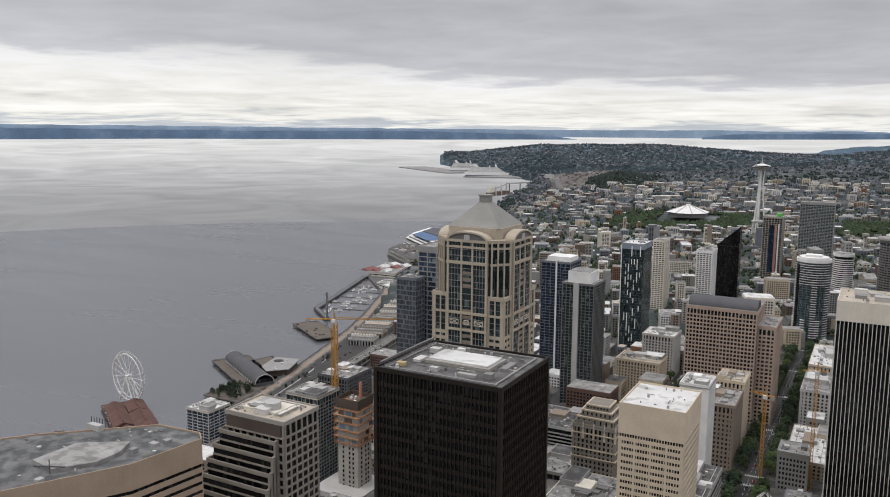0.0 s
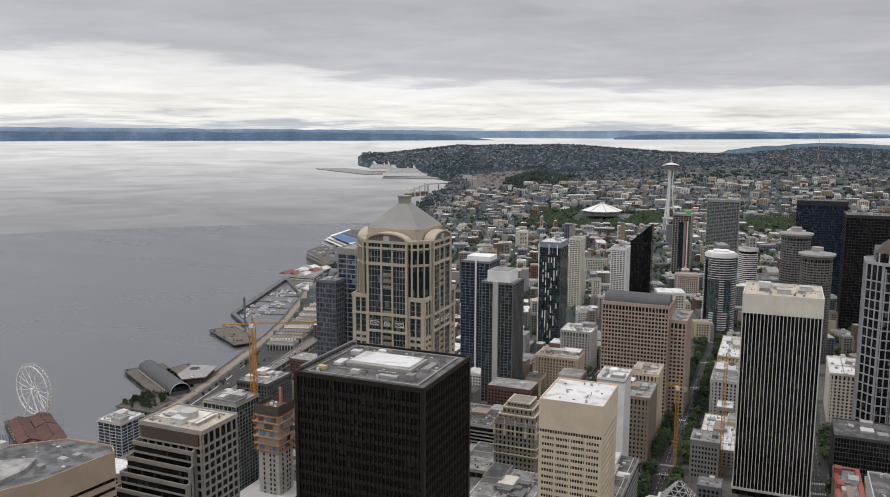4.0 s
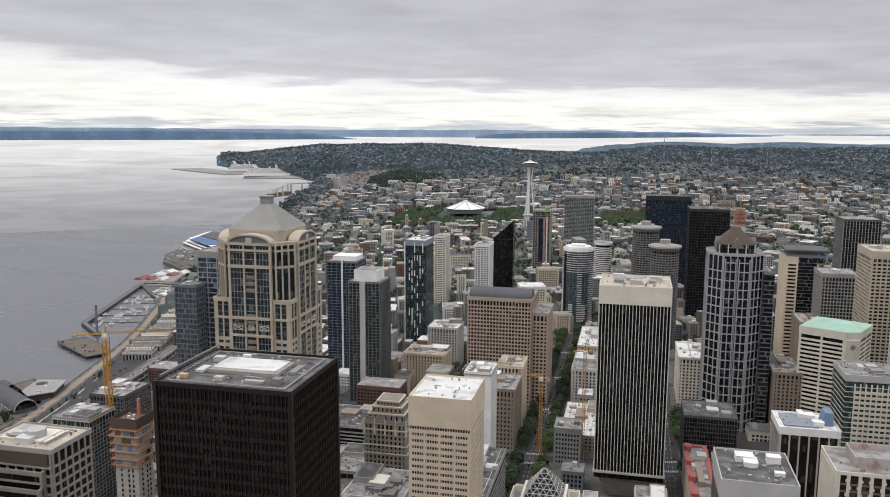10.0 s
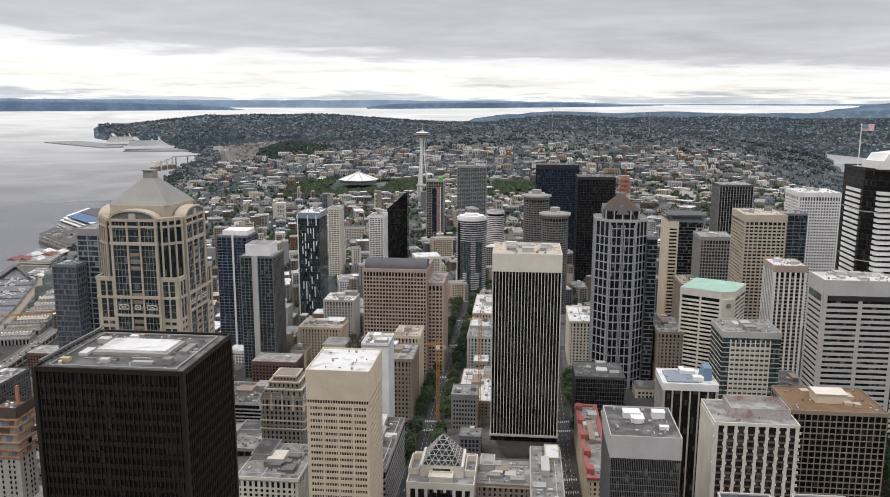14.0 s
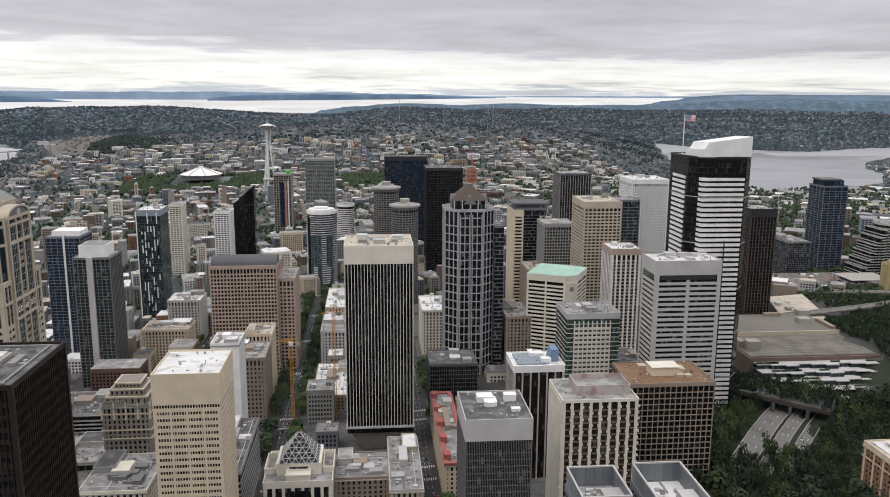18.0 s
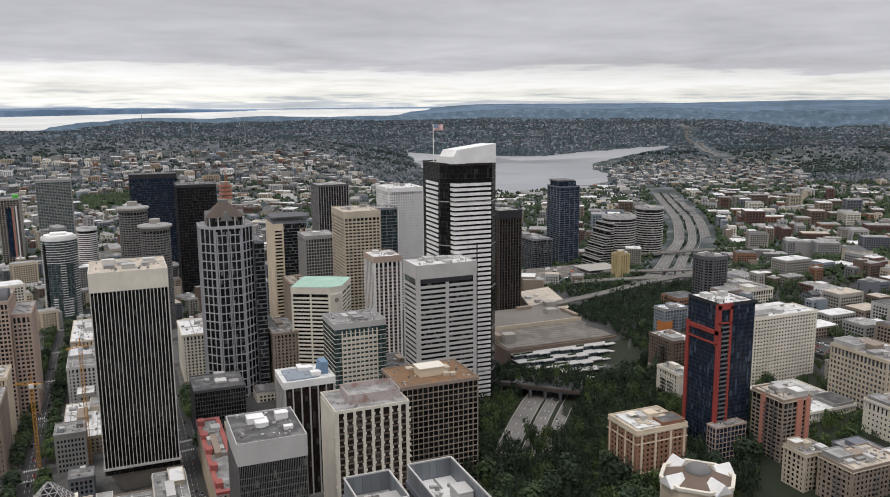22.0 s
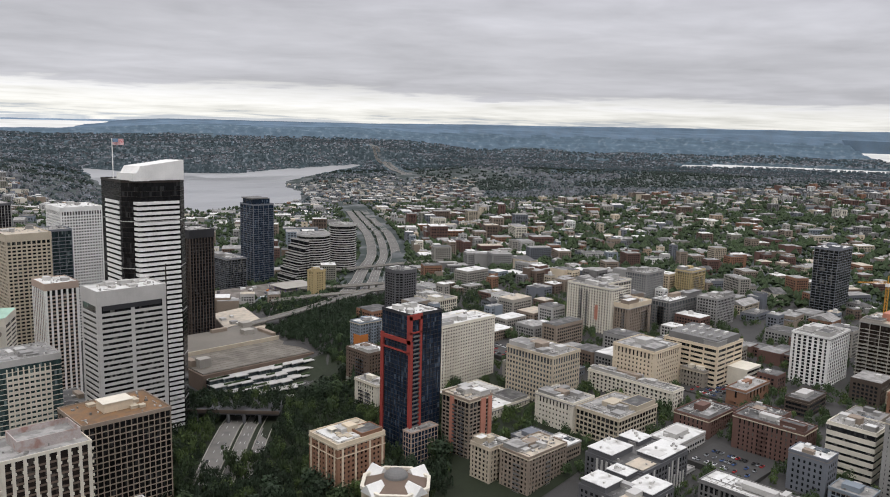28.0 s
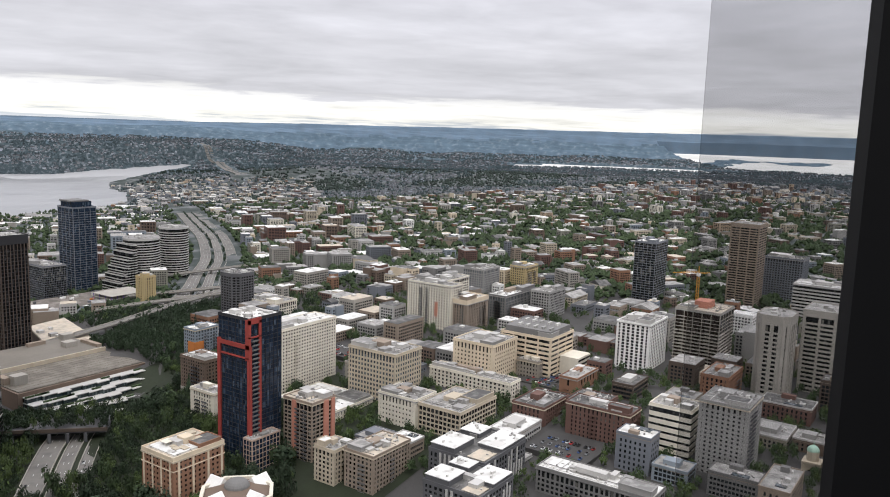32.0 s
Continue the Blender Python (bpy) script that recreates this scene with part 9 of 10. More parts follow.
def clump(g, x, y, z, r):
    """An uneven leafy clump of eight to twelve faces."""
    k = len(g.v)
    n = 5
    for i in range(n):
        a = 2 * math.pi * i / n + sc.random()
        q = r * sc.uniform(0.7, 1.15)
        g.v.append(draw_in(x + q * math.cos(a), y + q * math.sin(a), z + r * sc.uniform(0.35, 0.8)))
    g.v.append(draw_in(x, y, z - r * 0.2))
    g.v.append(draw_in(x + sc.uniform(-0.3, 0.3) * r, y + sc.uniform(-0.3, 0.3) * r, z + r * sc.uniform(1.2, 1.9)))
    for i in range(n):
        g.f += [(k + i, k + (i + 1) % n, k + n + 1), (k + (i + 1) % n, k + i, k + n)]


def house(x, y, z, a, w, d, h):
    g = hw if sc.random() < 0.55 else hm
    c, s = math.cos(a), math.sin(a)
    f_ = lambda p, q, t: draw_in(x + p * c - q * s, y + p * s + q * c, z + t)
    k = len(g.v)
    g.v += [f_(-w, -d, -2), f_(w, -d, -2), f_(w, d, -2), f_(-w, d, -2), f_(-w, -d, h), f_(w, -d, h), f_(w, d, h), f_(-w, d, h), f_(-w, 0, h + d * 0.7), f_(w, 0, h + d * 0.7)]
    g.f += [(k, k + 1, k + 5, k + 4), (k + 2, k + 3, k + 7, k + 6), (k + 1, k + 2, k + 6, k + 9, k + 5), (k + 3, k, k + 4, k + 8, k + 7)]
    k = len(hr.v)
    e = 1.08
    hr.v += [f_(-w * e, -d * e, h), f_(w * e, -d * e, h), f_(w * e, d * e, h), f_(-w * e, d * e, h), f_(-w * e, 0, h + d * 0.75), f_(w * e, 0, h + d * 0.75)]
    hr.f += [(k, k + 1, k + 5, k + 4), (k + 2, k + 3, k + 4, k + 5)]


n_house = n_tree = 0
for _ in range(115000):
    az, r = sc.uniform(-92, 30), 2400 * (9800 / 2400) ** (sc.random() ** 0.9)
    x, y = -r * math.sin(radians(az)), r * math.cos(radians(az))
    e = elev(x, y)
    if e < 8 or inside(x, y, LAKE) or inside(x, y, YARD) or not off_freeway(x, y, 55):
        continue
    if any(inside(x * k, y * k, LAKE) for k in (1.03, 1.06, 1.1, 1.15)):
        continue
    wood = noise.noise((x / 420, y / 420, 3.0)) + (0.3 if -64 < az < -41 and 3300 < r < 5200 else 0) + (0.6 if (8 < az < 29 and 5000 < r < 8600 and e < 48) or (-1250 < x < -880 and 3360 < y < 3820) else 0)
    if r < 3500 and (y < 2500 or not is_free((x - 6, x + 6, y - 6, y + 6), 1)) and (az > -20 or not is_free((x - 6, x + 6, y - 6, y + 6), 1)):
        continue
    grow = 0.9 + max(0, r - 3500) / 8000
    if wood < 0.10 and sc.random() < 0.40 and n_house < 19000:
        a = radians(-31.4 + sc.choice((0, 90)))
        house(x, y, e, a, sc.uniform(4.5, 8) * grow, sc.uniform(3.5, 5.5) * grow, sc.uniform(4, 7) * grow)
        n_house += 1
    elif n_tree < 60000:
        for q in range(2):
            # beyond 4600 m the trees take the hazier leaf colour
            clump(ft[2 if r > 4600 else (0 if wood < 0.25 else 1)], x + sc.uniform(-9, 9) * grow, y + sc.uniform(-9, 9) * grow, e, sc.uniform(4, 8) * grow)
            n_tree += 1
# trees between the nearer streets
def leaf_cloud(seed, n):
    """The leaves of one crown about one metre wide and high: small tilted quads scattered over uneven lobes."""
    r = random.Random(seed)
    lobes = [(r.uniform(-0.5, 0.5), r.uniform(-0.5, 0.5), r.uniform(0.25, 0.8), r.uniform(0.3, 0.55)) for _ in range(8)]
    v = []
    for _ in range(n):
        lx, ly, lz, lr = r.choice(lobes)
        a, b = r.uniform(0, 2 * math.pi), math.acos(r.uniform(-0.6, 1))
        q = lr * r.uniform(0.7, 1.1)
        c = Vector((lx + q * math.sin(b) * math.cos(a), ly + q * math.sin(b) * math.sin(a), lz + q * math.cos(b) * 0.7))
        m = Vector((math.sin(b) * math.cos(a) + r.uniform(-0.6, 0.6), math.sin(b) * math.sin(a) + r.uniform(-0.6, 0.6), math.cos(b) + 0.4 + r.uniform(-0.5, 0.5))).normalized()
        t = m.cross(Vector((r.uniform(-1, 1), r.uniform(-1, 1), 0.3))).normalized()
        u, e = m.cross(t), r.uniform(0.6, 1.3) * 1.5 / math.sqrt(n)
        v += [c + t * e, c + u * e * 0.8 + m * 0.03, c - t * e * 0.9, c - u * e * 0.7 - m * 0.02]
    return np.array([tuple(p) for p in v])


CLOUDS = {n: [leaf_cloud(90 + i, n) for i in range(5)] for n in (60, 150, 260)}


def leafy(g, x, y, z, s, h, n, r):
    c = r.choice(CLOUDS[n])
    a = r.uniform(0, 6.28)
    ca, sa = math.cos(a), math.sin(a)
    o = len(g.v)
    p = np.stack([x + s * (c[:, 0] * ca - c[:, 1] * sa), y + s * (c[:, 0] * sa + c[:, 1] * ca), z + h * c[:, 2]], 1)
    g.v += list(map(tuple, p.tolist()))
    g.f += [(o + 4 * i, o + 4 * i + 1, o + 4 * i + 2, o + 4 * i + 3) for i in range(n)]


LOTS = [(490, 532, 212, 262), (604, 660, 290, 330), (640, 690, 560, 600), (560, 600, 470, 530)]
for b in LOTS:
    claim(b)
ct, cn = Geo(), [Geo(), Geo()]
for _ in range(52000):
    az, r = sc.uniform(-92, 40), 420 * (2900 / 420) ** (sc.random() ** 0.75)
    x, y = -r * math.sin(radians(az)), r * math.cos(radians(az))
    if x < shore(y) + 25 or inside(x, y, LAKE) or not off_freeway(x, y, 46) or not is_free((x - 3, x + 3, y - 3, y + 3), 0.5):
        continue
    if x < 420 and y < 1000 and not park(x, y):
        continue
    if r < 640 and park(x, y):
        continue
    if x < 420 and not park(x, y) and sc.random() < 0.6:
        continue
    if r < 1050:
        if sc.random() < 0.5:
            s = sc.uniform(2.6, 5.2)
            leafy(cn[sc.random() < 0.3], x, y, elev(x, y) + 0.5, s, s * sc.uniform(1.5, 2.3), 150, sc)
        continue
    k = 1.0 if r < 1500 else 1.3
    if x > 900 and y < x + 300:
        k *= 1.25
    for q in range(2):
        clump(ct, x + sc.uniform(-3, 3), y + sc.uniform(-3, 3), elev(x, y) + sc.uniform(0.5, 6.5), sc.uniform(2.4, 4.4) * k)
for _ in range(900):
    x, y = sc.uniform(-760, -330), sc.uniform(2380, 2760)
    if is_free((x - 4, x + 4, y - 4, y + 4), 1):
        clump(ct, x, y, elev(x, y) + 2, sc.uniform(6, 9))
pk = Geo()
for _ in range(650):
    x, y = sc.uniform(-95, 65), sc.uniform(2340, 2680)
    if noise.noise((x / 45, y / 45, 7.0)) > -0.12:
        clump(pk, x, y, elev(x, y) + 1, sc.uniform(5, 10))
for _ in range(900):
    y = sc.uniform(1500, 3300)
    x = shore(y) + sc.uniform(12, float(np.interp(y, [1500, 3300], [26, 60])))
    clump(ft[1], x, y, elev(x, y), sc.uniform(2.5, 5))
for _ in range(700):
    x, y = sc.gauss(-1060, 80), sc.gauss(3560, 110)
    clump(ft[1], x, y, elev(x, y), sc.uniform(6, 11))
for g, m_, nm, lb in ((hw, HOUSE[0], "pale_houses", "wooden houses scattered over far hills, haze-tinted pale"), (hm, HOUSE[1], "brown_houses", "wooden houses scattered over far hills, haze-tinted grey"), (hr, HOUSE[2], "house_roofs", "dark pitched roofs of far hillside houses"),
                      (ft[0], HILL_LEAF, "hillside_trees", "dark green trees between far hillside houses, with a haze tint"), (ft[1], WOOD_LEAF, "far_woods", "dense dark woods on the far hills"), (ft[2], FAR_LEAF, "far_suburb_trees", "trees of the farthest suburbs, haze-tinted blue-green")):
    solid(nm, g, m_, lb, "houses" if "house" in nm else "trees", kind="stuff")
solid("park_trees", pk, LEAF[0], "green park trees among the city blocks", "trees", kind="stuff")
solid("city_trees", ct, LEAF[0], "green trees between the city blocks", "trees", kind="stuff")
solid("garden_trees", cn[0], LEAF[0], "leafy green trees along the hillside streets", "trees", kind="stuff")
solid("bright_garden_trees", cn[1], LEAF[2], "lighter green trees along the hillside streets", "trees", kind="stuff")

for (what, key), g in joined.items():
    m_ = {"walls": lambda: W[key], "roofs": lambda: R[key], "plant": lambda: UNIT, "windows": lambda: WIN}[what]()
    solid({"walls": "distant_blocks", "roofs": "distant_flat_roofs", "plant": "distant_roof_plant", "windows": "distant_windows"}[what], g, m_, f"many distant {key.replace('_', ' ')} city {what}", "buildings", kind="stuff")


# ---- near trees ----
def crown_mesh(seed, tall, material):
    r = random.Random(seed)
    g = Geo()
    lobes = [(r.uniform(-0.5, 0.5), r.uniform(-0.5, 0.5), r.uniform(0.35, 1.0), r.uniform(0.45, 0.75)) for _ in range(9)]
    for _ in range(330):
        lx, ly, lz, lr = r.choice(lobes)
        a, b = r.uniform(0, 2 * math.pi), math.acos(r.uniform(-0.75, 1))
        q = lr * r.uniform(0.75, 1.08)
        c = Vector(((lx + q * math.sin(b) * math.cos(a)) * 4.2, (ly + q * math.sin(b) * math.sin(a)) * 4.2, (lz + q * math.cos(b) * 0.9) * tall))
        n = Vector((math.sin(b) * math.cos(a), math.sin(b) * math.sin(a), math.cos(b) + 0.5)) + Vector((r.uniform(-0.5, 0.5), r.uniform(-0.5, 0.5), r.uniform(-0.5, 0.5)))
        n.normalize()
        t = n.cross(Vector((r.uniform(-1, 1), r.uniform(-1, 1), 0.3))).normalized()
        u = n.cross(t)
        s = r.uniform(0.45, 1.0)
        k = len(g.v)
        g.v += [tuple(c + t * s), tuple(c + u * s * 0.8 + n * 0.15), tuple(c - t * s * 0.9), tuple(c - u * s * 0.7 - n * 0.1)]
        g.f += [(k, k + 1, k + 2), (k, k + 2, k + 3)]
    return g.mesh("crown", material)


def conifer_mesh(seed):
    r = random.Random(seed)
    g = Geo()
    for k in range(9):
        z, w = 2 + k * 1.7, 3.2 * (1 - k / 9.5)
        for i in range(9):
            a = 2 * math.pi * i / 9 + r.random()
            q = len(g.v)
            b = w * r.uniform(0.8, 1.2)
            g.v += [(0.2 * math.cos(a), 0.2 * math.sin(a), z + 1.9), (b * math.cos(a - 0.35), b * math.sin(a - 0.35), z - 0.3), (b * 1.15 * math.cos(a), b * 1.15 * math.sin(a), z - 0.6), (b * math.cos(a + 0.35), b * math.sin(a + 0.35), z - 0.2)]
            g.f += [(q, q + 1, q + 2), (q, q + 2, q + 3)]
    return g.mesh("crown", LEAF[1])


trunk_g = Geo().prism(ngon(0, 0, 0.32, 7), -1, 5.5, ngon(0, 0, 0.16, 7))
for i in range(5):
    a = i * 1.3
    trunk_g.beam((0, 0, 3 + i * 0.45), (2.2 * math.cos(a), 2.2 * math.sin(a), 6.2 + i * 0.3), 0.16)
TRUNK = trunk_g.mesh("trunk", BARK)
CROWNS = [(crown_mesh(i, t, LEAF[i % 3 if i < 5 else 1]), l_) for i, (t, l_) in enumerate(((5.5, "broad green park tree"), (6.5, "tall dark green park tree"), (4.6, "light green leafy tree"), (6, "dense green tree"), (7, "tall deep green tree")))]
FIRS = [conifer_mesh(40), conifer_mesh(41)]


def tree(x, y, s, kind_, group):
    z = max(elev(x, y), 2)
    if kind_ < 5:
        me_, lb = CROWNS[kind_]
        name = "broadleaf_tree"
    else:
        me_, lb = FIRS[kind_ - 5], "slender dark conifer"
        name = "conifer_tree"
    ob = thing(name, lb + (" in the wooded park" if "park" in group else " along the avenue"), "tree", (x, y, z), group, rz=(x * 7 + y) % 6)
    ob.scale = (s, s, s)
    part("trunk", TRUNK, None, ob)
    part("crown", me_, None, ob, at=(0, 0, 3.0) if kind_ < 5 else (0, 0, 0))


tr = random.Random(8)
n = 0
while n < 170:
    x, y = tr.uniform(200, 500), tr.uniform(330, 660)
    if not park(x, y) or not is_free((x - 2, x + 2, y - 2, y + 2), 1.0) or y > 605:
        continue
    if 500 < y < 606 and -39 < (y - 480) * 0.629 - (x - 240) * 0.777 < 14:
        continue
    tree(x, y, tr.uniform(0.9, 1.7), tr.choice((0, 1, 1, 3, 4, 4, 2, 5)), "park trees")
    n += 1
for av, y0, y1 in ((-72, 560, 1060), (36, 470, 760), (-180, 560, 900)):
    y = y0
    while y < y1:
        for s in (-10.5, 10.5):
            if not any(b[0] - 2 < av + s < b[1] + 2 and b[2] - 2 < y < b[3] + 2 for b in BOXES[:-3]) and min(abs(y - q) for q in STREETS) > 11:
                tree(av + s, y, tr.uniform(1.1, 1.6), tr.choice((0, 1, 2, 3)), "street trees")
        y += tr.uniform(7, 10)
pt = [Geo(), Geo(), Geo()]
pc = random.Random(17)
crowns = []
for _ in range(9000):
    x, y = pc.uniform(180, 530), pc.uniform(300, 665)
    if not (park(x, y) or (262 < x < 420 and 585 < y < 636)) or (not is_free((x - 2, x + 2, y - 2, y + 2), 1.0) and not (235 < x < 420 and 440 < y < 650)):
        continue
    if 506 < y < 606 and -37 < (y - 480) * 0.629 - (x - 240) * 0.777 < 12 and not inside(x, y, LID):
        continue
    s = pc.choice((3.0, 4.5, 5.5, 6.5, 7.5)) * pc.uniform(0.85, 1.15) * (0.5 if y > 596 else 1)
    gap = s * 0.8
    if not any((x - a) ** 2 + (y - b) ** 2 < (gap + q) ** 2 * 0.42 for a, b, q in crowns):
        crowns.append((x, y, gap))
        leafy(pt[pc.choice((0, 0, 1, 1, 1, 2))], x, y, 69.6 if inside(x, y, LID) else elev(x, y) - 1, s, s * pc.uniform(1.5, 2.7), 260, pc)
for g, m_, lb in ((pt[0], LEAF[0], "dense green park trees"), (pt[1], LEAF[1], "dense dark green park trees and shrubs"), (pt[2], LEAF[2], "lighter green park trees")):
    solid("park_woods", g, m_, lb, "trees", kind="stuff")
# trees round the freeway junction and along the quay
jt = Geo()
for _ in range(2600):
    x, y = pc.uniform(420, 760), pc.uniform(600, 960)
    if is_free((x - 2, x + 2, y - 2, y + 2), 1.0) and (off_freeway(x, y, 38) or (y < 768 and x < 610)) and pc.random() < 0.55:
        s = pc.uniform(2.6, 5)
        leafy(jt, x, y, elev(x, y), s, s * 2, 60, pc)
for _ in range(900):
    x, y = pc.uniform(462, 625), pc.uniform(628, 835)
    if is_free((x - 1, x + 1, y - 1, y + 1), 0.3):
        s = pc.uniform(2.2, 4.6)
        leafy(jt, x, y, elev(x, y), s, s * pc.uniform(1.6, 2.8), 150, pc)
for i in range(260):
    y = pc.uniform(560, 1300)
    x = shore(y) + pc.choice((16, 38, 58, 74)) + pc.uniform(-3, 3)
    if is_free((x - 2, x + 2, y - 2, y + 2), 1.0):
        leafy(jt, x, y, 4.4, 2.4, pc.uniform(4, 6), 60, pc)
for _ in range(60):
    leafy(jt, pc.uniform(-668, -628), pc.uniform(655, 700), 4.4, 3.2, pc.uniform(5, 8), 60, pc)
for x, y, a in way_along(I5s, 14):
    if y > 880 and math.hypot(x, y) < 2600:
        for o in (-13, 9):
            if pc.random() < 0.5:
                leafy(jt, x - math.sin(a) * (o + pc.uniform(-1.5, 1.5)), y + math.cos(a) * o, elev(x, y) + 0.5, pc.uniform(2, 3.6), pc.uniform(4, 8), 60, pc)
for _ in range(170):
    x, y = pc.uniform(284, 340), pc.uniform(598, 668)
    s = pc.uniform(2.2, 4)
    if is_free((x, x + 1, y, y + 1), 0.2) or (x > 296 and y < 640):
        leafy(jt, x, y, 69.6 if inside(x, y, LID) else elev(x, y), s, s * 2, 60, pc)
solid("verge_trees", jt, LEAF[1], "dark green trees on verges and the quay", "trees", kind="stuff")
for _ in range(40):
    x, y = tr.uniform(500, 640), tr.uniform(690, 780)
    if is_free((x - 2, x + 2, y - 2, y + 2), 1.0):
        tree(x, y, tr.uniform(0.8, 1.4), tr.choice((1, 4, 5, 6)), "park trees")

# ---- cars ----
CAR = [mat("car_" + nm, c, rough=0.3, vary=0.05, spec=0.6) for nm, c in (("white", (0.7, 0.7, 0.7)), ("black", (0.02, 0.02, 0.02)), ("grey", (0.25, 0.26, 0.27)), ("red", (0.4, 0.03, 0.03)), ("blue", (0.05, 0.1, 0.25)))]
TYRE = mat("tyre_rubber", (0.02, 0.02, 0.02))
cab = Geo().prism(rect(-1.5, 1.1, -0.8, 0.8), 0.95, 1.5, rect(-1.1, 0.6, -0.65, 0.65)).mesh("cabin", GL["dark"])
wh = Geo()
k = len(wh.v)
wh.v = [(0.33 * math.cos(a * math.pi / 4), y, 0.33 + 0.33 * math.sin(a * math.pi / 4)) for y in (-0.1, 0.1) for a in range(8)]
wh.f = [tuple(range(8)), tuple(range(15, 7, -1))] + [(i, 8 + i, 8 + (i + 1) % 8, (i + 1) % 8) for i in range(8)]
wheel_me = wh.mesh("wheel", TYRE)
bodies = [Geo().prism(rect(-2.2, 2.2, -0.88, 0.88, 0.25), 0.3, 0.95).box(-1.7, -1.0, -0.9, 0.9, 0, 0.6).box(1.0, 1.7, -0.9, 0.9, 0, 0.6).mesh("body", m_) for m_ in CAR]
NAMES = ("white", "black", "grey", "dark red", "dark blue")


def car(x, y, z, a, i, where):
    ob = thing("car", f"{NAMES[i]} passenger car {where}", "car", (x, y, z), "cars on the roads", rz=a)
    part("body", bodies[i], None, ob)
    part("cabin", cab, None, ob)
    for wx in (-1.35, 1.35) if "avenue" in where else ():
        for wy in (-0.85, 0.85):
            part("wheel", wheel_me, None, ob, at=(wx, wy, 0))


cr = random.Random(4)
for x, y, a in way_along(I5s, 17):
    if 420 < math.hypot(x, y) < 900 and cr.random() < 0.9 and not (560 < y < 830):
        off = cr.choice((-31, -26, -21, -4, 1, 18, 22, 27)) if y > 620 else cr.choice((-30, -27, -17, -13, -3, 1, 5))
        car(x - math.sin(a) * off, y + math.cos(a) * off, elev(x, y) + 1.25, a, cr.choice((0, 0, 1, 2, 2, 3, 4)), "driving on the freeway")
for av in (-72, 36):
    for _ in range(26):
        y = cr.uniform(430, 1000)
        x = av + cr.choice((-4.8, -1.6, 1.6, 4.8))
        car(x, y, elev(x, y) + 0.05, math.pi / 2, cr.choice((0, 1, 1, 2, 2, 3)), "on the avenue")
for x0, x1, y0, y1 in LOTS:
    z0 = max(elev(x, y) for x in (x0, x1) for y in (y0, y1))
    solid("parking_lot", Geo().box(x0, x1, y0, y1, z0 - 14, z0 + 0.2), ASPHALT, "asphalt parking lot with rows of cars", "parking lot", kind="structure")
    for row in range(int((x1 - x0) / 11)):
        y = y0 + 4
        while y < y1 - 3:
            if cr.random() < 0.62:
                car(x0 + 5 + row * 11, y, z0 + 0.2, cr.choice((0, math.pi)), cr.choice((0, 0, 1, 2, 2, 3, 4)), "parked on the lot")
            y += 2.9
for _ in range(70):
    y = cr.uniform(600, 1180)
    x = float(np.interp(y, [p[1] for p in QUAY], [p[0] for p in QUAY])) + cr.choice((19, 23, 31, 35, 62, 66))
    car(x, y, 4.48, math.pi / 2 + 0.2, cr.choice((0, 0, 1, 2, 2, 3, 4)), "on the waterfront road")
for _ in range(34):
    y = cr.uniform(600, 1150)
    x = float(np.interp(y, [p[1] for p in VIA], [p[0] for p in VIA])) + cr.choice((-4.5, 0, 4.5))
    car(x, y, 17.65, math.pi / 2 + 0.15, cr.choice((0, 0, 1, 2, 2, 3)), "on the elevated highway")


# ---- the room's window: a dark mullion and a tinted side pane close to the camera ----
MULL = mat("mullion_paint", (0.012, 0.012, 0.013), rough=0.5, vary=0.2, scale=3.0)


def at_az(az, d):
    return -d * math.sin(radians(az)), d * math.cos(radians(az))


mx, my = at_az(-88.9, 0.9)
mx, my = mx + 0.402, my - 0.235
win = thing("window_1", "dark window mullion with a tinted glass side pane", "window", (mx, my, EYE_Z - 1.2), rz=radians(-88.9), kind="structure")
part("mullion", Geo().prism(rect(-0.10, 0.10, -0.05, 0.09, 0.012), 0, 2.6), MULL, win, "dark painted metal mullion")
part("glazing_bead", Geo().box(0.1, 0.125, -0.02, 0.05, 0, 2.6), MULL, win)
part("window_head", Geo().box(-0.1, 3.0, -0.05, 0.09, 2.6, 2.75), MULL, win)
part("window_sill", Geo().box(-0.1, 3.0, -0.05, 0.09, -0.15, 0), MULL, win)
PANE = bpy.data.materials.new("tinted_pane")
PANE.use_nodes = True
_n, _l = PANE.node_tree.nodes, PANE.node_tree.links
_n.remove(_n["Principled BSDF"])
_t, _g, _m, _f = _n.new("ShaderNodeBsdfTransparent"), _n.new("ShaderNodeBsdfGlossy"), _n.new("ShaderNodeMixShader"), _n.new("ShaderNodeFresnel")
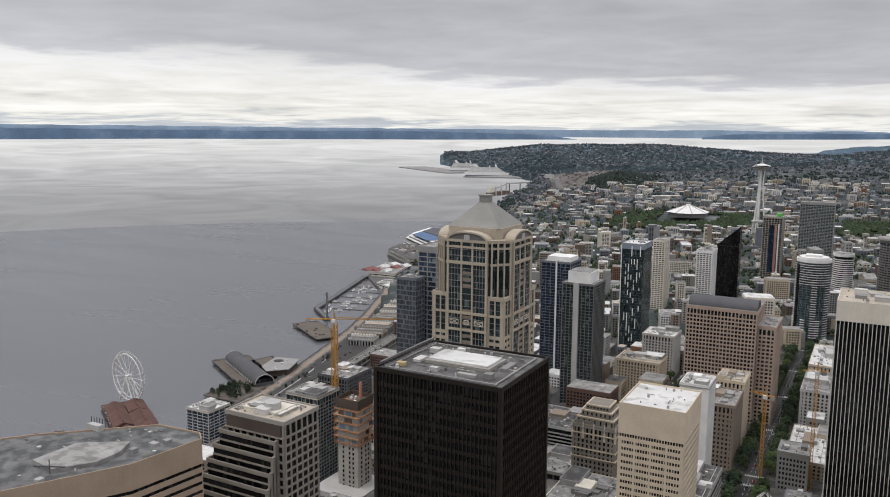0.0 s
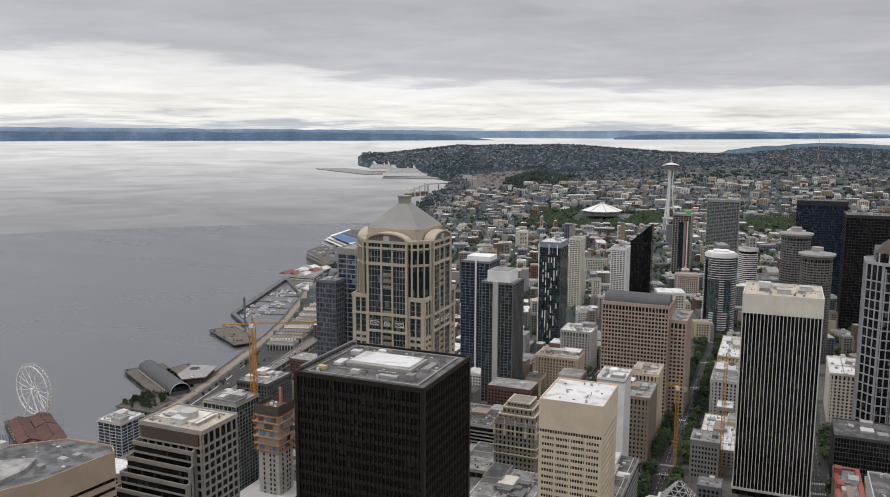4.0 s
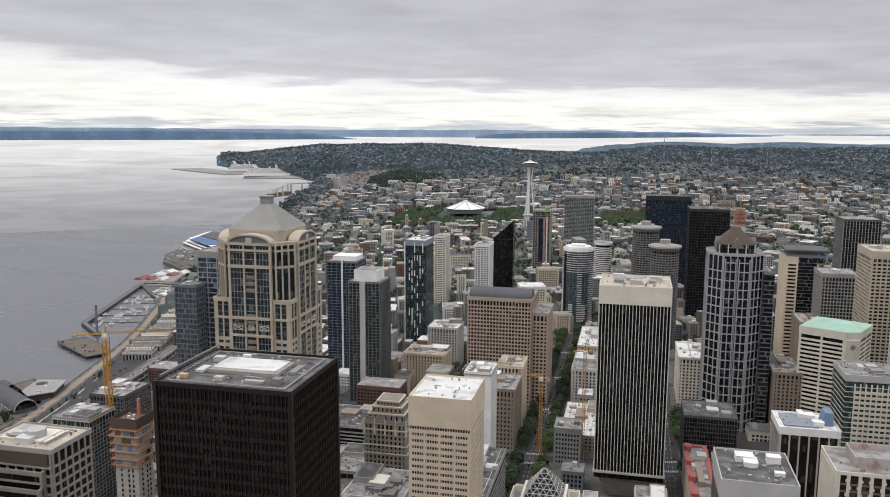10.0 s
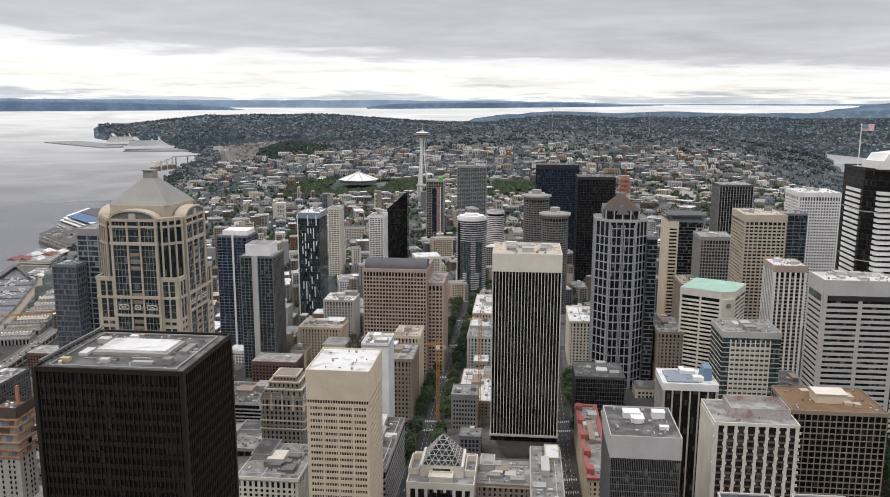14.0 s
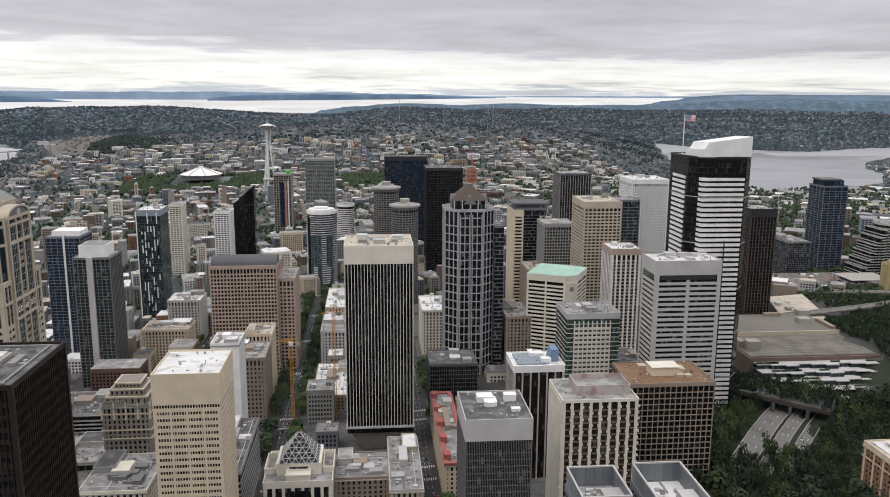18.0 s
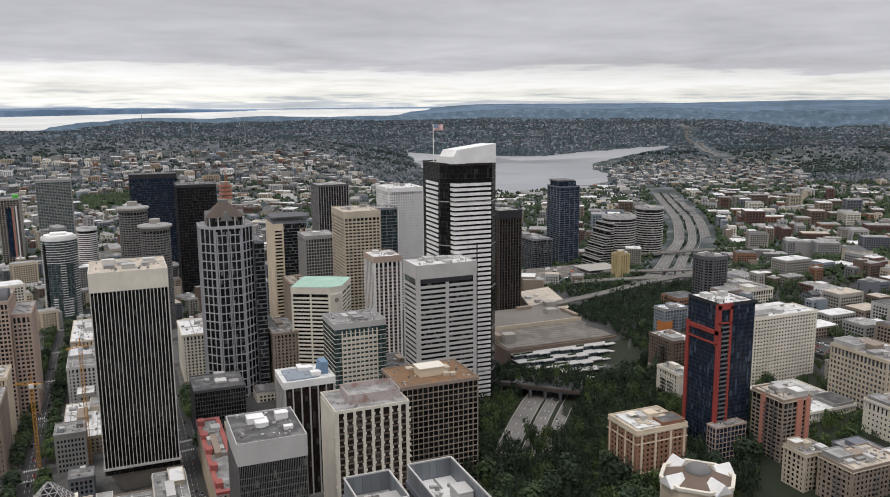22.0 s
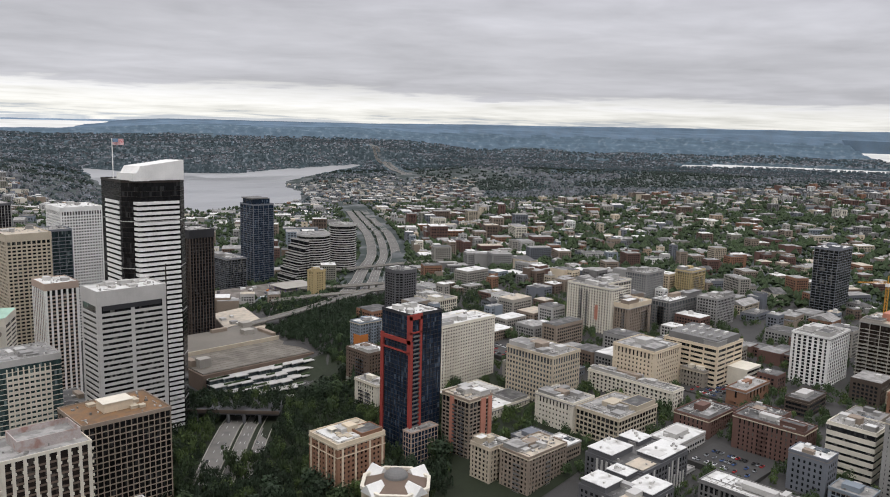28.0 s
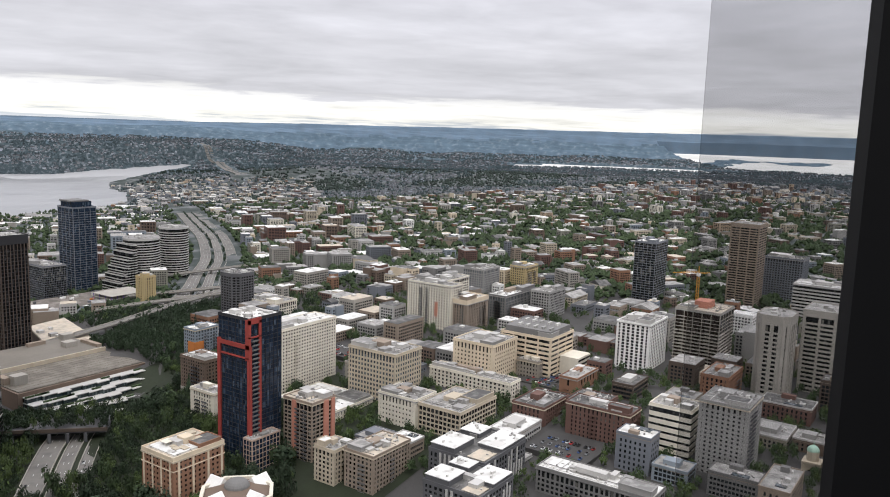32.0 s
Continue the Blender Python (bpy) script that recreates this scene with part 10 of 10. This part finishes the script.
_t.inputs[0].default_value = (0.82, 0.82, 0.825, 1)
_g.inputs["Roughness"].default_value = 0.02
_f.inputs[0].default_value = 1.45
_l.new(_f.outputs[0], _m.inputs[0])
_l.new(_t.outputs[0], _m.inputs[1])
_l.new(_g.outputs[0], _m.inputs[2])
_l.new(_m.outputs[0], _n["Material Output"].inputs[0])
ax, ay = at_az(-72.9, 0.88)
ax, ay = ax + 0.402, ay - 0.235
pane = Geo()
d_ = Vector((mx - ax, my - ay, 0))
e_ = d_.normalized()
k_ = Vector((e_.y, -e_.x, 0)) * 0.006
pane.prism([(ax - k_.x, ay - k_.y), (mx - k_.x, my - k_.y), (mx + k_.x, my + k_.y), (ax + k_.x, ay + k_.y)], EYE_Z - 1.2, EYE_Z + 1.4)
po = solid("window_2", pane, PANE, "tinted glass pane beside the mullion", "window", kind="structure")
po.visible_shadow = False

# the building that carries the lookout room: a glazed shaft below, and a dim room open towards the view
host = thing("lookout_tower", "dark glass skyscraper carrying the high lookout room", "office tower", (-19.5, -19.5, 40))
part("glazing", Geo().box(-20.5, 20.5, -20.5, 20.5, -6, 268), GL["black"], host)
rings = Geo().ring(rect(-20.7, 20.7, -20.7, 20.7), 0.6, 0, 1.2).mesh("spandrel", W["dark_stone"])
for k in range(66):
    part("spandrel", rings, None, host, at=(0, 0, k * 4.0))
ROOM = mat("room_plaster", (0.12, 0.115, 0.11), vary=0.15, scale=0.8)
solid("floor", Geo().box(-40, 1.5, -40, 1.5, 308, 308.6), mat("room_carpet", (0.05, 0.05, 0.055), vary=0.3, scale=2.0), "dark carpeted floor of the lookout room", "floor", kind="structure")
solid("ceiling", Geo().box(-40, 1.5, -40, 1.5, 312.8, 313.2), ROOM, "plain dim ceiling of the lookout room", "ceiling", kind="structure")
solid("wall_south", Geo().box(-40, 1, -40, -39.7, 308.6, 312.8), ROOM, "plain dim wall of the lookout room", "wall", kind="structure")
solid("wall_west", Geo().box(-40, -39.7, -39.7, 1, 308.6, 312.8), ROOM, "plain dim wall of the lookout room", "wall", kind="structure")
